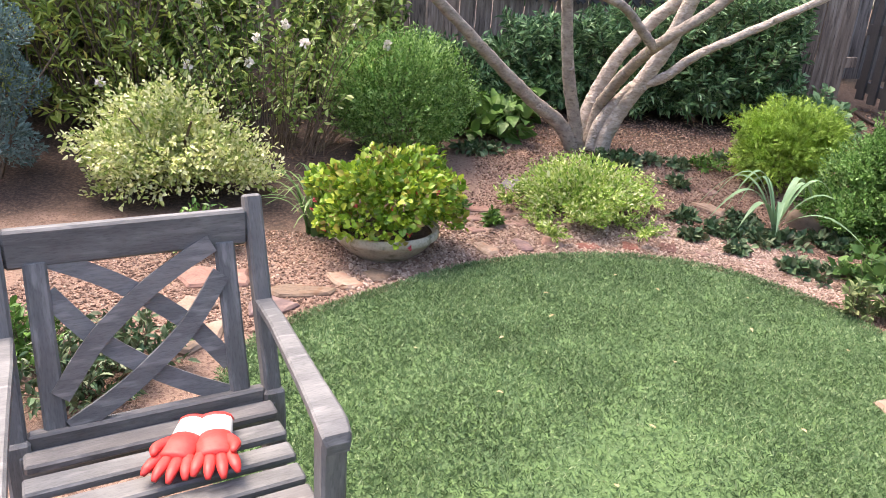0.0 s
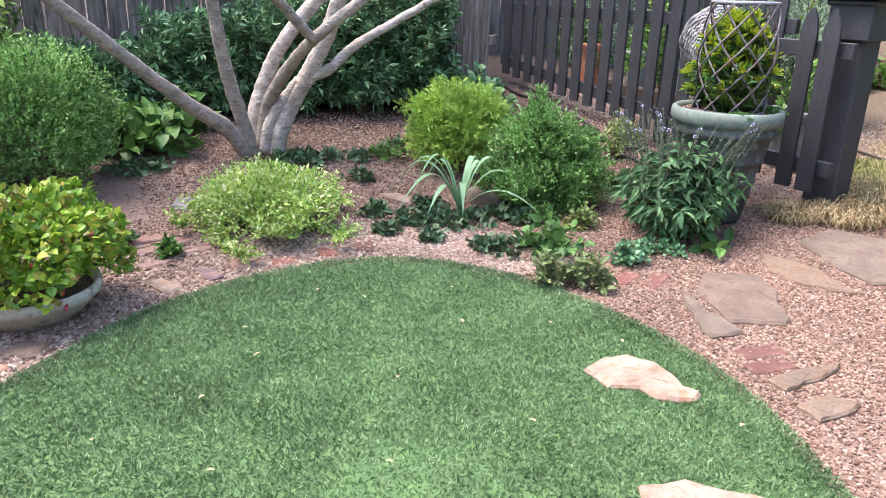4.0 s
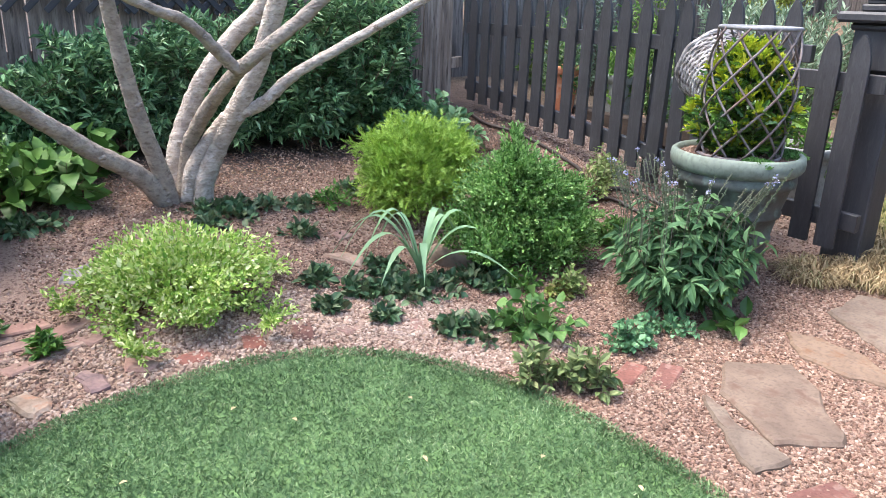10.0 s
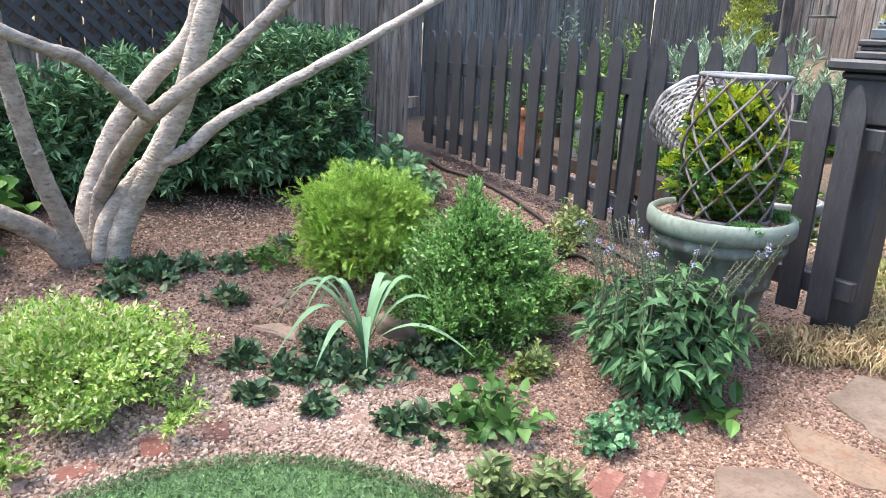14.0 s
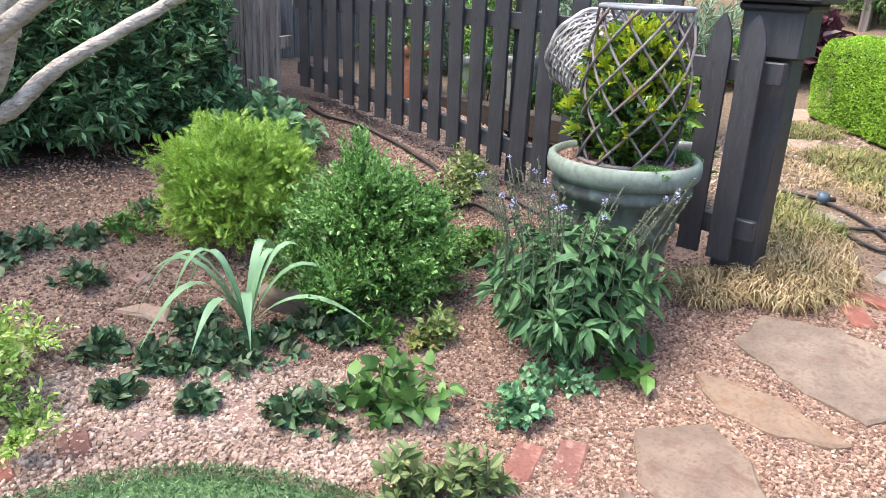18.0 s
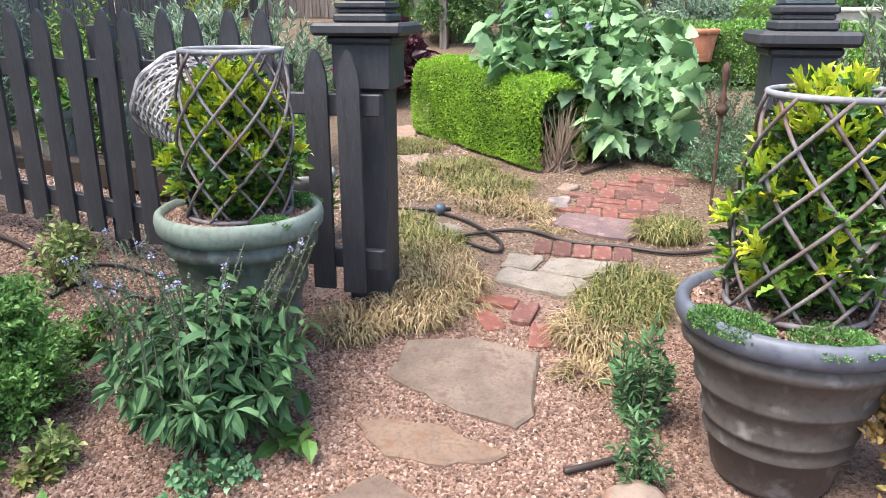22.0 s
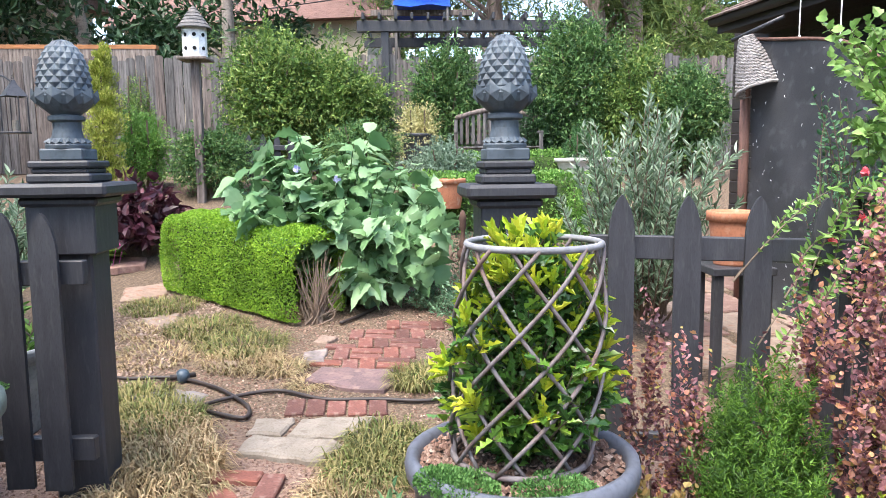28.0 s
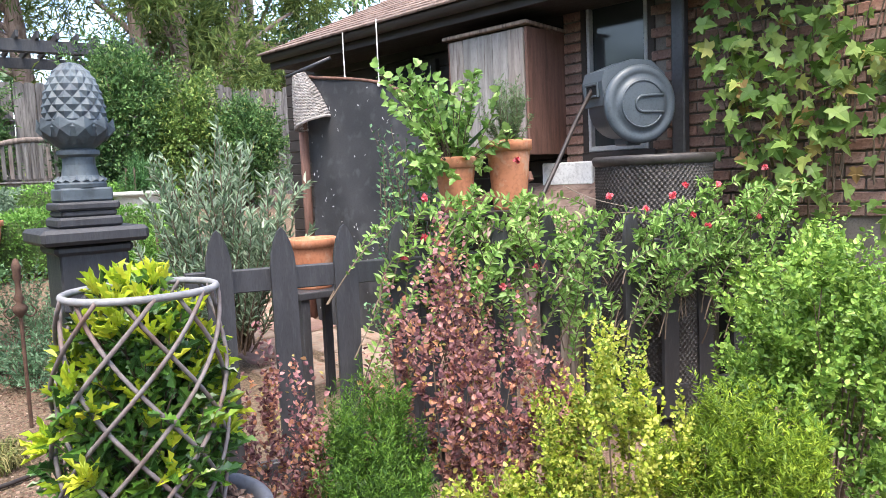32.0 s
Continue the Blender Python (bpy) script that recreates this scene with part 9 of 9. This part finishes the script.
upright("heath", "feathery yellow-green heath beside the gold shrub", (2.98, 0.2), HEATH_L, 90, 10, 30, (0.24, 0.26), 0.74, 0.021, 407, "small", 0.25, 0.055, 0.2, 0.25)
upright("gold_euonymus", "bright gold and green euonymus shrub", (3.26, 0.46), EUON, 74, 11, 20, (0.24, 0.28), 0.84, 0.0145, 408, slim=0.8, rise=0.24, low=0.15, puff=0.05)
upright("gold_euonymus", "low spreading gold euonymus in front of the barberry", (3.3, 0.88), EUON, 50, 11, 19, (0.22, 0.32), 0.52, 0.0155, 409, slim=0.8, low=0.3, puff=0.055)
upright("privet", "tall bright green small-leaved shrub by the fence", (3.02, -0.32), PRIVET, 110, 10, 17, (0.3, 0.36), 1.15, 0.021, 410, slim=0.75, puff=0.09, rise=0.16)
upright("privet", "bright green small-leaved shrub along the fence", (3.3, -0.85), PRIVET, 62, 10, 16, (0.32, 0.36), 1.18, 0.022, 411, slim=0.75, puff=0.09, rise=0.16)
upright("privet", "bright green arching shrub near the house wall", (2.85, -1.15), PRIVET, 46, 8, 14, (0.35, 0.36), 1.15, 0.028, 412, slim=0.65, puff=0.09, rise=0.16)
leafy_clump("salvia", "grey-green salvia with pale flowers at the planter's foot", (3.5, 2.2), SALVIA, 20, 14, 0.09, 0.3, 0.04, "oval", 0.3, 420, "plant")
leafy_clump("salvia", "straggling grey-green salvia beside the grey planter", (3.82, 2.2), SALVIA, 34, 14, 0.12, 0.42, 0.05, "oval", 0.34, 421, "plant")

# rambling rose over the fence
t = plant("rambling_rose", "rambling rose with light green leaves and pink-red flowers over the fence", (4.1, 0.2), "rose")
b, st, fl = Build(), Build(), Build()
rng = np.random.default_rng(37)
n = 180
u = rng.random(n)
x = 0.25 - 0.55 * u + rng.normal(size=n) * 0.12
y = 0.4 - 2.15 * u + rng.normal(size=n) * 0.1
tip = np.column_stack([x, y, 0.88 + 0.45 * rng.random(n) + 0.1 * np.sin(u * 9)])
root = np.column_stack([x * 0.7 + 0.05, y + rng.normal(size=n) * 0.25, np.maximum(0, tip[:, 2] - 0.2 - 0.35 * rng.random(n))])
sprays(st, b, rng, root, tip, 18, 0.04, "fold", 0.46, 0.16, 0.2, 0.004, 1.0, 0.08, 0.1, pair=True)
for k in range(16):
    c = tip[rng.integers(0, 60)] + rng.normal(size=3) * 0.04
    d = rand_dirs(rng, 14)
    leaves(fl, np.repeat([c], 14, 0), d, rand_dirs(rng, 14), 0.02, 0.02, "oval")
part("branchwork", st, TWIG, t)["kind"] = "stuff"
part("foliage", b, ROSE_LEAF, t)
part("blossom", fl, PINK, t, "small pink-red flowers")["kind"] = "stuff"

# vine on the brick wall
t = thing("wall_vine", "lobed green vine with some yellow and brown leaves on brick", "vine", at_house(-1.75, 0.06, 0), HOUSE_TURN)
VINE = leafy("vine_leaf", [(0.09, 0.17, 0.035), (0.19, 0.3, 0.065), (0.36, 0.48, 0.14), (0.5, 0.47, 0.12), (0.36, 0.2, 0.09)], 0.45, 0.35, [0, 0.4, 0.8, 0.94, 1])
b, st = Build(), Build()
n = 70
tip = np.column_stack([rng.uniform(-0.95, 0.3, n), rng.uniform(0.04, 0.2, n), 1.5 + 1.2 * rng.random(n) ** 0.6])
root = np.column_stack([tip[:, 0] * 0.6 - 0.1, np.full(n, 0.03), np.maximum(0, tip[:, 2] - 0.9)])
sprays(st, Build(), rng, root[:40], tip[:40], 3, 0.11, "lobed", 0.95, 0.08, 0.25, 0.006, 0.9, 0.05, 0.5)
m = 420
u = rng.random(m)
pick = rng.integers(0, n, m)
spot = root[pick] + (tip[pick] - root[pick]) * u[:, None] + rng.normal(size=(m, 3)) * [0.06, 0.04, 0.06] + [0, 0.09, 0]
leaves(b, spot, rng.normal(size=(m, 3)) * 0.65 + [0, 0.3, -0.6], rng.normal(size=(m, 3)) * 0.5 + [0, 1.0, 0.6], 0.05 + 0.075 * rng.random(m) ** 1.5, 0.055 + 0.075 * rng.random(m) ** 1.5, "maple")
for v in b.v:
    v[:, 1] = np.abs(v[:, 1]) + 0.01
part("branchwork", st, TWIG, t)["kind"] = "stuff"
part("foliage", b, VINE, t)
# paving between fence and house
patio = thing("patio", "pinkish stone paving between fence and house", "paving", kind="structure")
for k in range(5):
    for j in range(3):
        c = np.array([6.2 + 0.62 * k, -0.75 + 0.5 * j])
        b = Build()
        stone_mesh(b, patch(0.62, 0.5, 0.15) * 0.98, 0.015, 0.05, rng, rough=0.008)
        part("paving_stone", b, PALE_STONE if (k + j) % 3 else PINK_STONE, patio, m=pose(c[0], c[1], float(ground_z(*c)), 0, -3.4, 0))
